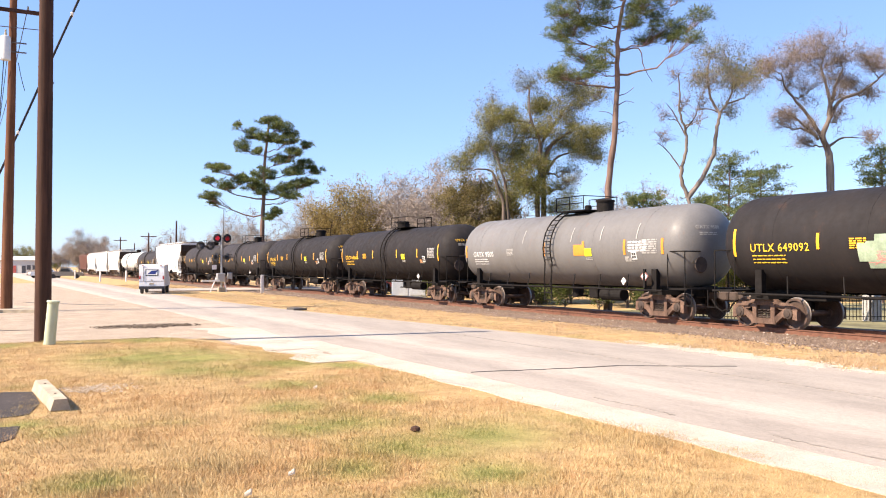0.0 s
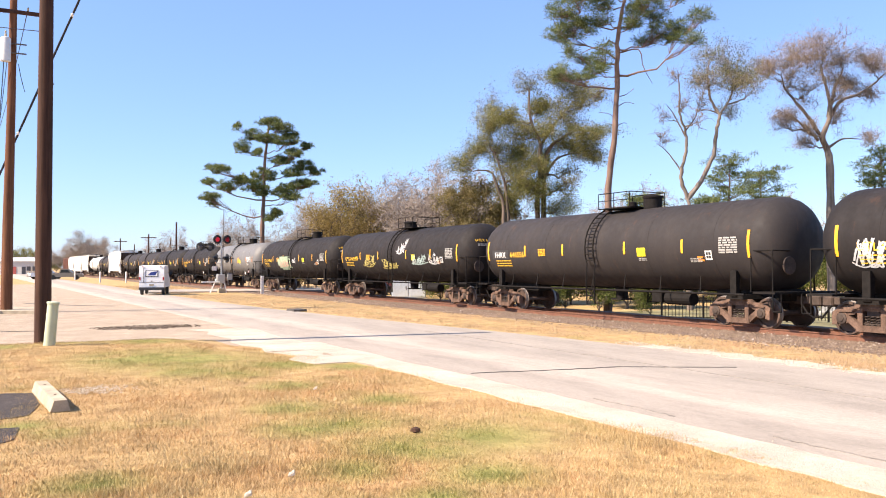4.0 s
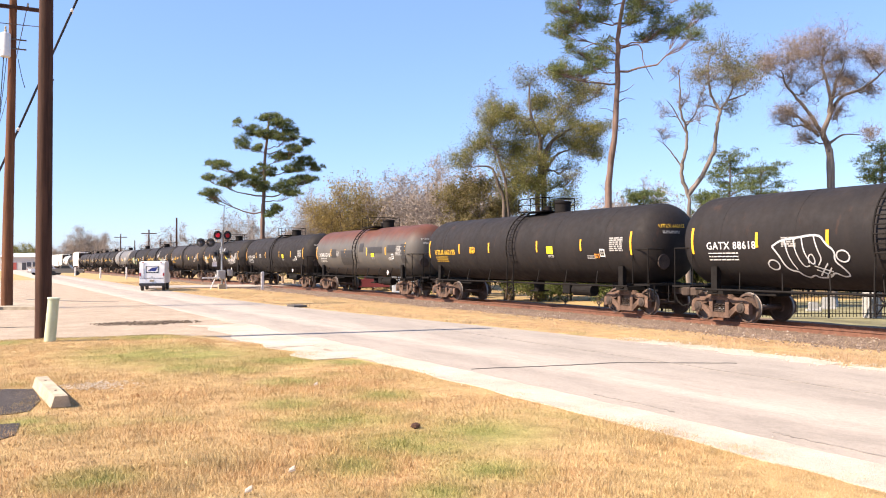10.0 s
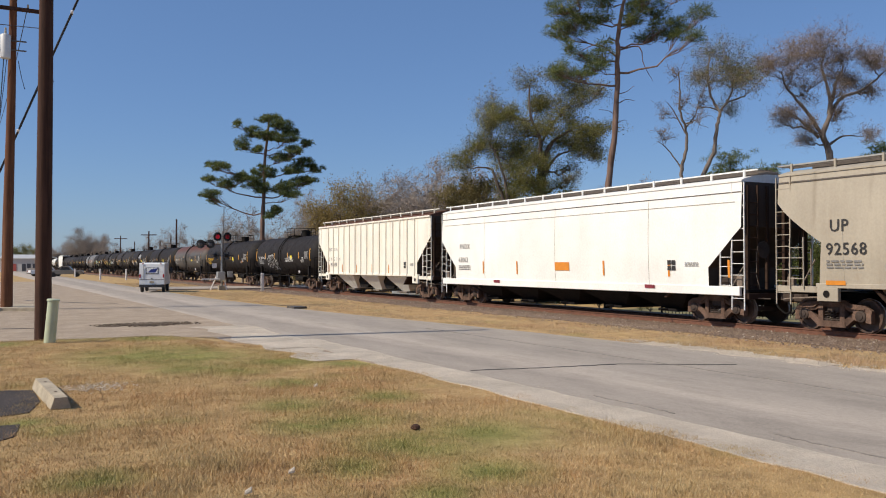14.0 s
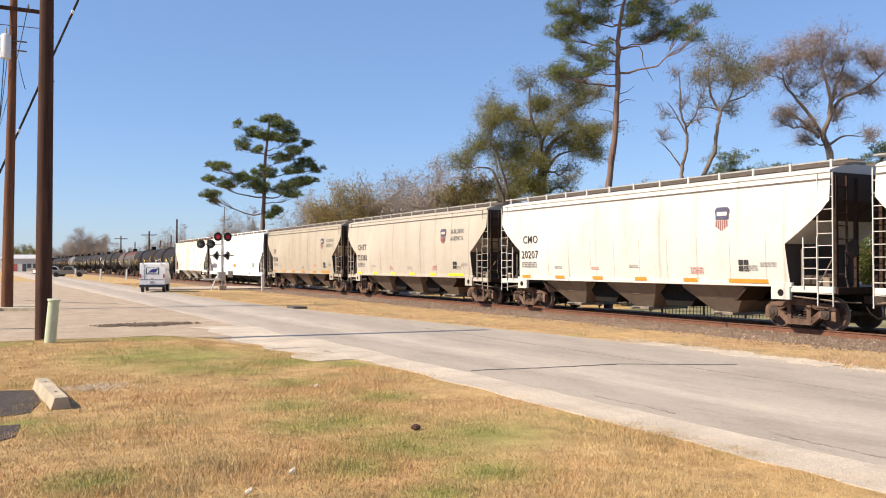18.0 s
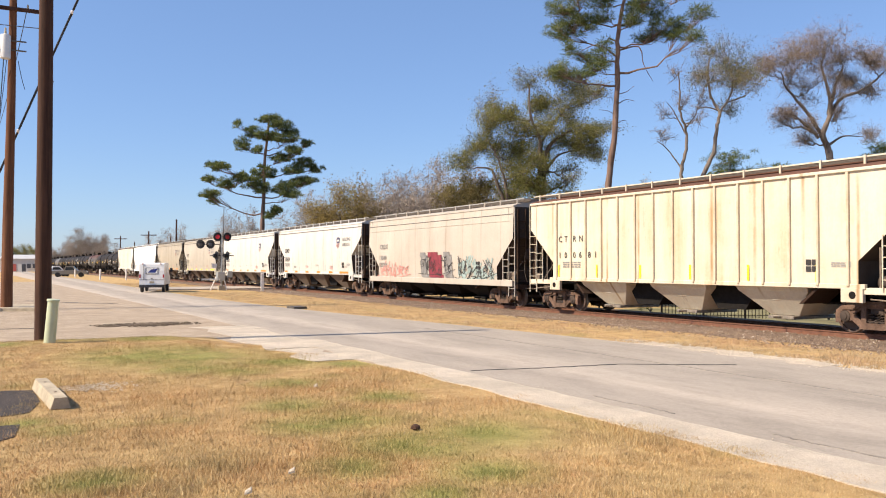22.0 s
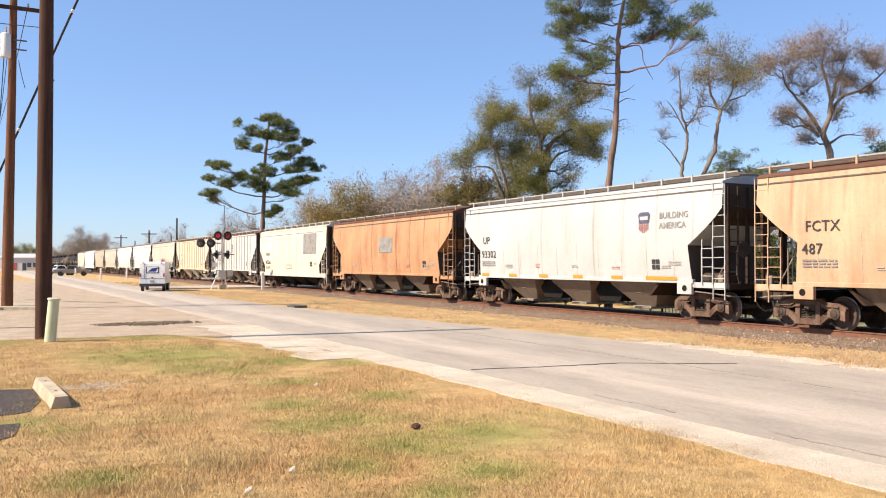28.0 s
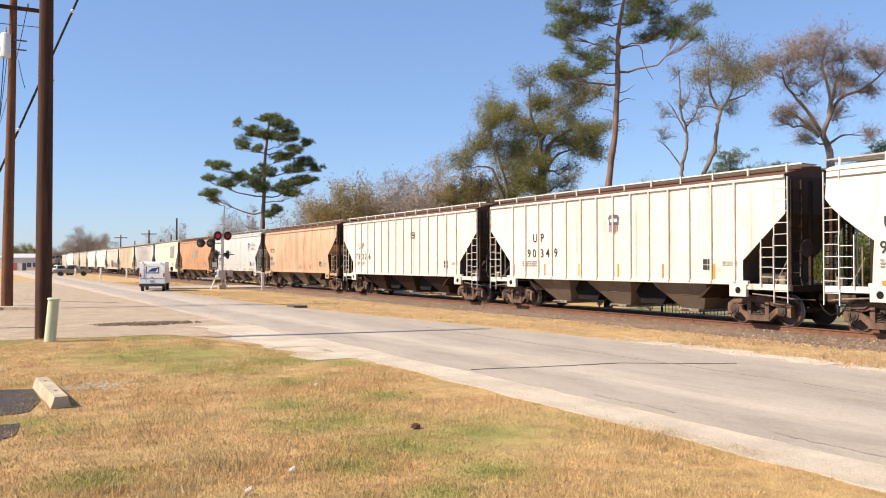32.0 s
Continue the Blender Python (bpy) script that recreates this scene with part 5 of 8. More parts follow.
        bot4 = [(-foot, m - 0.5, z0), (foot, m - 0.5, z0), (foot, m + 0.5, z0), (-foot, m + 0.5, z0)]
        bay = Shape().add(top4 + mid4 + bot4, [(0, 1, 2, 3), (8, 9, 10, 11)] + [(r + j, r + (j + 1) % 4, r + 4 + (j + 1) % 4, r + 4 + j) for r in (0, 4) for j in range(4)])
        if i and style != "pellet":
            # an added black slab stands in for the shade between two bays
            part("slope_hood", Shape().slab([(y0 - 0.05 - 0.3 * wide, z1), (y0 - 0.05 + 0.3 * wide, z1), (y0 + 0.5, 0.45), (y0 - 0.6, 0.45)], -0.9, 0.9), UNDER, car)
        if style != "pellet":
            # a small vibrator bracket on each sloping face
            for q in (-1, 1):
                bay.box(min(q * 1.03, q * 1.12), max(q * 1.03, q * 1.12), m - 0.16, m + 0.16, 0.80, 0.90, 0.012)
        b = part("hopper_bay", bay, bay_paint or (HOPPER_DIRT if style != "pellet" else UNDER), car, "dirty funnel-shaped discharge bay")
        part("outlet_gate", Shape().box(-0.95, 0.95, m - 0.46, m + 0.46, 0.25, 0.35, 0.012).rod((-1.3, m, 0.31), (1.3, m, 0.31), 0.03, n=8), GATE_STEEL if style != "pellet" else UNDER, b)
    sillbar = Shape().box(-0.33, 0.33, -inner - 0.5, inner + 0.5, 0.80, 1.08)
    part("centre_sill", sillbar, UNDER, car)
    # roof: walkway grating on both edges of the hatch trough, posts, hatches
    zt = top + 0.36
    walkway = Shape()
    for s in (-1, 1):
        a, b = sorted((s * 0.55, s * 1.15))
        for j in range(5):
            x = a + (b - a) * j / 4
            walkway.box(x - 0.012, x + 0.012, -end - 0.25, end + 0.25, zt - 0.04, zt)
        for j in range(40):
            y = -end - 0.2 + j * (2 * end + 0.4) / 39
            walkway.box(a, b, y - 0.012, y + 0.012, zt - 0.03, zt - 0.005)
    w = part("roof_walkway", walkway, GRIP, car, "dark grating roof walkway")
    for s in (-1, 1):
        part("edge_bar", Shape().box(min(s * 1.16, s * 1.19), max(s * 1.16, s * 1.19), -end - 0.25, end + 0.25, zt - 0.03, zt + 0.012), trim or paint if style == "ribbed" or paint is WHITE else STENCIL_GREY, w, "walkway edge bar")
    post = Shape().box(-0.025, 0.025, -0.03, 0.03, 0.0, 0.36).mesh("walkway_bracket", trim or paint)
    n = int(span / 1.35)
    for s in (-1, 1):
        for i in range(n):
            y = -end + 0.25 + i * (2 * end - 0.5) / (n - 1)
            part("walkway_bracket", post, None, w, at=pose(s * 1.2, y, top + 0.03))
    hat = Shape().box(-0.47, 0.47, -end + 0.35, end - 0.35, top + 0.2, zt + 0.05, 0.03)
    part("roof_hatch", hat, ROOF_DIRT if rusty_top else GRIP, car, "long row of roof hatches")
    put_bogies(car, proto, half - 2.05 if style != "pellet" else half - 2.2)
    couplers(car, half)
    return car, shell, on_side(width_at), end


# ---- trees ----
def wander(rng, p, d, length, n, bend, lift):
    pts = [Vector(p)]
    d = Vector(d).normalized()
    for i in range(n):
        d = (d + Vector((rng.uniform(-bend, bend), rng.uniform(-bend, bend), rng.uniform(-bend, bend) + lift))).normalized()
        pts.append(pts[-1] + d * (length / n))
    return pts, d


def foliage(rs, tips, per, radius, size, flat=0.8, thin=1.0):
    """Small leaf triangles round the tips of twigs."""
    t = np.array([tuple(p) for p in tips])
    n = len(t) * per
    c = np.repeat(t, per, 0)
    off = np.clip(rs.normal(size=(n, 3)), -1.5, 1.5) * radius * 0.5
    off[:, 2] *= flat
    c = c + off
    a = rs.normal(size=(n, 3))
    a /= np.linalg.norm(a, axis=1)[:, None]
    b = rs.normal(size=(n, 3))
    b -= a * (a * b).sum(1)[:, None]
    b /= np.linalg.norm(b, axis=1)[:, None]
    k = size * (0.6 + 0.8 * rs.rand(n))[:, None]
    v = np.stack([c - a * k * 0.5 * thin - b * k * 0.5, c + a * k * 0.5 * thin - b * k * 0.4, c + b * k * 0.7], 1)
    return v.reshape(-1, 3)


def leafy(name, verts, material, parent, label):
    return part(name, raw_mesh(name, verts, np.arange(len(verts)).reshape(-1, 3), material), None, parent, label)


def needle_clump(rs, centre, radius, count, flat=0.55, broad=0.022):
    """A tuft of long needles that stand out of a limb's end."""
    d = rs.normal(size=(count, 3))
    d[:, 2] = d[:, 2] * flat + 0.18
    d /= np.linalg.norm(d, axis=1)[:, None]
    r = rs.rand(count)[:, None] ** 0.5
    c = np.array(tuple(centre)) + d * r * radius * np.array([1, 1, flat])
    way = d + rs.normal(size=(count, 3)) * 0.5
    way /= np.linalg.norm(way, axis=1)[:, None]
    side = np.cross(way, rs.normal(size=(count, 3)))
    side /= np.linalg.norm(side, axis=1)[:, None]
    ln = 0.26 * (0.6 + 0.8 * rs.rand(count))[:, None]
    v = np.stack([c - side * broad, c + side * broad, c + way * ln], 1)
    return v.reshape(-1, 3)


def pine(label, x, y, height, r0, limbs, seed, clump=0.62, count=260, lean=0.0, stubs=(), broad=0.022):
    """A tall loblolly pine: a bare trunk, crooked limbs, needles in tufts. limbs: height, turn, length, rise, tufts."""
    rng, rs = random.Random(seed), np.random.RandomState(seed)
    tree = thing("pine_tree", label, "pine tree", "trees behind the track", at=pose(x, y, ground_height(x, y), 0, 0, -VIEW_TURN))
    s = Shape()
    n = 12
    axis = []
    for i in range(n + 1):
        f = i / n
        axis.append(Vector((lean * f * height + 0.12 * math.sin(f * 5 + seed), 0.1 * math.sin(f * 4), f * height)))
    s.tube(axis, [r0 * (1.15 if i == 0 else 1) * (1 - 0.72 * (i / n) ** 1.3) for i in range(n + 1)], 14)

    def on_axis(z):
        f = min(0.999, z / height) * n
        i = int(f)
        return axis[i].lerp(axis[i + 1], f - i)

    verts = []
    for z, turn, length, rise, tufts in limbs:
        a = radians(turn)
        d = Vector((math.cos(a), math.sin(a), rise))
        pts, out = wander(rng, on_axis(z), d, length, 6, 0.16, 0.03)
        r = 0.035 + length * 0.016
        s.tube(pts, [r * (1 - 0.7 * i / 6) for i in range(7)], 6)
        for k in range(tufts):
            f = 0.42 + 0.58 * (k + 0.5) / tufts
            i = min(5, int(f * 6))
            q = pts[i].lerp(pts[i + 1], f * 6 - i)
            e = q + Vector((rng.uniform(-0.7, 0.7), rng.uniform(-0.7, 0.7), rng.uniform(0.0, 0.45)))
            s.tube([q, q.lerp(e, 0.5) + Vector((0, 0, 0.05)), e], [0.03, 0.02, 0.012], 4)
            for m in range(4):
                g = e + Vector((rng.gauss(0, 0.75), rng.gauss(0, 0.75), rng.gauss(0.05, 0.25))) * clump * 1.15
                verts.append(needle_clump(rs, g, clump * rng.uniform(0.35, 0.8), count // 3, 0.6, broad))
    for z, turn, length, rise in stubs:
        a = radians(turn)
        pts, out = wander(rng, on_axis(z), Vector((math.cos(a), math.sin(a), rise)), length, 5, 0.3, -0.02)
        s.tube(pts, [0.05, 0.042, 0.034, 0.026, 0.018, 0.01], 5)
        for k in range(3):
            q = pts[2 + k % 3]
            t, _ = wander(rng, q, Vector((math.cos(a), rng.uniform(-0.6, 0.6), rng.uniform(-0.5, 0.6))), length * 0.35, 3, 0.3, 0)
            s.tube(t, [0.016, 0.012, 0.009, 0.006], 3)
    part("trunk", s.mesh("trunk", PINE_BARK, True, False), None, tree, "tall reddish trunk with crooked limbs")
    leafy("crown", np.concatenate(verts), NEEDLES, tree, "dark green needle tufts")
    return tree


def bough(rng, a, b, sag=0.12, n=6):
    """A crooked way from a to b."""
    a, b = Vector(a), Vector(b)
    ln = (b - a).length
    pts = [a.lerp(b, i / n) for i in range(n + 1)]
    for i in range(1, n):
        f = i / n
        pts[i] += Vector((rng.uniform(-1, 1), rng.uniform(-1, 1), rng.uniform(-1, 1))) * ln * 0.07 + Vector((0, 0, -sag * ln * math.sin(f * math.pi)))
    return pts


def broadleaf(name, label, height, seed, width, base=0.35, r0=0.3, counts=(6, 6, 6, 4), leaves=0, leaf_size=0.1, leaf_mat=None, bark=None, leaf_radius=0.35,
              offset=0.0, lean=0.0, crown_label="", thin_out=1.0, open_=0.25):
    """A tree whose boughs reach out into a domed crown. base: where the crown starts, as a share of the height; offset: how far the crown sits to one side."""
    rng, rs = random.Random(seed), np.random.RandomState(seed)
    tree = thing(name, label, "tree", "trees behind the track")
    s, tips = Shape(), []
    rx, rz = width / 2, height * (1 - base) / 2
    centre = Vector((offset, 0, height - rz))
    fork = Vector((lean, 0, height * base * 0.92))
    s.tube(bough(rng, (0, 0, -0.2), fork, 0.0), [r0 * k for k in (1.3, 1.05, 1.0, 0.96, 0.92, 0.88, 0.82)], 10)

    def inside(p, grow=1.0):
        d = p - centre
        q = math.sqrt((d.x / rx) ** 2 + (d.y / rx) ** 2 + (d.z / rz) ** 2)
        return centre + d / q * grow if q > grow else p

    def ball(r):
        v = Vector((rng.gauss(0, 1), rng.gauss(0, 1), rng.gauss(0, 1)))
        return v.normalized() * r * rng.uniform(0.55, 1.0)

    for i in range(counts[0]):
        a = 2 * math.pi * (i + rng.uniform(-0.25, 0.25)) / counts[0]
        h = rng.uniform(-0.75, 0.75) if i else 0.8
        k = math.sqrt(max(0.0, 1 - h * h)) * 0.62
        goal = centre + Vector((math.cos(a) * rx * k, math.sin(a) * rx * k, h * rz * 0.7))
        one = bough(rng, fork - Vector((0, 0, rng.uniform(0, 0.1) * height * base)), goal, 0.10)
        r1 = r0 * rng.uniform(0.38, 0.55)
        s.tube(one, [r1 * (1 - 0.6 * j / 6) for j in range(7)], 7)
        for j in range(counts[1]):
            p = one[rng.randint(3, 6)]
            size = Vector((rx, rx, rz)) * (0.52)
            v = ball(1.0)
            two_end = inside(goal + Vector((v.x * size.x, v.y * size.y, v.z * size.z)))
            two = bough(rng, p, two_end, -0.06, 5)
            r2 = r1 * 0.36
            s.tube(two, [max(0.012, r2 * (1 - 0.6 * m / 5)) for m in range(6)], 5)
            for k2 in range(counts[2]):
                p2 = two[rng.randint(2, 5)]
                v = ball(1.0)
                three = bough(rng, p2, inside(p2 + Vector((v.x * rx, v.y * rx, v.z * rz + 0.1 * rz)) * 0.27, 1.06), -0.05, 4)
                s.tube(three, [0.026, 0.02, 0.016, 0.013, 0.01], 3)
                for m in range(counts[3]):
                    q = three[rng.randint(1, 4)]
                    e = q + ball(0.55) + Vector((0, 0, 0.15))
                    s.tube([q, q.lerp(e, 0.5) + ball(0.06), e], [0.011, 0.009, 0.007], 3)
                    tips.append(e)
                    if rng.random() < open_:
                        tips.append(q)
    part("trunk", s.mesh("trunk", bark or BARK, True, False), None, tree, "branching trunk and fine twigs")
    if leaves:
        tips = [p for p in tips if rng.random() < thin_out]
        leafy("crown", foliage(rs, tips, leaves, leaf_radius, leaf_size), leaf_mat, tree, crown_label or "sparse leaves")
    return tree


def smooth_way(points, n=5):
    """A rounded line through a few points."""
    p = [Vector(q) for q in points]
    p = [p[0] * 2 - p[1]] + p + [p[-1] * 2 - p[-2]]
    out = []
    for i in range(1, len(p) - 2):
        for j in range(n):
            t = j / n
            out.append(0.5 * (2 * p[i] + (p[i + 1] - p[i - 1]) * t + (2 * p[i - 1] - 5 * p[i] + 4 * p[i + 1] - p[i + 2]) * t * t + (3 * p[i] - p[i - 1] - 3 * p[i + 1] + p[i + 2]) * t ** 3))
    return out + [p[-2]]


def stems_of(shape, rng, stems, thin=0.75):
    """Trunk and main limbs, given as (radius, way in (x, z)); returns places where boughs may start."""
    holds = []
    for i, (r, way) in enumerate(stems):
        depth = 0.0 if i == 0 or way[0][1] > 5.0 and r < 0.15 else rng.uniform(-0.5, 0.5)
        pts = []
        for j, (x, z) in enumerate(way):
            pts.append((x, depth * j / len(way) + rng.uniform(-0.12, 0.12) * min(j, 2), z))
        pts = smooth_way(pts)
        k = len(pts) - 1
        radii = [max(0.012, r * 0.86 * (1 - thin * (q / k) ** 0.9)) * (1 + 0.08 * math.sin(q * 2.1 + i)) for q in range(k + 1)]
        if r < 0.3:
            pts = [p + Vector((rng.gauss(0, 0.5), rng.gauss(0, 0.5), 0)) * min(0.05, r * 0.35) if 0 < q < k else p for q, p in enumerate(pts)]
        shape.tube(pts, radii, 10 if r > 0.1 else 6)
        holds += [(p, q) for p, q in zip(pts[k // 4:], radii[k // 4:])]
    return holds


def grown_tree(name, label, seed, place, stems, lobes, leaf_size, leaf_mat, bark, crown_label, fine=6, spread=0.42, dense=2.6, slim=1.0):
    """A tree of given stems whose boughs end in separate lobes of twigs. lobes: (x, z, half width, half height, leaves to a twig)."""
    rng, rs = random.Random(seed), np.random.RandomState(seed)
    tree = thing(name, label, "tree", "trees behind the track", at=place)
    s, leaves = Shape(), []
    holds = stems_of(s, rng, stems)
    for x, z, rx, rz, per in lobes:
        rx, rz = rx * 1.15, rz * 1.25
        ry = (rx + rz) * 0.6
        centre = Vector((x, rng.uniform(-1, 1) * (0.9 + 0.25 * abs(x)), z))
        at, r = min(holds, key=lambda e: (e[0] - centre).length + (1.2 if e[0].z > z - 0.3 else 0))
        way = bough(rng, at, centre - Vector((0, 0, rz * 0.3)), 0.03, 7)
        r1 = min(r * 0.8, 0.03 + 0.014 * (centre - at).length + 0.02 * rx)
        s.tube(way, [max(0.01, r1 * (1 - 0.7 * j / 7)) for j in range(8)], 6)
        holds.append((way[4], r1 * 0.6))
        tips = []
        for j in range(max(3, int(fine * (0.5 + rx)))):
            v = Vector((rng.gauss(0, 1), rng.gauss(0, 1), rng.gauss(0.2, 1))).normalized() * rng.uniform(0.5, 1.25)
            end = centre + Vector((v.x * rx, v.y * ry, v.z * rz))
            two = bough(rng, way[rng.randint(3, 7)], end, -0.05, 5)
            s.tube(two, [max(0.009, r1 * 0.28 * (1 - 0.7 * m / 5)) for m in range(6)], 4)
            for k in range(6):
                p = two[rng.randint(2, 5)]
                v = Vector((rng.gauss(0, 1), rng.gauss(0, 1), rng.gauss(0.3, 0.8))).normalized() * rng.uniform(0.25, 0.7)
                three = bough(rng, p, p + v, -0.04, 3)
                s.tube(three, [0.013, 0.010, 0.007, 0.005], 3)
                for m in range(3):
                    q = three[rng.randint(1, 3)]
                    e = q + Vector((rng.gauss(0, 0.2), rng.gauss(0, 0.2), rng.gauss(0.06, 0.18)))
                    s.tube([q, e], [0.006, 0.004], 3)
                    tips.append(e)
        if per:
            leaves.append(foliage(rs, tips, int(per * dense), spread, leaf_size, 0.8, slim))
    part("trunk", s.mesh("trunk", bark, True, False), None, tree, "crooked branching trunk and fine twigs")
    leafy("crown", np.concatenate(leaves), leaf_mat, tree, crown_label)
    return tree


def tiered_pine(label, seed, place, stems, tiers, thick=1.0, length=0.22, broad=0.02, deep=1.15):
    """An old pine: a bare crooked trunk, dead stubs, long limbs that carry flat tiers of needle tufts. tiers: (x, z, half width, half height)."""
    rng, rs = random.Random(seed), np.random.RandomState(seed)
    tree = thing("pine_tree", label, "pine tree", "trees behind the track", at=place)
    s, verts = Shape(), []
    holds = [h for h in stems_of(s, rng, stems[:1], 0.72)]
    stems_of(s, rng, stems[1:], 0.8)
    for i, (x, z, rx, rz) in enumerate(tiers):
        y = rng.uniform(-1, 1) * (0.4 + 0.25 * abs(x))
        centre = Vector((x, y, z))
        goal = z - rz * 0.6 - 0.28 * math.hypot(x, y)
        at, r = min(holds, key=lambda e: abs(e[0].z - goal) * 1.2 + 0.5 * (e[0] - centre).length)
        way = bough(rng, at, centre - Vector((0, 0, rz * 0.5)), 0.07, 6)
        r1 = min(r * 0.45, 0.022 + 0.011 * (centre - at).length)
        s.tube(way, [max(0.012, r1 * (1 - 0.7 * j / 6)) for j in range(7)], 6)
        holds += [(way[3], r1 * 0.7), (way[4], r1 * 0.6)]
        for j in range(max(5, int(thick * 22 * rx * (rz + 0.3) + 4))):
            a, q = rng.uniform(0, 6.283), math.sqrt(rng.random())
            lift = rng.uniform(-1, 1) * (1 - 0.6 * q * q)
            e = centre + Vector((math.cos(a) * q * rx * 1.05, math.sin(a) * q * (rx * 0.7 + 0.3), lift * rz * deep))
            b = way[rng.randint(3, 6)]
            s.tube([b, b.lerp(e, 0.55) + Vector((0, 0, -0.05)), e], [0.018, 0.013, 0.008], 3)
            n = rng.randint(55, 95)
            verts.append(tuft(rs, e, 0.24 + 0.16 * rng.random(), n, length, broad * 0.85))
    part("trunk", s.mesh("trunk", PINE_BARK, True, False), None, tree, "tall reddish trunk with crooked limbs")
    leafy("crown", np.concatenate(verts), NEEDLES, tree, "dark green needle tufts")
    return tree


def tuft(rs, centre, radius, count, length, broad):
    """Needles that fan up and out round the end of a twig."""
    d = rs.normal(size=(count, 3))
    d[:, 2] = np.abs(d[:, 2]) * 0.8 - 0.15
    d /= np.linalg.norm(d, axis=1)[:, None]
    c = np.array(tuple(centre)) + d * (rs.rand(count)[:, None] ** 0.6) * radius
    way = d + rs.normal(size=(count, 3)) * 0.35
    way /= np.linalg.norm(way, axis=1)[:, None]
    side = np.cross(way, rs.normal(size=(count, 3)))
    side /= np.linalg.norm(side, axis=1)[:, None]
    ln = length * (0.6 + 0.7 * rs.rand(count))[:, None]
    return np.stack([c - side * broad, c + side * broad, c + way * ln], 1).reshape(-1, 3)


def at_view(px, depth, z=None):
    """A place on the ground, by its bearing (as a horizontal offset over the focal length) and its depth from the eye."""
    a = radians(VIEW_TURN)
    k = (px - 784) / FOCAL * depth
    x, y = math.sin(a) * depth + math.cos(a) * k, math.cos(a) * depth - math.sin(a) * k
    return x, y


def spot(px, depth, turn=0.0):
    x, y = at_view(px, depth)
    return pose(x, y, ground_height(x, y), 0, 0, turn)


def make_trees():
    tiered_pine("lone old pine with flat dark green tiers over a bare trunk", 3, spot(466, 88, -VIEW_TURN),
                [(0.36, [(-0.2, -0.3), (-0.1, 3.2), (-0.1, 6.4), (0, 9.1), (0.1, 13), (0.4, 15.2), (0.6, 17.2)])],
                [(0.4, 17.3, 1.2, 0.35), (1.8, 16.6, 1.1, 0.5), (2.7, 16, 0.7, 0.4), (-1.3, 16, 0.9, 0.45), (-2.7, 16.6, 0.2, 0.4), (-2.3, 14.6, 0.7, 0.6), (-0.6, 14, 0.5, 0.3), (0.6, 15.4, 1.2, 0.4), (2.6, 15.1, 1.4, 0.35), (4.4, 14.8, 0.6, 0.3),
                 (1.8, 13.2, 1.1, 0.45), (3.4, 13.8, 0.8, 0.4), (4.2, 12.7, 1.2, 0.5), (5.4, 12.2, 0.6, 0.35), (3, 11.9, 1, 0.4), (4.8, 10.9, 0.7, 0.35), (3.6, 10.6, 1, 0.5), (2.1, 10, 1.1, 0.7), (3, 9.3, 0.9, 0.3)]
                + [(-4.5, 12.2, 1.1, 0.45), (-6.2, 11.1, 0.6, 0.25), (-4.1, 10.6, 0.9, 0.5), (-2.3, 11.1, 0.8, 0.5), (-5.5, 9.4, 1, 0.35), (-5.5, 8.8, 0.4, 0.35), (0, 11.7, 1.1, 0.65), (-1.3, 10.6, 1.1, 0.7), (-0.2, 10, 0.9, 0.5), (1.2, 7.7, 0.7, 0.35), (0.7, 7.1, 0.4, 0.35)],
                1.45, 0.30, 0.028, 1.2)
    tiered_pine("tall pine with a bare reddish trunk and a high tufted crown", 7, spot(1078, 44, -VIEW_TURN),
                [(0.27, [(-0.1, -0.3), (-0.05, 3), (0, 6.5), (0.3, 9.5), (0.5, 13), (0.5, 14.6), (0.8, 16.3), (0.9, 18)]), (0.055, [(0.5, 13.6), (1.6, 13.8), (1.8, 12.8), (2.3, 12)]), (0.06, [(0.4, 13.3), (-0.6, 13.9), (-1.8, 13.4)]), (0.035, [(0.5, 11.3), (0.9, 11.4), (1.3, 11.7)]),
                 (0.035, [(0.5, 10.8), (0.9, 11.0), (1.3, 10.9)]), (0.03, [(0.5, 9.8), (0.8, 9.95), (1, 9.9)]), (0.03, [(0.3, 10.2), (0, 10.4), (-0.5, 10.5)])],
                [(-2.3, 16, 0.7, 0.5), (-2.5, 15, 0.6, 0.6), (-1.7, 15.2, 0.7, 0.6), (-0.9, 15.1, 0.6, 0.35), (-0.3, 15.4, 0.4, 0.4), (-1.7, 16.1, 0.6, 0.3), (-0.4, 16.2, 0.6, 0.3), (1.5, 15.5, 0.6, 0.5), (2, 16.1, 0.8, 0.35), (2.6, 15.6, 0.4, 0.2),
                 (3.6, 16.4, 0.4, 0.2), (1.2, 15.1, 0.5, 0.25), (2.8, 14.7, 0.8, 0.3), (2.1, 14.3, 0.5, 0.15), (3.9, 15, 0.5, 0.3), (4.7, 15.3, 0.5, 0.3), (4.1, 14, 0.4, 0.3), (3.3, 14.2, 0.4, 0.2)]
                + [(-2, 13.6, 0.3, 0.35), (-2.6, 12.5, 0.45, 0.35), (-0.2, 13.3, 0.5, 0.45), (-0.7, 12.6, 0.45, 0.3), (-1, 13.2, 0.4, 0.25), (-1.6, 12.2, 0.7, 0.15), (-0.9, 17, 1, 0.5), (0.7, 17.6, 1.1, 0.6), (2.3, 17, 0.9, 0.4), (-2.2, 17.2, 0.7, 0.4), (3.6, 17.4, 0.6, 0.3)],
                2.1, 0.22, 0.014, 1.5)
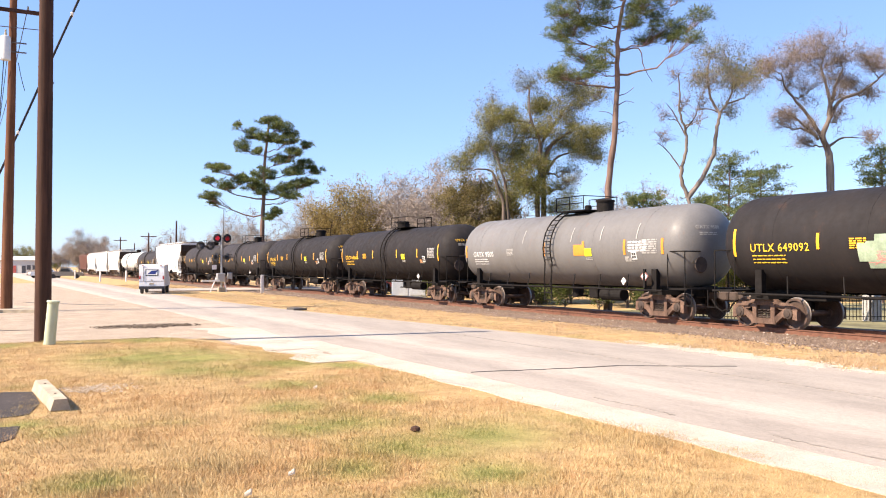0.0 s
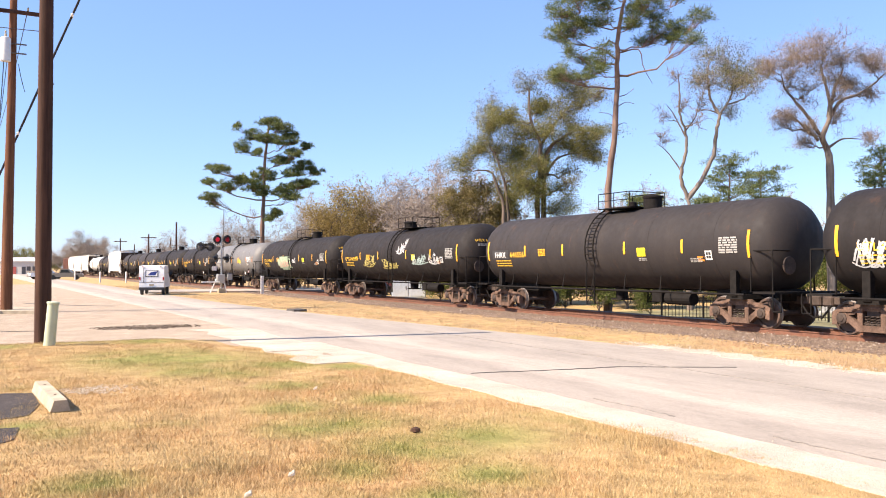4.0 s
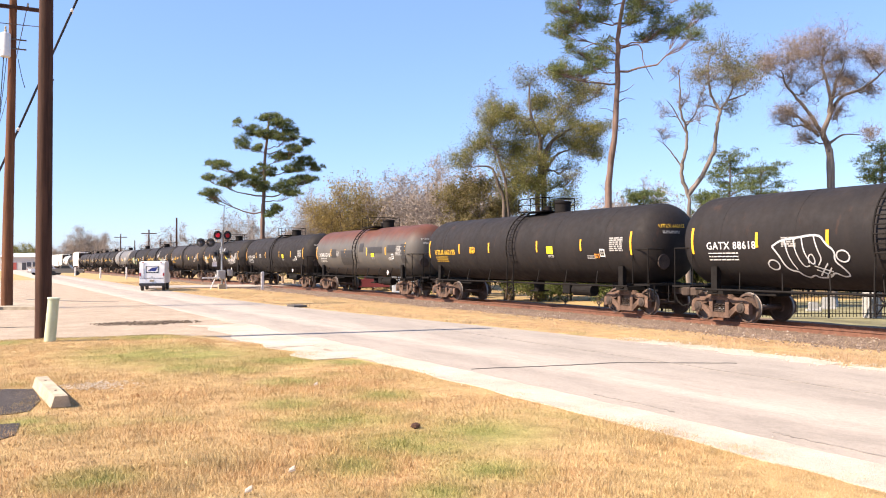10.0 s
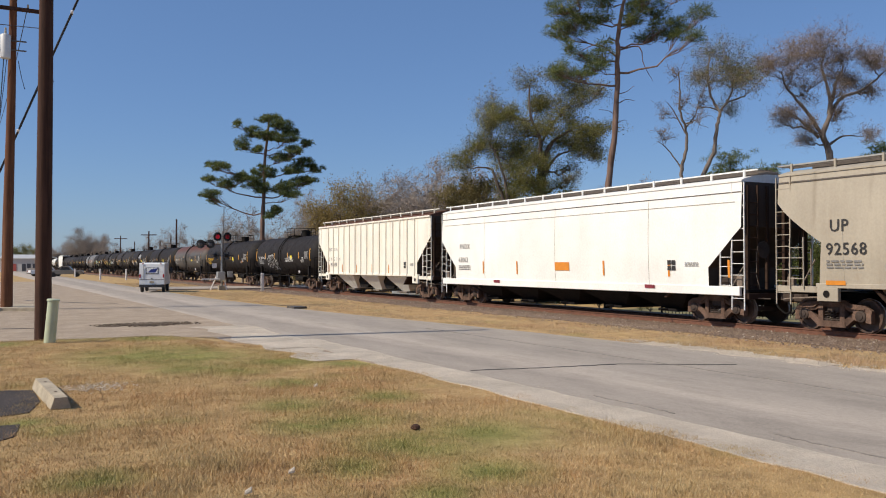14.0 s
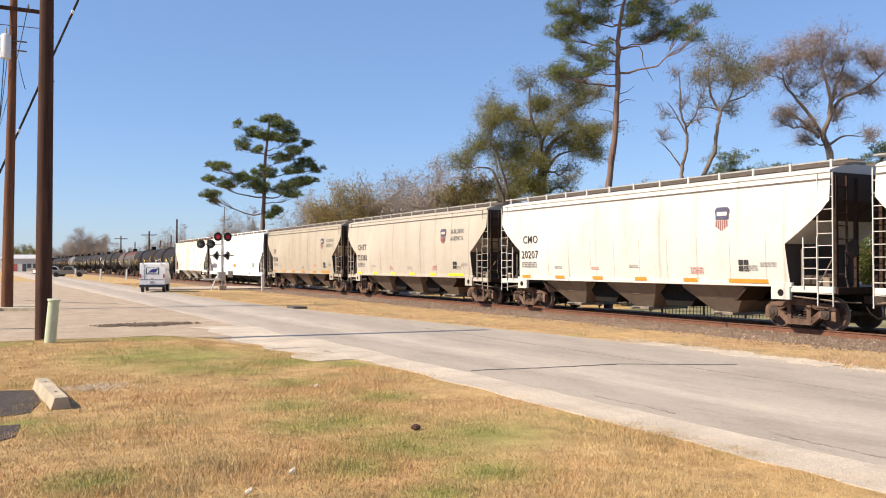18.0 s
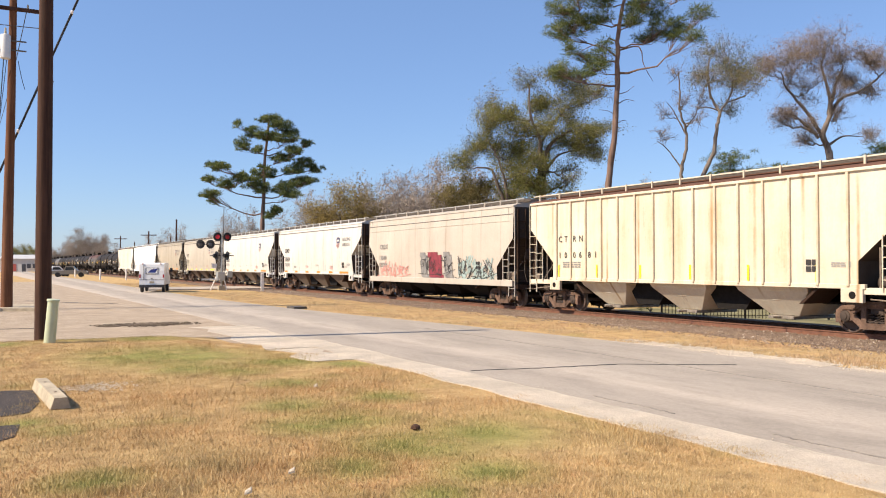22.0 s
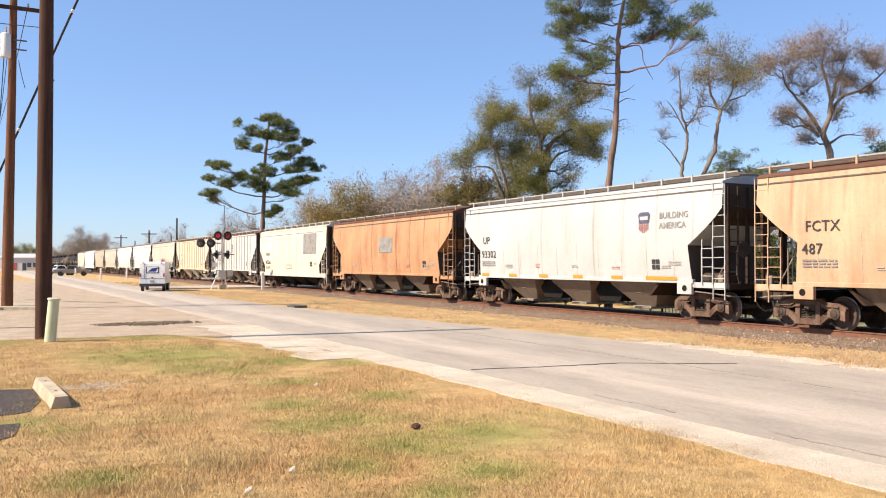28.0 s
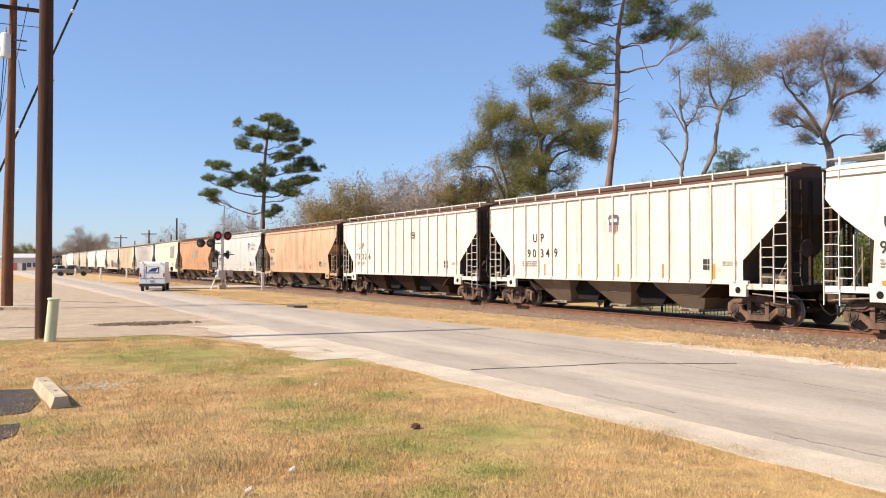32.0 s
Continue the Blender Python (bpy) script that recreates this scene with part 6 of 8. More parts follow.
    grown_tree("oak_tree", "broad olive-green oak with twisted limbs and gaps of sky", 11, spot(940, 58, -VIEW_TURN),
               [(0.32, [(0.9, -0.3), (0.9, 4), (0.9, 7.6), (1.1, 10.4), (2.2, 11.5), (3.4, 12.1)]), (0.28, [(0.4, -0.3), (0.5, 4), (0.5, 7.6), (0.6, 10.4), (0.5, 11.4), (-0.1, 12.8), (-0.1, 14.7)]), (0.22, [(-1.7, -0.3), (-1.9, 4), (-1.9, 7), (-2.4, 8.2), (-2.8, 9.1), (-3.8, 9.2)]),
                (0.2, [(-1.3, -0.3), (-1.6, 6.2), (-1.7, 7.6), (-2.2, 9.6), (-2.8, 10.8)]), (0.14, [(0.9, 8.8), (1.9, 10.1), (3.7, 10.6)]), (0.12, [(0.6, 10.8), (1.9, 12.8), (3.1, 14.1)])],
               [(-4.8, 9.9, 1.2, 0.7, 8), (-3.6, 11, 1.1, 0.8, 9), (-2.8, 12.1, 1, 0.7, 9), (-1.7, 12.9, 1.1, 0.7, 13), (-0.6, 11.8, 1, 0.7, 10), (0.8, 13.5, 0.8, 0.7, 13), (-0.1, 15.3, 1.1, 0.6, 3), (-2.7, 14.1, 0.8, 0.7, 2), (1.8, 15.5, 0.7, 0.5, 9), (3.1, 14.7, 1.3, 0.5, 6), (2.2, 13.2, 1.1, 0.8, 6), (3.4, 13.7, 1, 0.6, 5), (4.7, 14.1, 0.7, 0.5, 2)]
               + [(1.1, 11.9, 1, 0.7, 9), (3, 12.5, 1, 0.7, 4), (4.1, 11.5, 1.1, 0.5, 11), (2.8, 11.1, 1.3, 0.7, 11), (3.7, 10.2, 1.1, 0.7, 6), (4.5, 9.9, 0.7, 0.5, 4), (-0.9, 10.4, 1.3, 0.8, 12), (-0.6, 9.1, 1.6, 1.1, 13), (0.2, 7.9, 1.4, 0.8, 13), (-2.2, 10.8, 0.8, 0.7, 6), (3, 9.3, 0.8, 0.5, 2), (2.4, 8.2, 1.1, 0.5, 2), (0.8, 10.1, 1, 0.7, 10), (-1.2, 7.4, 1.2, 0.8, 10), (1.6, 6.6, 1.2, 0.8, 10)],
               0.07, OAK_LEAVES, BARK, "olive green leaves", 9, 0.5, 2.1, 0.7)
    grown_tree("forked_tree", "pale forked tree with one bare stem and one thin olive crown", 26, spot(1218, 50, -VIEW_TURN),
               [(0.24, [(0.1, -0.3), (-0.05, 3), (0, 6.3), (0, 6.8)]), (0.15, [(0, 6.6), (-0.4, 7.9), (-0.1, 9.4), (-0.1, 10.5), (-0.5, 11.5), (-0.5, 12.8), (-0.7, 13.9)]), (0.06, [(-0.4, 8.3), (-1.2, 9.4), (-1.9, 9.9)]), (0.06, [(-0.1, 10.3), (-0.8, 11.7), (-1.3, 12.2)]), (0.07, [(-0.1, 10.7), (0.5, 11.5), (0.8, 12.6)]),
                (0.19, [(0, 6.6), (0.8, 7.7), (1.5, 9.2), (1.7, 10.6), (1.9, 11.6), (1.5, 12.6), (1.2, 13.9), (1.3, 14.8)]), (0.1, [(1.9, 11.6), (2.4, 12.3), (2.7, 13.3), (2.4, 14.8)]), (0.07, [(2.3, 12.2), (3.2, 12.5), (3.7, 12.8)]), (0.06, [(1.9, 11.7), (1.2, 11.9), (0.5, 11.8)])],
               [(1.9, 15.2, 1.4, 0.7, 5), (1, 14.4, 0.7, 0.7, 4), (3, 14.7, 0.9, 0.7, 6), (4, 14.4, 0.9, 0.6, 6), (1.5, 13.7, 1, 0.7, 3), (2.4, 13.4, 1, 0.7, 3), (3.3, 13.7, 0.7, 0.6, 5), (0.8, 13.1, 0.7, 0.7, 2), (2.8, 12.1, 0.5, 0.4, 5), (3.3, 12.9, 0.7, 0.5, 2),
                (-0.6, 14, 0.4, 0.4, 0), (-1.5, 11.6, 0.4, 0.4, 0), (1, 12.4, 0.5, 0.7, 1), (-1.8, 10, 0.4, 0.3, 0), (0.4, 11.2, 0.4, 0.5, 0), (-0.2, 12.3, 0.5, 0.5, 0)],
               0.07, OAK_LEAVES, PALE_BARK, "sparse olive leaves", 8, 0.42, 1.6, 0.5)
    grown_tree("pecan_tree", "tall spreading bare tree with reddish-brown twigs and clinging leaves", 31, spot(1470, 54, -VIEW_TURN),
               [(0.36, [(0.1, -0.3), (0, 4), (0, 8.9), (-0.1, 10.1), (-0.5, 10.9), (0, 12.3), (-0.1, 13.6), (-0.4, 15.2)]), (0.2, [(0, 12.2), (0.3, 13.8), (0.7, 15.2)]), (0.17, [(-0.4, 10.7), (-1.6, 12.6), (-2.6, 13.8), (-3.2, 14.8)]), (0.13, [(-0.7, 10.7), (-2, 11.9), (-3.2, 12.6)]),
                (0.16, [(0, 12.1), (0.7, 13.2), (1.9, 13.7), (3.1, 14.5), (3.8, 15.2)]), (0.11, [(-0.1, 10.2), (0.9, 10.8), (2, 10.8)])],
               [(-0.4, 16.9, 1.3, 0.7, 5), (-1.6, 16.4, 1.1, 0.8, 5), (-3, 15.8, 1.1, 0.7, 5), (-4, 15.6, 0.7, 0.6, 5), (0.9, 16.2, 1.1, 0.8, 5), (2.3, 15.8, 1.1, 0.7, 5), (3.5, 15.8, 0.8, 0.5, 5), (-2.2, 14.8, 1.1, 0.8, 4), (-0.4, 15.5, 1.1, 0.8, 4), (1.3, 14.9, 1.1, 0.7, 4), (2.9, 13.9, 0.9, 0.4, 4), (-1.2, 14, 0.7, 0.9, 4)]
               + [(-3.6, 11.7, 0.5, 0.5, 5), (-2.6, 12.3, 0.7, 0.4, 5), (-1.6, 11.3, 0.5, 0.5, 5), (-1.2, 10.7, 0.5, 0.4, 5), (0.5, 12.1, 0.7, 0.7, 2), (2.1, 10.7, 0.5, 0.4, 3), (0.3, 13.6, 0.7, 0.7, 2), (-4.4, 14.9, 0.7, 0.5, 4), (1.7, 14.6, 0.4, 0.4, 7), (4.6, 15.4, 1, 0.7, 4), (4.8, 14.2, 0.8, 0.5, 3)],
               0.07, BROWN_LEAVES, PALE_BARK, "hazy reddish-brown twigs and leaves", 13, 0.5, 1.7, 0.3)
    grown_tree("oak_tree", "small oak with tan and olive leaves over the thicket", 19, spot(845, 60, -VIEW_TURN), [(0.2, [(0.1, -0.3), (0, 2), (0.2, 4.2), (0.1, 6)])],
               [(0, 8.2, 1.6, 0.9, 9), (-1.8, 7.0, 1.4, 0.9, 10), (1.6, 6.8, 1.4, 1.0, 10), (0, 5.4, 2.0, 1.2, 12)], 0.08, TAN_LEAVES, BARK, "tan and olive leaves")
    for px, depth, h, seed in ((1290, 70, 11.6, 41), (1345, 66, 10.0, 42), (1562, 58, 10.5, 43), (1250, 75, 8.5, 44), (1140, 64, 7.8, 45)):
        x, y = at_view(px, depth)
        limbs = [(h * (0.25 + 0.72 * i / 16), (i * 137) % 360, 2.6 * (1.1 - i / 18), 0.25, 4) for i in range(17)]
        pine("young bushy green pine", x, y, h, 0.14, limbs, seed, 0.6, 160)
    # the thicket behind the track: bare grey trees, brown and green bushes
    kinds = [broadleaf("bare_tree", "bare grey-brown winter tree", 9.5, 51, 7.0, 0.15, 0.17, (6, 6, 6, 5), 3, 0.07, HAZE_TWIGS, TWIGS, 0.5, crown_label="dense grey-brown twig tips"),
             broadleaf("bare_tree", "bare pale winter tree", 8.2, 52, 6.0, 0.15, 0.15, (6, 6, 6, 5), 3, 0.06, HAZE_TWIGS, TWIGS, 0.5, crown_label="pale twig tips", thin_out=0.7),
             broadleaf("brown_tree", "rounded tree with golden-brown winter leaves", 8.4, 53, 6.4, 0.12, 0.16, (7, 6, 6, 4), 24, 0.075, RUST_LEAVES, BARK, 0.7, crown_label="golden-brown leaves"),
             broadleaf("olive_tree", "dense dull green tree", 7.4, 54, 5.8, 0.1, 0.15, (7, 6, 6, 4), 24, 0.075, OAK_LEAVES, BARK, 0.7, crown_label="olive leaves"),
             broadleaf("shrub", "bright green evergreen shrub", 4.6, 55, 4.4, 0.05, 0.08, (6, 5, 5, 4), 20, 0.085, GREEN_LEAVES, BARK, 0.45, crown_label="green leaves"),
             broadleaf("bare_tree", "hazy grey-brown winter tree with dense twigs", 9.5, 57, 10.0, 0.12, 0.2, (8, 7, 6, 5), 13, 0.09, HAZE_TWIGS, TWIGS, 0.7, crown_label="dense grey-brown twig tips")]
    plan = [(0, 430, 105, 1.0), (1, 455, 112, 1.0), (0, 405, 120, 1.0), (1, 500, 96, .9), (2, 612, 84, 1.35), (3, 640, 92, 1.45), (0, 560, 95, 1.15), (1, 585, 100, 1.3), (0, 690, 92, 1.35), (1, 665, 85, 1.3), (1, 720, 84, 1.35), (0, 520, 98, 1.0), (1, 545, 90, 1.0), (0, 650, 100, 1.3), (1, 700, 95, 1.45), (0, 735, 80, 1.15), (1, 760, 92, 1.5),
            (0, 745, 88, 1.4), (1, 775, 80, 1.4), (0, 805, 84, 1.4), (1, 835, 76, 1.3), (0, 860, 80, 1.35), (3, 530, 90, .75), (3, 700, 78, .6), (3, 780, 72, .62), (2, 760, 90, .95), (3, 820, 70, .75), (3, 850, 66, .8),
            (4, 900, 56, 1.0), (4, 860, 52, .8), (4, 820, 57, .8), (4, 780, 62, .8), (4, 740, 67, .8), (4, 700, 72, .8), (4, 660, 78, .8), (4, 1000, 45, .6), (4, 950, 48, .6), (4, 1060, 43, .6), (4, 620, 88, .8), (4, 1150, 42, .5), (4, 940, 58, 1.1), (4, 1010, 58, 1.0), (4, 1060, 54, 1.0), (4, 1110, 52, 1.05), (4, 1150, 54, .95), (4, 975, 60, .9), (1, 1050, 72, 1.1), (0, 1140, 72, 1.05), (1, 1180, 70, 1.0), (0, 1230, 78, .9), (0, 1090, 80, 1.0),
            (1, 1320, 74, .9), (0, 1400, 78, 1.0), (1, 1440, 72, .85), (3, 1500, 76, .9), (4, 1280, 60, .9), (4, 1550, 64, 1.1), (3, 1600, 70, 1.1), (1, 1650, 66, 1.2), (0, 1700, 60, 1.2),
            (5, 160, 260, 1.45), (5, 140, 290, 1.3), (5, 190, 250, 1.0), (5, 110, 330, 1.0), (5, 220, 230, .75), (5, 80, 360, 1.0), (5, 800, 82, 1.15), (5, 690, 90, 1.0), (2, 140, 300, 1.0), (0, 120, 330, 1.1), (3, 205, 240, .8), (3, 225, 220, .7), (0, 270, 170, .9), (1, 290, 150, .95), (0, 310, 140, .95), (1, 335, 135, .8),
            (3, 40, 380, 1.6), (3, 60, 400, 1.5), (3, 20, 360, 1.4), (0, -20, 300, 1.1), (3, 80, 420, 1.1), (3, 100, 440, 1.2), (3, 180, 320, 1.0), (1, 360, 130, .9), (0, 385, 125, .9)]
    plan += [(4, 1180 + 48 * i, 62 + 5 * (i % 3), 0.95 + 0.12 * (i % 2)) for i in range(12)] + [(3, 1205 + 75 * i, 70 + 3 * (i % 2), 0.7) for i in range(7)]
    plan += [(5, 440, 104, 0.72), (5, 540, 100, 0.8), (5, 500, 110, 0.7), (5, 600, 98, 0.95), (5, 745, 92, 1.05), (5, 850, 84, 1.0), (5, 1120, 84, 0.95), (5, 1190, 88, 0.8)]
    rng = random.Random(77)
    used = set()
    for k, px, depth, scale in plan:
        m = spot(px, depth, rng.uniform(0, 360))
        if k not in used:
            used.add(k)
            kinds[k].matrix_basis = m @ Matrix.Scale(scale, 4)
        else:
            c = copy_thing(kinds[k], m)
            c.scale = (scale, scale, scale)


# ---- things by the crossing ----
def make_van():
    """A small boxy delivery van, seen from behind, waiting at the crossing."""
    van = thing("mail_van", "white boxy delivery van waiting at the crossing", "van", at=pose(10.45, 63.4, 0.012, 0, 0, -16))
    white = plain("van_white", (0.80, 0.80, 0.78), 0.35, var=0.05, bump=0)
    dark = plain("van_dark_trim", (0.03, 0.03, 0.035), 0.5, bump=0)
    prof = [(0.0, 0.62), (0.0, 1.55), (0.05, 2.02), (0.12, 2.10), (2.6, 2.14), (2.9, 2.05), (3.25, 1.35), (4.15, 1.15), (4.25, 0.95), (4.25, 0.55), (0.0, 0.55)]
    body = Shape().slab(prof, -0.86, 0.86)
    b = part("body", body, white, van)
    part("rear_bumper", Shape().box(-0.86, 0.86, -0.16, 0.02, 0.36, 0.56, 0.03), dark, van, "dark rear bumper")
    win = part("rear_window", Shape().box(-0.42, 0.46, -0.012, 0.03, 1.30, 1.78, 0.01), plain("van_glass", (0.02, 0.025, 0.03), 0.1, bump=0), van)
    part("emblem", Shape().add([(-0.3, -0.018, 1.42), (0.25, -0.018, 1.42), (0.42, -0.018, 1.72), (-0.02, -0.018, 1.66)], [(0, 1, 2, 3)]), plain("emblem_blue", (0.03, 0.05, 0.22), 0.4, bump=0), van, "slanted dark blue emblem")
    part("emblem", Shape().add([(-0.36, -0.016, 1.36), (0.40, -0.016, 1.36), (0.40, -0.016, 1.75), (-0.36, -0.016, 1.75)], [(0, 1, 2, 3)]), white, van)
    for s in (-1, 1):
        part("tail_lamp", Shape().box(s * 0.80 - 0.05, s * 0.80 + 0.05, -0.02, 0.03, 1.05, 1.30, 0.01), plain("tail_lamp_red", (0.35, 0.02, 0.02), 0.3, bump=0), van)
        part("marker_lamp", Shape().box(s * 0.62 - 0.06, s * 0.62 + 0.06, 0.0, 0.06, 2.03, 2.08), plain("marker_lamp_red", (0.3, 0.03, 0.02), 0.3, bump=0), van)
        part("mirror", Shape().box(s * 1.08 - 0.09, s * 1.08 + 0.09, 2.75, 2.83, 1.45, 1.75, 0.02).rod((s * 0.86, 2.8, 1.6), (s * 1.08, 2.8, 1.6), 0.015), dark, van)
        for y in (0.75, 3.35):
            w = part("wheel", Shape().lathe([(-0.1, 0.2), (-0.1, 0.32), (-0.07, 0.345), (0.07, 0.345), (0.1, 0.32), (0.1, 0.2)], 20, "x"), dark, van, at=pose(s * 0.74, y, 0.345))
            part("hub", Shape().lathe([(-0.08, 0.19), (0.08, 0.19)], 14, "x"), GRIP, w)
    part("door_seam", Shape().box(-0.84, 0.84, -0.010, 0.0, 0.90, 0.93), GRIP, b)
    part("wiper", Shape().box(-0.56, -0.53, -0.03, 0.0, 0.9, 1.95), dark, van)
    part("number_plate", Shape().box(-0.15, 0.15, -0.02, 0.0, 0.66, 0.80), CONCRETE, van, "plain pale number plate")
    part("handle", Shape().box(-0.06, 0.06, -0.03, 0.0, 0.98, 1.02), dark, van)


def make_signal():
    """The crossing signal: a mast with two pairs of red lamps, crossbuck, gate arm mechanism."""
    sig = thing("crossing_signal", "railway crossing signal mast with dark hooded red lamps", "crossing signal", at=pose(16.25, 66.7, 0))
    silver = plain("aluminium_paint", (0.42, 0.42, 0.41), 0.45, 0.5, var=0.1)
    black = plain("signal_black", (0.02, 0.02, 0.022), 0.6, bump=0)
    part("mast", Shape().rod((0, 0, 0), (0, 0, 4.6), 0.065, n=12), silver, sig)
    part("thin_mast", Shape().rod((0.15, 0.3, 0), (0.25, 0.3, 6.6), 0.03, n=8), GRIP, sig)
    part("base", Shape().box(-0.25, 0.25, -0.25, 0.25, -0.05, 0.35, 0.03), CONCRETE, sig, "concrete base")
    red = Nodes("red_lamp_lens", 0.3)
    red.b.inputs["Base Color"].default_value = (0.35, 0.01, 0.02, 1)
    lit = Nodes("lit_red_lens", 0.3)
    lit.b.inputs["Base Color"].default_value = (0.20, 0.012, 0.018, 1)
    lit.b.inputs["Emission Color"].default_value = (0.9, 0.02, 0.05, 1)
    lit.b.inputs["Emission Strength"].default_value = 0.2
    glass = plain("dark_lens", (0.10, 0.10, 0.11), 0.25, bump=0)
    turn = radians(-14)

    def lamp(x, y, z, lens, facing):
        t = pose(x, y, z, 0, 0, facing)
        back = part("lamp_backing", Shape().lathe([(-0.02, 0.34), (0.0, 0.35), (0.03, 0.34)], 24, "y"), black, sig, "round black lamp backing", at=t)
        part("lens", Shape().lathe([(-0.09, 0.05), (-0.06, 0.14), (-0.03, 0.18), (0.0, 0.18)], 18, "y"), lens, back)
        hood = Shape().tube([(0.2 * math.cos(a), -0.16, 0.2 * math.sin(a)) for a in [i * math.pi / 8 - 0.4 for i in range(10)]], 0.02, 5)
        hood.box(-0.2, 0.2, -0.3, -0.02, 0.19, 0.215)
        part("hood", hood, black, back)
        part("housing", Shape().rod((0, 0.02, 0), (0, 0.25, 0), 0.16, n=14), black, back)

    lamp(-0.35, -0.1, 4.20, lit.m, 12)
    lamp(0.42, -0.1, 4.20, red.m, 12)
    part("lamp_arm", Shape().rod((-0.5, 0, 4.2), (0.6, 0, 4.2), 0.04, n=8), GRIP, sig)
    lamp(-1.55, 0.4, 3.62, glass, -35)
    lamp(-0.82, 0.2, 3.62, glass, -35)
    part("lamp_arm", Shape().rod((-1.7, 0.35, 3.62), (0, 0.1, 3.62), 0.04, n=8), GRIP, sig)
    lamp(-0.35, 0.2, 2.72, black, 100)
    lamp(0.50, 0.2, 2.72, black, 100)
    part("lamp_arm", Shape().rod((-0.9, 0.1, 2.72), (1.0, 0.1, 2.72), 0.035, n=8), GRIP, sig)
    part("gate_mechanism", Shape().box(-0.35, 0.25, -0.25, 0.25, 0.75, 1.45, 0.03), silver, sig, "grey gate motor housing")
    gate = Shape().box(-1.6, -0.2, -0.35, -0.27, 0.80, 0.92, 0.01)
    part("counterweight_arm", gate, plain("gate_white", (0.75, 0.74, 0.72), 0.5, bump=0), sig, "white counterweight arm")
    part("support_leg", Shape().rod((-0.9, -0.2, 0.0), (-0.45, -0.2, 1.1), 0.05, n=8), PLACARD, sig)
    part("support_leg", Shape().rod((0.35, -0.2, 0.0), (0.15, -0.2, 1.0), 0.05, n=8), PLACARD, sig)
    part("sign_plate", Shape().box(-0.75, -0.4, -0.1, -0.07, 1.75, 2.1), PLACARD, sig, "small pale sign plate")
    part("junction_box", Shape().box(0.5, 0.85, -0.1, 0.2, 1.0, 1.5, 0.02), silver, sig)
    for x, y, h in ((13.1, 118.7, 1.4), (16.1, 117.1, 1.4), (12.5, 147.6, 1.3)):
        post = thing("marker_post", "slim white marker post on the verge", "marker post", "marker posts", at=pose(x, y, 0), shape=Shape().lathe([(-0.1, 0.11), (h, 0.11), (h + 0.06, 0.05)], 10, "z"), material=PLACARD)
    wp = thing("marker_post", "slim white marker post beside the crossing", "marker post", "marker posts", at=pose(18.3, 62.5, 0), shape=Shape().box(-0.12, 0.12, -0.04, 0.04, 0, 1.35, 0.02), material=PLACARD)
    # planks and asphalt of the crossing itself
    thing("crossing_deck", "asphalt and plank deck of the level crossing", "level crossing", kind="structure", shape=Shape().plate([(11.0, 68.3), (30, 68.3), (34, 75.5), (11.0, 75.5)], -0.05, 0.09), material=ASPHALT)


def pickup(label, paint, place):
    car = thing("pickup_truck", label, "pickup truck", "vehicles waiting on the road", at=place)
    glass = plain("car_glass", (0.03, 0.035, 0.04), 0.1, bump=0)
    tyre = plain("car_tyre", (0.02, 0.02, 0.02), 0.7, bump=0)
    lower = [(-2.75, 0.45), (-2.75, 1.05), (-0.6, 1.08), (0.9, 1.08), (2.55, 1.02), (2.75, 0.85), (2.75, 0.42), (-2.75, 0.42)]
    part("body", Shape().slab(lower, -0.92, 0.92), paint, car)
    part("cab", Shape().slab([(-0.85, 1.06), (-0.65, 1.72), (-0.4, 1.80), (0.55, 1.78), (1.25, 1.08)], -0.80, 0.80), paint, car)
    for s in (-1, 1):
        part("side_window", Shape().slab([(-0.68, 1.14), (-0.5, 1.62), (0.45, 1.62), (0.9, 1.14)], s * 0.803, s * 0.815), glass, car)
        for y in (-1.75, 1.75):
            w = part("wheel", Shape().lathe([(-0.13, 0.22), (-0.13, 0.36), (-0.1, 0.39), (0.1, 0.39), (0.13, 0.36), (0.13, 0.22)], 18, "x"), tyre, car, at=pose(s * 0.82, y, 0.39))
            part("rim", Shape().lathe([(-0.1, 0.21), (0.1, 0.21)], 12, "x"), GRIP, w)
        part("headlight", Shape().box(s * 0.72 - 0.14, s * 0.72 + 0.14, 2.7, 2.77, 0.75, 0.95, 0.02), PLACARD, car)
        part("tail_lamp", Shape().box(s * 0.82 - 0.08, s * 0.82 + 0.08, -2.78, -2.72, 0.72, 1.0, 0.02), SPRAY_RED, car)
    part("windscreen", Shape().add([(-0.72, 0.68, 1.70), (0.72, 0.68, 1.70), (0.76, 1.20, 1.14), (-0.76, 1.20, 1.14)], [(0, 1, 2, 3)]), glass, car)
    part("rear_glass", Shape().add([(-0.70, -0.70, 1.66), (0.70, -0.70, 1.66), (0.72, -0.84, 1.2), (-0.72, -0.84, 1.2)], [(0, 1, 2, 3)]), glass, car)
    part("bumper", Shape().box(-0.9, 0.9, -2.9, -2.74, 0.45, 0.65, 0.03).box(-0.9, 0.9, 2.74, 2.88, 0.42, 0.65, 0.03), GRIP, car)
    return car


def make_vehicles():
    silver = plain("silver_car_paint", (0.24, 0.21, 0.17), 0.35, 0.3, var=0.06, bump=0)
    white = plain("white_vehicle_paint", (0.75, 0.75, 0.74), 0.35, var=0.05, bump=0)
    return [(pickup("silver pickup truck creeping up to the crossing", silver, pose(11.6, 152, 0)), 11.4, 152.0, -100, 1.0),
            (pickup("white pickup truck waiting behind another", white, pose(9.6, 160, 0)), 9.0, 160.0, -75, 2.0)]


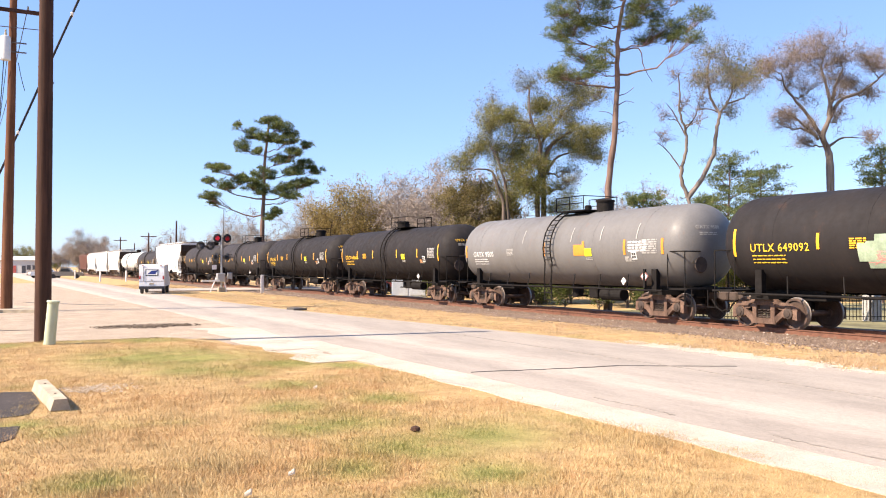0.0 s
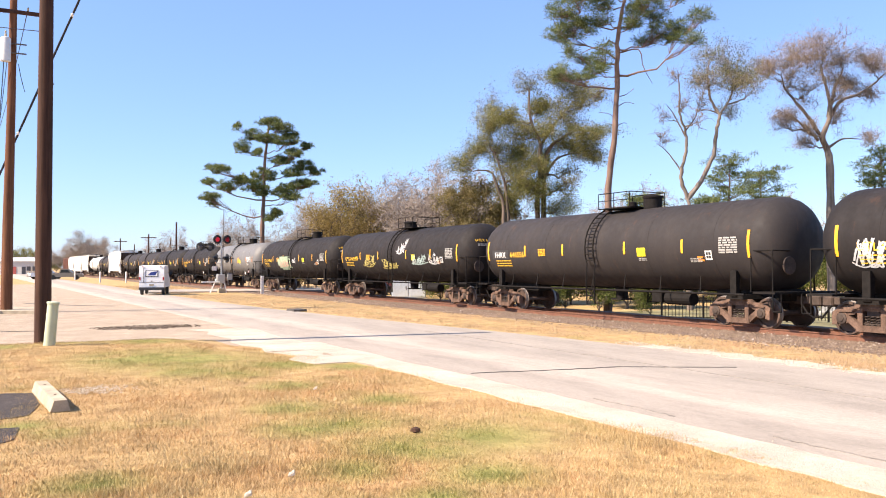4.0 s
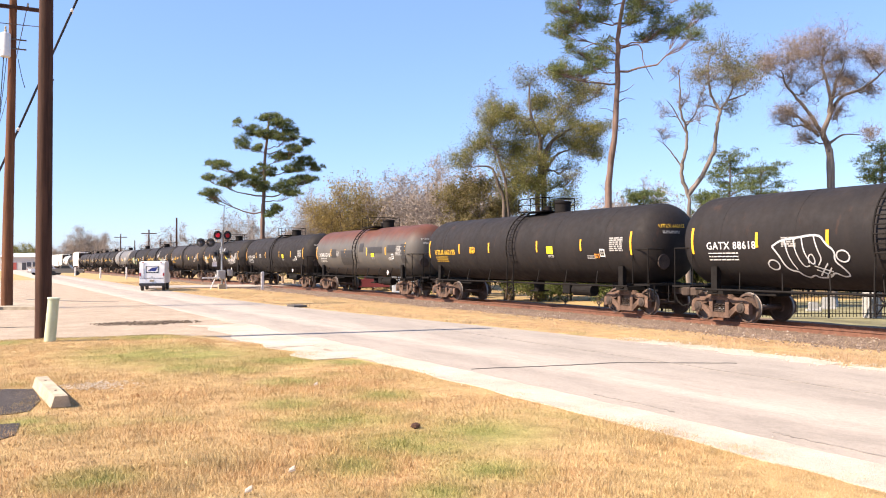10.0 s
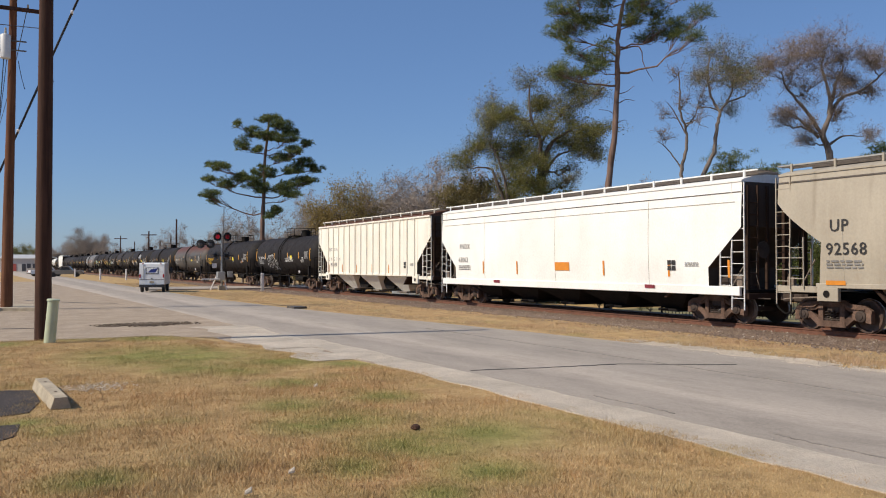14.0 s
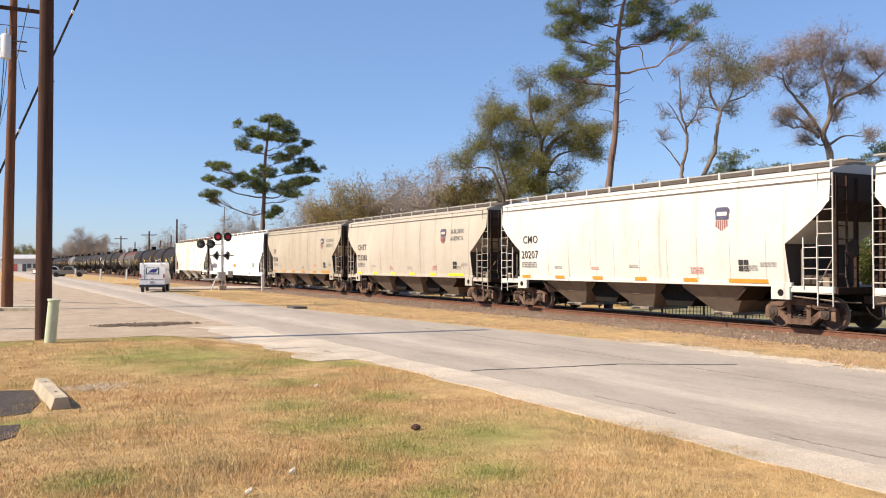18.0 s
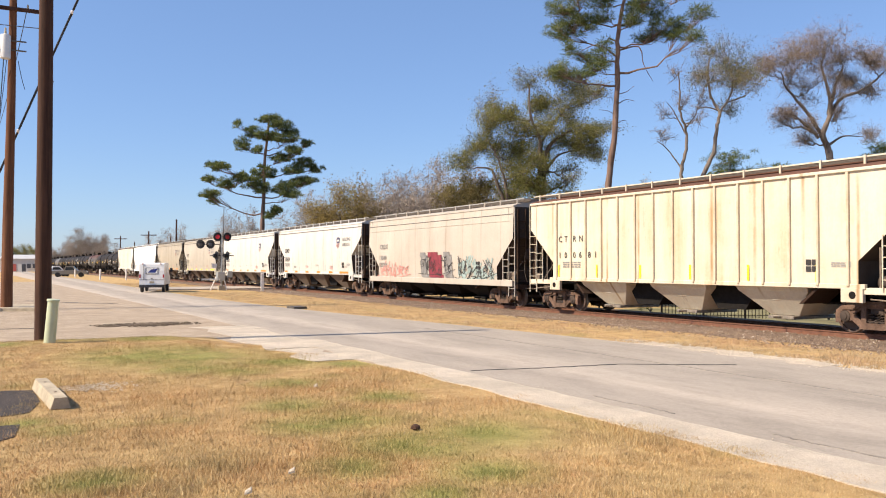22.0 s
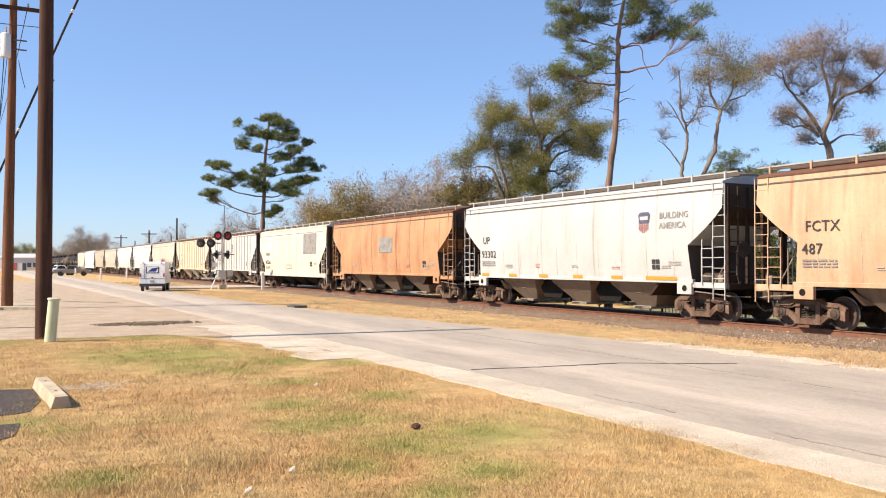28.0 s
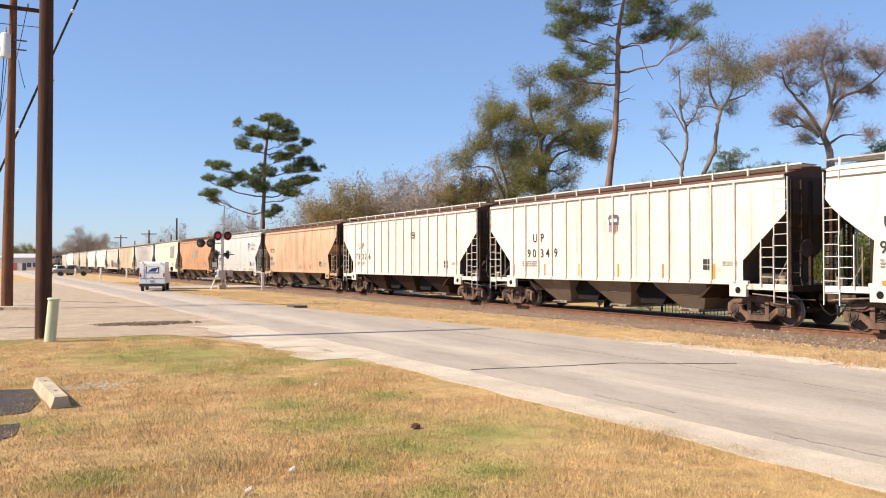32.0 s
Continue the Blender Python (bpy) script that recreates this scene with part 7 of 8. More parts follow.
def make_fence():
    fence = thing("iron_fence", "low black iron picket fence of a cemetery", "fence")
    a, b = Vector((27.2, 29.25)), Vector((43.0, 20.5))
    n = 114
    z = -0.5
    picket = Shape().box(-0.012, 0.012, -0.012, 0.012, 0.05, 1.12).mesh("picket", UNDER)
    post = Shape().box(-0.04, 0.04, -0.04, 0.04, 0.0, 1.22, 0.006).mesh("post", UNDER)
    ang = math.degrees(math.atan2(b.y - a.y, b.x - a.x))
    rails = Shape()
    ln = (b - a).length
    for h in (0.18, 0.95, 1.08):
        rails.box(0, ln, -0.015, 0.015, h, h + 0.035)
    part("rail", rails, UNDER, fence, at=pose(a.x, a.y, z, 0, 0, ang))
    for i in range(n + 1):
        p = a.lerp(b, i / n)
        part("post" if i % 12 == 0 else "picket", post if i % 12 == 0 else picket, None, fence, at=pose(p.x, p.y, z, 0, 0, ang))
    rng = random.Random(90)
    stone = plain("gravestone_granite", (0.40, 0.39, 0.37), 0.7, var=0.2)
    for x, y, h, w in ((41, 31, 0.7, 0.35), (44, 33, 0.55, 0.3), (38.5, 30, 0.5, 0.28), (46, 27, 0.8, 0.3), (50, 30, 0.9, 0.35), (43, 37, 0.8, 0.4), (35, 33, 0.5, 0.25), (48, 36, 0.6, 0.3), (52, 27, 0.6, 0.3), (39.8, 34, 0.45, 0.5)):
        g = thing("gravestone", "pale grey granite gravestone on grass", "gravestone", "gravestones behind the fence", at=pose(x, y, -0.55, 0, 0, rng.uniform(-45, -25)))
        part("tablet", Shape().slab([(-w, 0.1), (-w, h * 0.8), (-w * 0.6, h), (w * 0.6, h), (w, h * 0.8), (w, 0.1)], -0.08, 0.08), stone, g, at=pose(0, 0, 0, 0, 0, 90))
        part("plinth", Shape().box(-w - 0.08, w + 0.08, -0.16, 0.16, -0.05, 0.12, 0.015), stone, g)
    pil = thing("stone_pillar", "square grey stone pillar beside the fence", "pillar", at=pose(36.0, 24.9, -0.55))
    part("shaft", Shape().box(-0.3, 0.3, -0.3, 0.3, 0, 1.35, 0.03), stone, pil)
    part("cap", Shape().box(-0.36, 0.36, -0.36, 0.36, 1.35, 1.47, 0.03), stone, pil)


def make_far():
    # utility poles along the far side of the track
    for px, depth, h, arm in ((213, 170, 7.9, True), (238, 190, 7.6, False), (263, 140, 7.6, True), (312, 118, 8.4, False), (302, 150, 7.6, False), (283, 160, 7.0, False)):
        p = thing("utility_pole", "distant dark wooden utility pole", "utility pole", "utility poles", at=spot(px, depth))
        part("shaft", Shape().rod((0, 0, -0.2), (0, 0, h), 0.16, 0.11, 8), POLE_WOOD, p)
        if arm:
            part("crossarm", Shape().box(-1.3, 1.3, -0.06, 0.06, h - 0.7, h - 0.55), POLE_WOOD, p, at=pose(0, 0, 0, 0, 0, -VIEW_TURN))
    wall = plain("far_wall_paint", (0.55, 0.52, 0.48), 0.7)
    red = plain("far_red_paint", (0.40, 0.09, 0.07), 0.6)
    roof = plain("far_metal_roof", (0.50, 0.50, 0.50), 0.5)
    dark = plain("far_window", (0.05, 0.05, 0.06), 0.3, bump=0)
    x, y = at_view(44, 250)
    house = thing("shop_building", "low pale roadside building with a red front", "building", at=pose(x, y, 0, 0, 0, -20))
    part("wall", Shape().box(-5.5, 5.5, -4, 4, 0, 3.8), wall, house)
    part("roof", Shape().slab([(-4.4, 3.8), (4.4, 3.8), (0, 5.0)], -5.9, 5.9), roof, house)
    part("front_panel", Shape().box(-5.0, -1.0, -4.08, -4.0, 0.1, 2.2), red, house, "red front panel")
    part("door", Shape().box(0.5, 1.6, -4.06, -4.0, 0, 2.2), dark, house)
    for k in (2.4, 4.0):
        w = part("window", Shape().box(k - 0.55, k + 0.55, -4.07, -4.0, 1.0, 2.3), dark, house)
        part("sill", Shape().box(k - 0.65, k + 0.65, -4.14, -4.07, 0.92, 1.0), wall, w)


def make_beyond():
    """What shows under and between the cars, beyond the track."""
    pale = plain("pale_blue_panel", (0.50, 0.55, 0.62), 0.5, var=0.1)
    x, y = at_view(724, 65)
    box = thing("utility_cabinet", "pale blue metal equipment cabinet beyond the track", "cabinet", at=pose(x, y, ground_height(x, y), 0, 0, -VIEW_TURN))
    part("body", Shape().box(-1.3, 1.3, -0.5, 0.5, 0.05, 1.55, 0.03), pale, box)
    part("lid", Shape().box(-1.36, 1.36, -0.56, 0.56, 1.55, 1.63, 0.02), PLACARD, box, "pale overhanging lid")
    part("plinth", Shape().box(-1.4, 1.4, -0.6, 0.6, -0.1, 0.05), CONCRETE, box)
    for k in (-0.65, 0.65):
        door = part("door", Shape().box(k - 0.6, k + 0.6, -0.53, -0.5, 0.15, 1.45, 0.008), pale, box)
        part("handle", Shape().box(k + 0.42, k + 0.46, -0.56, -0.53, 0.7, 0.95), GRIP, door)
    red = plain("maroon_car_paint", (0.13, 0.03, 0.032), 0.35, var=0.06, bump=0)
    x, y = at_view(664, 72)
    pickup("maroon pickup truck parked beyond the track", red, pose(x, y, ground_height(x, y), 0, 0, -VIEW_TURN - 95))


# ---- the consist, from the first car in view to the last ----
def make_train():
    proto = bogie_proto()
    cars = []

    def shift(t):
        return t - (0.13 if t < 8.7 else 0.06)

    def add(made, t0, t1):
        t0, t1 = shift(t0), shift(t1)
        cars.append((made[0], (t0 + t1) / 2))
        return made

    def tank(t0, t1, label, paint, marks_mat=STENCIL_YELLOW, word="", number="", bands=True, top=4.04, seed=1, at=0.0):
        span = (shift(t1) - shift(t0)) * SPEED
        made = tank_car(label, span, paint, proto, bands=bands, top=top, dome_at=0.55 if seed in (5, 8) else -1.75)
        car, shell, place, end = add(made, t0, t1)
        u = -end + 1.25 + at
        zc = top - 1.475
        if word:
            pts, f = lettering(word + " " + number, 0.33, 1.1)
            marks("lettering", ([(a + u + 0.3, b + zc - 0.28) for a, b in pts], f), place, marks_mat, shell, "stencilled reporting mark")
            marks("small_print", bars(u + 0.35, zc - 0.42, 1.2, 3, 0.034, seed, 3.2), place, marks_mat, shell)
        marks("small_print", bars(end - 2.12, zc + 0.18, 0.75, 7, 0.05, seed + 3, 1.5), place, STENCIL_GREY, shell)
        plate = marks("data_plate", patch(end - 2.7, end - 2.42, zc - 0.48, zc - 0.18), place, STENCIL_WHITE, shell, "small white data plate")
        marks("data_square", fields(*[patch(end - 2.66 + 0.11 * i, end - 2.57 + 0.11 * i, zc - 0.43 + 0.11 * j, zc - 0.34 + 0.11 * j, 1, 1) for i in (0, 1) for j in (0, 1)]), place, STENCIL_BLACK, plate, "", 0.018)
        marks("small_print", bars(end - 3.05, zc - 0.42, 0.3, 2, 0.06, seed + 2), place, REFLECT_ORANGE if marks_mat is STENCIL_YELLOW else STENCIL_GREY, shell)
        if word:
            pts, f = lettering(word + " " + number, 0.17, 1.1)
            marks("lettering", ([(a - 0.85, b + zc + 0.55) for a, b in pts], f), on_head(1.475, zc, end), marks_mat if marks_mat is STENCIL_YELLOW else STENCIL_GREY, shell, "stencilled mark on the tank head", 0.02)
            marks("small_print", bars(-0.75, zc + 0.4, 0.7, 2, 0.035, seed + 5), on_head(1.475, zc, end), STENCIL_GREY, shell, "", 0.02)
        marks("label", patch(end * 0.30, end * 0.30 + 0.42, zc - 0.33, zc - 0.03), place, LABEL_YELLOW, shell, "bright yellow label")
        marks("small_print", bars(end * 0.30 + 0.05, zc - 0.42, 0.4, 2, 0.035, seed + 7), place, STENCIL_GREY, shell)
        marks("small_print", bars(-end * 0.42, zc + 0.0, 0.5, 5, 0.04, seed + 6, 1.5), place, REFLECT if marks_mat is STENCIL_YELLOW else STENCIL_GREY, shell)
        marks("small_print", bars(end * 0.6, zc - 0.45, 0.5, 3, 0.03, seed + 8), place, STENCIL_GREY, shell)
        for u in (end - 3.0,) if seed % 2 else ():
            board = part("placard", Shape().slab([(-0.14, 0), (0, 0.14), (0.14, 0), (0, -0.14)], -0.012, 0.012), PLACARD, car, "white diamond placard", at=pose(-1.54, -u, 1.32))
            part("placard_post", Shape().rod((0.03, 0, -0.32), (0.03, 0, 0.1), 0.015, n=6), UNDER, board)
        return car, shell, place, end, zc

    def hopper(t0, t1, label, paint, style, word="", number="", ribs=0, bays=3, trim=None, logo=None, slogan=False, band=None, size=0.46, top=4.38, seed=1, at=1.65, mat_=None, lift=0.0, space=1.08, boxed=None, bay_paint=None):
        span = (shift(t1) - shift(t0)) * SPEED
        made = hopper_car(label, span, paint, proto, style, ribs, bays, trim, top, bay_paint)
        car, shell, place, end = add(made, t0, t1)
        u = -end + at
        lay = 0.05 if style == "ribbed" else 0.02
        if word:
            if ribs:
                # two figures to a panel, clear of the ribs
                pitch = 2 * (end - 0.95) / (ribs - 1)
                start = -(end - 0.95) + pitch * math.floor((u + 0.4 + end - 0.95) / pitch)
                rows = ((word, 2.75 + lift, 1 if len(word) < 4 else 0), (number, 2.12 + lift, 0))
            else:
                rows = ((word, 2.75 + lift, None), (number, 2.12 + lift, None))
            for text, w, first in rows:
                if first is None:
                    pts, f = lettering(text, size, space)
                    flat = ([(a + u + (0.12 if text == word else 0), b + w) for a, b in pts], f)
                else:
                    flat = fields(*[([(a + start + (0.13, 0.52)[(first + k) % 2] * pitch / 0.95 + (first + k) // 2 * pitch, b + w) for a, b in pts], f) for k, (pts, f) in enumerate(lettering(c, size) for c in text)])
                marks("lettering", flat, place, mat_ or STENCIL_BLACK, shell, "stencilled reporting mark" if text == word else "stencilled car number", 0.02)
            marks("small_print", bars(u, 1.92 + lift, 1.1, 3, 0.05, seed), place, SPRAY_GREY, shell, "", 0.02)
        marks("small_print", bars(end - 2.4, 1.9, 0.6, 3, 0.03, seed + 9), place, STENCIL_GREY, shell, "", 0.02)
        marks("data_panel", fields(patch(end - 3.2, end - 3.03, 1.84, 2.0), patch(end - 3.0, end - 2.83, 1.84, 2.0), patch(end - 3.2, end - 3.03, 1.66, 1.81), patch(end - 3.0, end - 2.83, 1.66, 1.81)), place, STENCIL_BLACK, shell, "black data panel", 0.02)
        if style == "curved":
            rng = random.Random(seed)
            for i in range(5):
                c = -end * 0.55 + i * end * 0.3 + rng.uniform(-0.3, 0.3)
                marks("label", bars(c, 1.72 + rng.uniform(0, 0.12), rng.uniform(0.3, 0.6), rng.randint(2, 4), 0.035, seed + i), place, SPRAY_PINK if i % 2 else STENCIL_GREY, shell, "small faded label", 0.02)
        if logo:
            c = logo
            out = [(-0.42, 0.40), (-0.30, 0.52), (0.30, 0.52), (0.42, 0.40), (0.36, 0.20), (0.36, 0.05), (-0.36, 0.05), (-0.36, 0.20)]
            pts = [(c + a * 0.72, 3.22 + b * 0.8) for a, b in out]
            marks("emblem", (pts, [tuple(range(8))]), place, SHIELD_BLUE, shell, "dark blue shield top", 0.022)
            marks("emblem", patch(c - 0.2, c + 0.2, 3.37, 3.49), place, paint, shell, "", 0.027)
            marks("emblem", fields(*[patch(c - 0.25 + i * 0.085, c - 0.205 + i * 0.085, 2.9 + 0.05 * abs(i - 2.5), 3.24, 1, 2) for i in range(6)]), place, SHIELD_RED, shell, "red shield stripes", 0.022)
        if boxed is not None:
            c = boxed
            marks("emblem", fields(patch(c - 0.28, c + 0.28, 3.22, 3.26, 2, 1), patch(c - 0.28, c + 0.28, 3.5, 3.54, 2, 1), patch(c - 0.28, c - 0.24, 3.22, 3.54), patch(c + 0.24, c + 0.28, 3.22, 3.54), patch(c - 0.2, c + 0.2, 3.35, 3.42)), place, STENCIL_BLACK, shell, "black framed emblem", 0.022)
        if slogan:
            for k, word_ in enumerate(("BUILDING", "AMERICA")):
                pts, f = lettering(word_, 0.30, 1.0)
                marks("lettering", ([(a + logo + 0.75, b + 3.38 - 0.34 * k) for a, b in pts], f), place, SPRAY_GREY, shell, "", 0.02)
        if band:
            for i in range(6):
                c = -end * 0.76 + i * end * 1.42 / 5
                wide = 0.30 if i < 5 else 0.75
                marks("reflector", patch(c - wide, c + wide, 1.30, 1.42, 2, 1) if style != "ribbed" else patch(c - 0.04, c + 0.04, 1.38, 1.85), place, band, shell, "", 0.075 if style != "ribbed" else 0.02)
        return car, shell, place, end

    # far ahead
    hopper(-18.7, -17.2, "brown ribbed covered hopper car", BROWN, "ribbed", ribs=14)
    hopper(-17.2, -15.8, "white covered hopper car", WHITE, "curved")
    hopper(-15.8, -14.3, "white covered hopper car", WHITE, "pellet", bays=4)
    hopper(-14.3, -12.95, "tan covered hopper car with a dark end", CREAM, "curved")
    tank(-12.95, -11.6, "white tank car far up the train", WHITE_TANK, bands=False)
    tank(-11.6, -10.2, "dark grey tank car far up the train", DARK_TANK)
    hopper(-10.2, -8.8, "white covered hopper car among tank cars", WHITE, "curved")
    tank(-8.8, -7.5, "dull black tank car with yellow marks", DARK_TANK, seed=2)
    tank(-7.5, -6.2, "dull black tank car with yellow marks", DARK_TANK, seed=3)
    tank(-6.2, -4.9, "black tank car with yellow lettering", BLACK_TANK, word="UTLX", number="645", seed=4)
    tank(-4.9, -3.62, "black tank car with yellow lettering", BLACK_TANK, word="UTLX", number="640600", seed=5)
    car, shell, place, end, zc = tank(-3.62, -2.32, "weathered grey tank car with orange marks", GREY_TANK, STENCIL_WHITE, "GATX", "9500", bands=False, seed=7)
    for u in (-end + 0.9, -0.4, 2.2, 4.6, end - 1.1):
        marks("reflector", patch(u - 0.06, u + 0.06, zc - 0.3, zc + 0.25), place, REFLECT_ORANGE, shell)
    marks("label", patch(1.6, 2.3, zc - 0.3, zc + 0.12), place, REFLECT_ORANGE, shell, "worn orange label")
    marks("small_print", bars(4.8, zc + 0.12, 0.95, 4, 0.06, 71), place, STENCIL_WHITE, shell)
    for u in (-2.0, 1.4, 3.2, 5.2):
        marks("streak", patch(u, u + 0.05, zc + 0.25, zc + 0.85), place, STENCIL_GREY, shell, "pale run of spilled product", 0.014)
    hazard = part("placard", Shape().slab([(-0.2, 0), (0, 0.2), (0.2, 0), (0, -0.2)], -0.012, 0.012), SHIELD_RED, car, "red and white diamond placard", at=pose(-1.55, -(end - 1.9), 1.5))
    part("placard_face", Shape().slab([(-0.15, 0), (0, 0.15), (0.15, 0), (0, -0.15)], -0.016, -0.012), PLACARD, hazard)
    part("placard_post", Shape().box(-0.03, 0.05, -0.05, 0.05, -0.4, 0.25), UNDER, hazard)
    car, shell, place, end, zc = tank(-2.32, -0.90, "black tank car with yellow lettering and green graffiti", BLACK_TANK, word="UTLX", number="649092", seed=6)
    green = fields(patch(-end + 5.35, -end + 8.3, zc - 0.8, zc - 0.05, 3, 6), patch(-end + 5.1, -end + 5.35, zc - 0.6, zc - 0.1, 1, 4), patch(-end + 5.6, -end + 8.0, zc - 0.05, zc + 0.12, 3, 2), patch(-end + 5.8, -end + 7.6, zc - 0.95, zc - 0.8, 3, 2))
    marks("graffiti", green, place, SPRAY_GREEN, shell, "pale green sprayed patch", 0.016)
    marks("graffiti", scrawl(-end + 5.6, zc - 0.7, 2.4, 0.6, 5, 0.03, 91), place, SPRAY_PINK, shell, "pale pink sprayed lines", 0.02)
    marks("graffiti", scrawl(-end + 8.6, zc - 0.4, 0.8, 0.45, 3, 0.03, 4), place, SPRAY_WHITE, shell, "white sprayed tag")
    car, shell, place, end, zc = tank(-0.90, 0.535, "black tank car with yellow lettering and sprayed tags", BLACK_TANK, word="UTLX", number="642873", seed=8)
    marks("graffiti", scrawl(-end + 4.4, zc - 0.75, 1.6, 0.7, 4, 0.05, 5), place, SPRAY_GOLD, shell, "gold sprayed tag")
    marks("graffiti", scrawl(-end + 7.2, zc - 0.85, 1.8, 0.6, 4, 0.05, 6), place, SPRAY_GOLD, shell, "gold sprayed tag")
    marks("graffiti", scrawl(0.7, zc + 0.0, 0.9, 0.9, 3, 0.05, 7), place, SPRAY_WHITE, shell, "white sprayed tag")
    marks("graffiti", scrawl(2.6, zc - 0.6, 1.6, 0.6, 4, 0.05, 8), place, SPRAY_TEAL, shell, "pale sprayed tag")
    marks("graffiti", scrawl(4.6, zc - 0.6, 1.0, 0.7, 3, 0.04, 9), place, SPRAY_WHITE, shell, "white sprayed tag")
    car, shell, place, end, zc = tank(0.535, 1.96, "dark grey tank car with a renewed white reporting mark", DARK_TANK, seed=10)
    marks("paint_patch", patch(-end + 1.3, -end + 2.6, zc - 0.36, zc + 0.04, 2, 2), place, STENCIL_BLACK, shell, "black painted-out patch", 0.008)
    for text, u, mat_ in (("FHRX", 1.5, STENCIL_WHITE), ("646556", 2.75, STENCIL_YELLOW)):
        pts, f = lettering(text, 0.33, 1.1)
        marks("lettering", ([(a - end + u, b + zc - 0.28) for a, b in pts], f), place, mat_, shell, "stencilled reporting mark")
    marks("small_print", bars(-end + 1.55, zc - 0.45, 1.2, 3, 0.045, 77, 2.6), place, STENCIL_YELLOW, shell)
    car, shell, place, end, zc = tank(1.96, 3.29, "black tank car with large white sprayed tags", BLACK_TANK, word="UTLX", number="64139", seed=11)
    for k, (u, w, wide, high) in enumerate(((-0.9, 0.25, 1.3, 0.75), (0.35, 0.1, 1.1, 0.75), (-3.0, -0.75, 1.2, 0.8), (2.9, -0.85, 1.7, 0.7), (4.6, -0.75, 1.0, 0.9), (-6.4, -0.75, 0.8, 0.8))):
        marks("graffiti", scrawl(u, zc + w, wide, high, 4, 0.05, 20 + k), place, SPRAY_WHITE, shell, "white sprayed tag")
    tank(3.29, 4.72, "black tank car with white lettering", BLACK_TANK, STENCIL_WHITE, "GATX", "54275", seed=13)
    car, shell, place, end, zc = tank(4.72, 6.07, "weathered grey tank car with a rusty red top", PATCHED_TANK, STENCIL_WHITE, "RTMX", "13119", seed=15)
    for u0, u1, w0, w1 in ((-4.2, -3.3, -0.35, 0.2), (-2.5, -0.6, -0.85, 0.1), (0.6, 1.2, 0.0, 0.5), (2.0, 4.0, -0.12, 0.25), (4.7, 5.9, -0.1, 0.32), (end - 1.5, end - 0.9, -0.7, 0.35)):
        marks("paint_patch", patch(u0, u1, zc + w0, zc + w1, 2, 4), place, STENCIL_BLACK, shell, "black painted-out patch", 0.016)
    tank(6.07, 7.54, "black tank car with yellow lettering", BLACK_TANK, word="UTLX", number="662125", seed=16)
    car, shell, place, end, zc = tank(7.54, 8.77, "black tank car with a large white sprayed tag", BLACK_TANK, STENCIL_WHITE, "GATX", "88618", seed=17)
    # a tall outlined throw-up: outer edge, inner strokes and two rings
    outer = [(0, .77), (.15, .9), (.35, .93), (.7, 1), (.78, .8), (.9, .65), (.86, .45), (.95, .3), (1, .1), (.9, .06), (.8, .2), (.72, .05), (.55, .02), (.5, .12), (.42, .02), (.33, .1), (.3, .2), (.2, .22), (.13, .35), (.1, .55), (0, .77)]
    inner = [[(.2, .9), (.22, .65), (.25, .45), (.3, .25)], [(.33, .92), (.35, .6), (.42, .3), (.5, .35)], [(.45, .93), (.47, .6), (.55, .35), (.6, .45), (.58, .6), (.52, .58), (.5, .4)], [(.62, .96), (.66, .7), (.7, .5), (.62, .35)],
             [(.58, .08), (.76, .4)], [(.66, .06), (.79, .3)], [(.57, .25), (.76, .1)], [(.56, .34), (.79, .2)]]
    rings = [[(x + 0.085 * math.cos(a), w + 0.12 * math.sin(a)) for a in [i * math.pi / 7 for i in range(15)]] for x, w in ((-0.03, 0.36), (0.99, 0.55))]
    for line, wide in ((outer, 0.028), *((p, 0.02) for p in inner), *((p, 0.022) for p in rings)):
        marks("graffiti", stroke([(-end + 4.1 + 2.3 * x, zc - 1.3 + 1.4 * w) for x, w in rounded(line)], wide), place, SPRAY_WHITE, shell, "white sprayed outline letters", 0.018)
    marks("graffiti", scrawl(1.0, zc - 0.5, 1.8, 0.45, 6, 0.035, 32), place, SPRAY_WHITE, shell, "white sprayed tag")
    hopper(8.77, 10.19, "cream ribbed covered hopper car with rust along the roof", CREAM, "ribbed", "NCUX", "30234", 17, bay_paint=CREAM, band=REFLECT_ORANGE, size=0.30, seed=40, at=2.3, space=1.45, mat_=SPRAY_GREY)
    car, shell, place, end = hopper(10.19, 11.81, "long clean white covered hopper car", WHITE, "pellet", "FNDX", "63063", bays=5, size=0.34, seed=42, at=1.75, lift=-0.15, mat_=SPRAY_GREY)
    marks("label", patch(0.0, 0.95, 1.62, 1.95), place, REFLECT_ORANGE, shell, "orange label", 0.02)
    for u in (-5.6, -2.8, 3.0, 6.4, 9.0):
        marks("reflector", patch(u, u + 0.09, 1.45, 2.0), place, REFLECT_ORANGE, shell, "", 0.02)
    for u in (-4.6, 5.3):
        marks("label", patch(u, u + 0.5, 1.05, 1.17), place, SPRAY_RED, shell, "small red label", 0.08)
    hopper(11.81, 13.19, "grey-tan covered hopper car", TAN, "curved", "UP", "92568", band=REFLECT_ORANGE, logo=4.7, slogan=True, seed=43)
    hopper(13.19, 14.63, "pale tan covered hopper car with a shield emblem", PALE, "curved", "CHTT", "721282", band=LABEL_YELLOW, logo=4.3, slogan=True, seed=44)
    hopper(14.63, 16.05, "off-white covered hopper car with a shield emblem", OFFWHITE, "curved", "CMO", "20207", band=REFLECT_ORANGE, logo=4.5, seed=46)
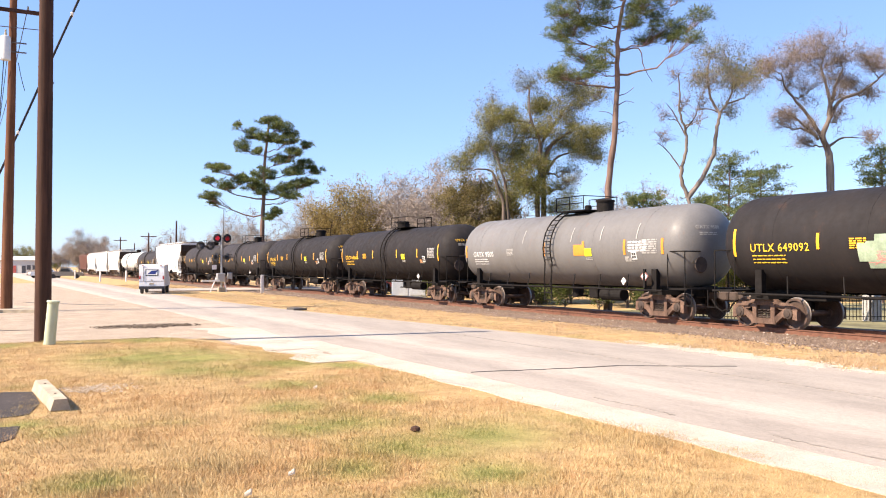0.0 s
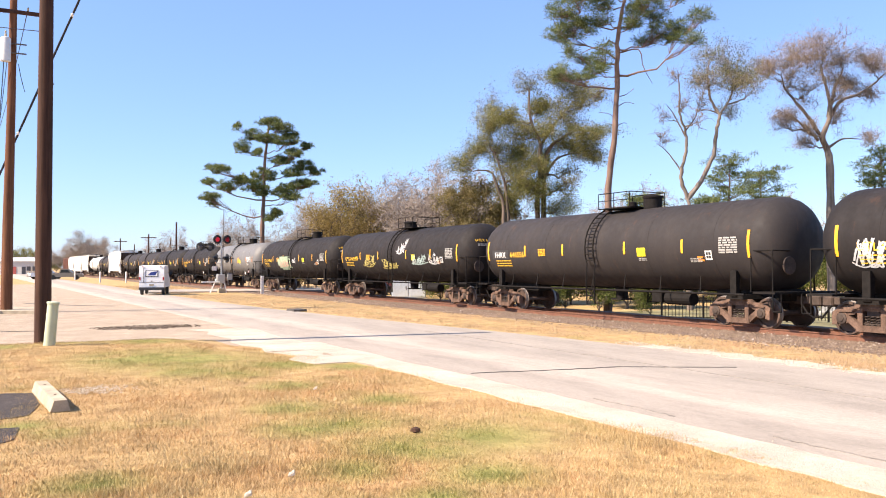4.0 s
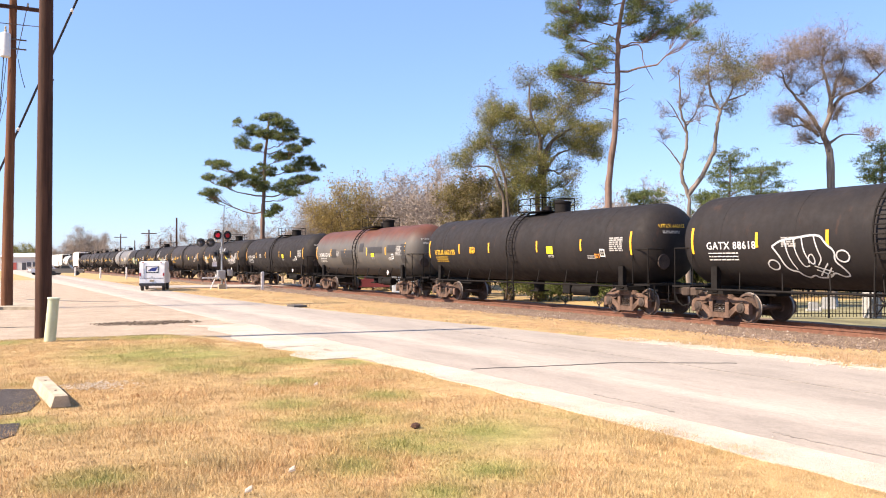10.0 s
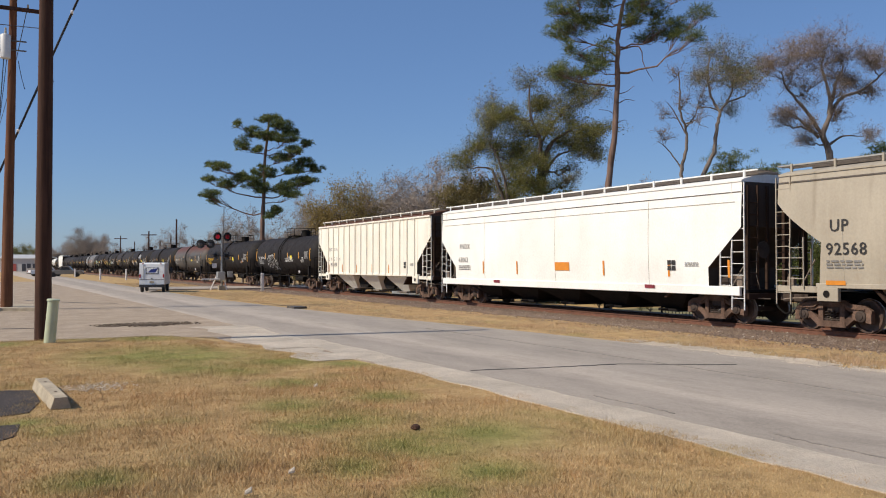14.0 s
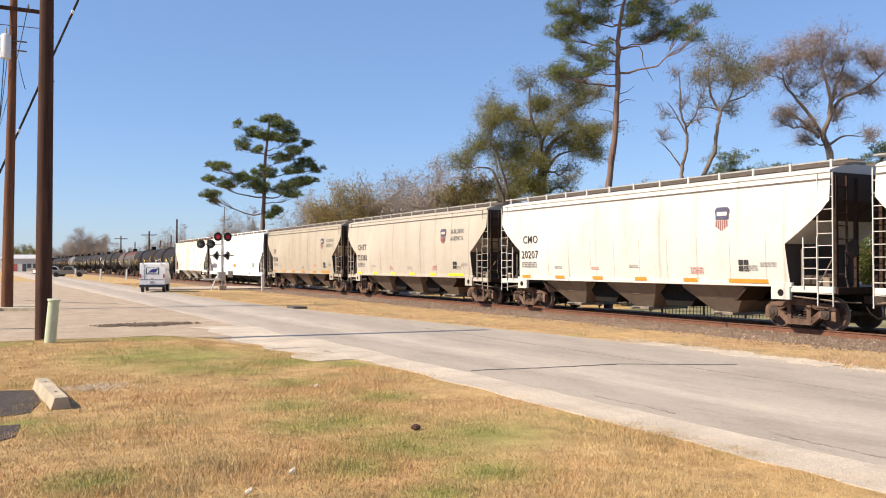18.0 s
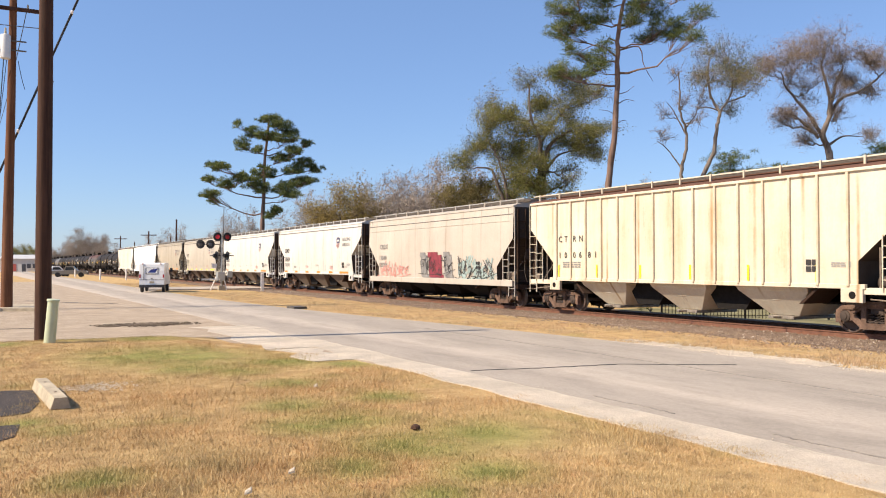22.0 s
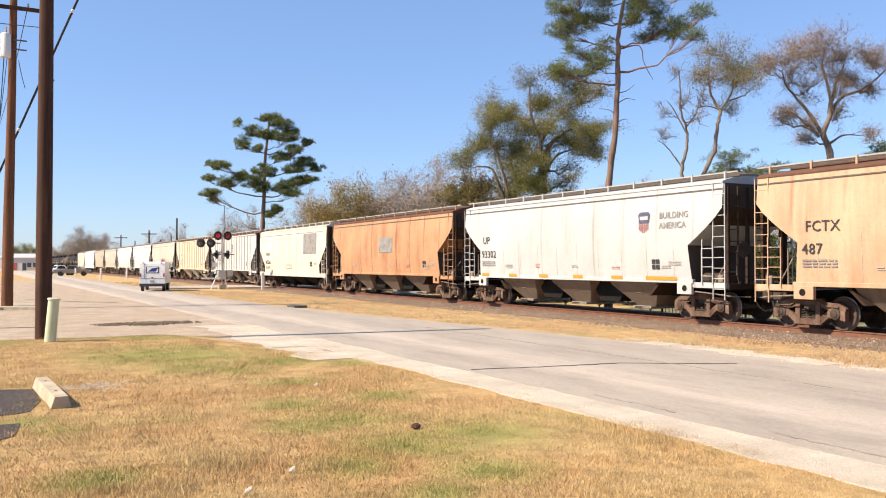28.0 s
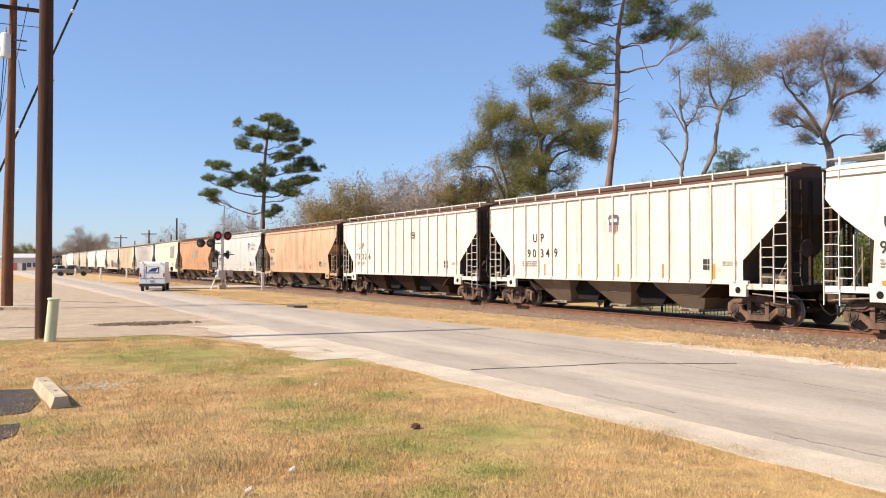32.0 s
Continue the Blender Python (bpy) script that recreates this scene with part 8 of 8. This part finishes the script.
    hopper(16.05, 17.465, "off-white covered hopper car with black lettering", OFFWHITE, "curved", "CMO", "21834", band=REFLECT_ORANGE, logo=4.5, slogan=True, seed=48)
    car, shell, place, end = hopper(17.465, 18.81, "beige covered hopper car with coloured graffiti", BEIGE, "pellet", "CRDX", "13040", bays=4, size=0.38, seed=49, at=1.5, mat_=SPRAY_GREY)
    for k, (u, wide, mat_) in enumerate(((-1.0, 0.75, SPRAY_GREY), (-0.1, 1.4, SPRAY_RED), (1.55, 0.8, SPRAY_GREY))):
        marks("graffiti", fields(patch(u, u + wide, 1.25, 2.35, 2, 3), patch(u + 0.1, u + wide + 0.15, 1.2, 1.35), patch(u - 0.1, u + wide * 0.7, 2.25, 2.5)), place, mat_, shell, "sprayed block letters", 0.02)
    marks("graffiti", scrawl(-1.0, 1.3, 3.3, 1.1, 6, 0.025, 51), place, STENCIL_BLACK, shell, "", 0.028)
    marks("graffiti", scrawl(2.9, 1.0, 3.2, 1.3, 7, 0.11, 52), place, SPRAY_TEAL, shell, "teal sprayed letters", 0.02)
    marks("graffiti", scrawl(2.9, 1.0, 3.2, 1.3, 7, 0.03, 53), place, STENCIL_BLACK, shell, "", 0.028)
    marks("graffiti", scrawl(-end + 1.6, 1.1, 3.6, 1.0, 7, 0.05, 54), place, SPRAY_PINK, shell, "pink sprayed letters", 0.02)
    hopper(18.81, 20.24, "yellowed ribbed covered hopper car with rust streaks", YELLOWED, "ribbed", "CTRN", "100681", 17, bay_paint=YELLOWED, band=LABEL_YELLOW, size=0.34, seed=55, at=2.3, space=1.35)
    hopper(20.24, 21.635, "light grey ribbed covered hopper car", LIGHT_GREY, "ribbed", "UP", "90235", 17, logo=0.2, size=0.52, seed=57, at=3.1, space=1.45)
    car, shell, place, end = hopper(21.635, 22.98, "cream covered hopper car with a grey painted-out panel", BUFF, "pellet", "FURX", "845336", bays=4, lift=-0.28, size=0.42, seed=58, at=1.7)
    marks("paint_patch", patch(3.2, 5.9, 2.55, 4.0, 3, 4), place, SPRAY_GREY, shell, "grey painted-out panel", 0.02)
    marks("label", fields(patch(-0.8, 0.5, 1.5, 1.54), patch(-0.8, 0.5, 1.74, 1.78), patch(-0.8, -0.75, 1.5, 1.78), patch(0.45, 0.5, 1.5, 1.78)), place, SPRAY_GREY, shell, "framed label", 0.02)
    car, shell, place, end = hopper(22.98, 24.37, "rust-streaked orange covered hopper car", ORANGE, "curved", seed=60)
    marks("paint_patch", patch(-0.6, 1.2, 2.5, 3.35, 2, 4), place, SPRAY_GREY, shell, "grey painted-out square", 0.02)
    hopper(24.37, 25.748, "cool light grey covered hopper car with a shield emblem", COOL_GREY, "curved", "UP", "93302", band=REFLECT_ORANGE, logo=4.5, slogan=True, seed=61)
    hopper(25.748, 27.13, "faded peach covered hopper car with rust streaks", PEACH, "curved", "FCTX", "487", size=0.42, seed=62)
    hopper(27.13, 28.555, "dirty off-white ribbed covered hopper car", DIRTY_WHITE, "ribbed", "UP", "78226", 16, bay_paint=GRIMY_SHADE, size=0.52, seed=63, at=2.3, space=1.45, boxed=1.6)
    hopper(28.555, 29.934, "off-white ribbed covered hopper car", DIRTY_WHITE, "ribbed", "UP", "90349", 16, logo=0.5, band=REFLECT_ORANGE, size=0.5, seed=65, at=2.6, space=1.45)
    hopper(29.934, 31.36, "off-white covered hopper car with an orange band", OFFWHITE, "curved", "UP", "93", band=REFLECT_ORANGE, logo=4.5, seed=67)
    for o in (*proto.children_recursive, proto):
        bpy.data.objects.remove(o)
    return cars


def motions():
    for car, x, y, turn, way in vehicles:
        walk(car, [(t, pose(x + way * f, y, 0, 0, 0, turn)) for t, f in ((0, 0.0), (14, 0.0), (18, 0.35), (24, 0.8), (28, 1.0), (32, 1.0))])
    for car, middle in train:
        walk(car, [(t, pose(TRACK_X, START_Y + SPEED * (t - middle), RAIL_Z)) for t in (0.0, 8.0, 16.0, 24.0, 32.0)])
    # every wheel rolls: the same turn serves all wheelsets at the same place in their truck
    shared = {}
    for ob in scene.objects:
        if not ob.name.startswith("wheelset"):
            continue
        y = round(ob.location.y, 2)
        if y not in shared:
            turn = math.degrees(SPEED / 0.457) / FPS
            walk(ob, [(i / FPS, pose(0, y, 0.457, -turn * i)) for i in range(int(32 * FPS) + 1)])
            shared[y] = ob
        else:
            ob.rotation_mode = "QUATERNION"
            ob.animation_data_create()
            ob.animation_data.action = shared[y].animation_data.action
            ob.animation_data.action_slot = shared[y].animation_data.action_slot


make_ground()
make_road()
make_track()
make_lot()
make_poles()
make_wires()
train = make_train()
make_van()
make_signal()
vehicles = make_vehicles()
make_fence()
make_far()
make_beyond()
make_trees()
make_grass()
motions()
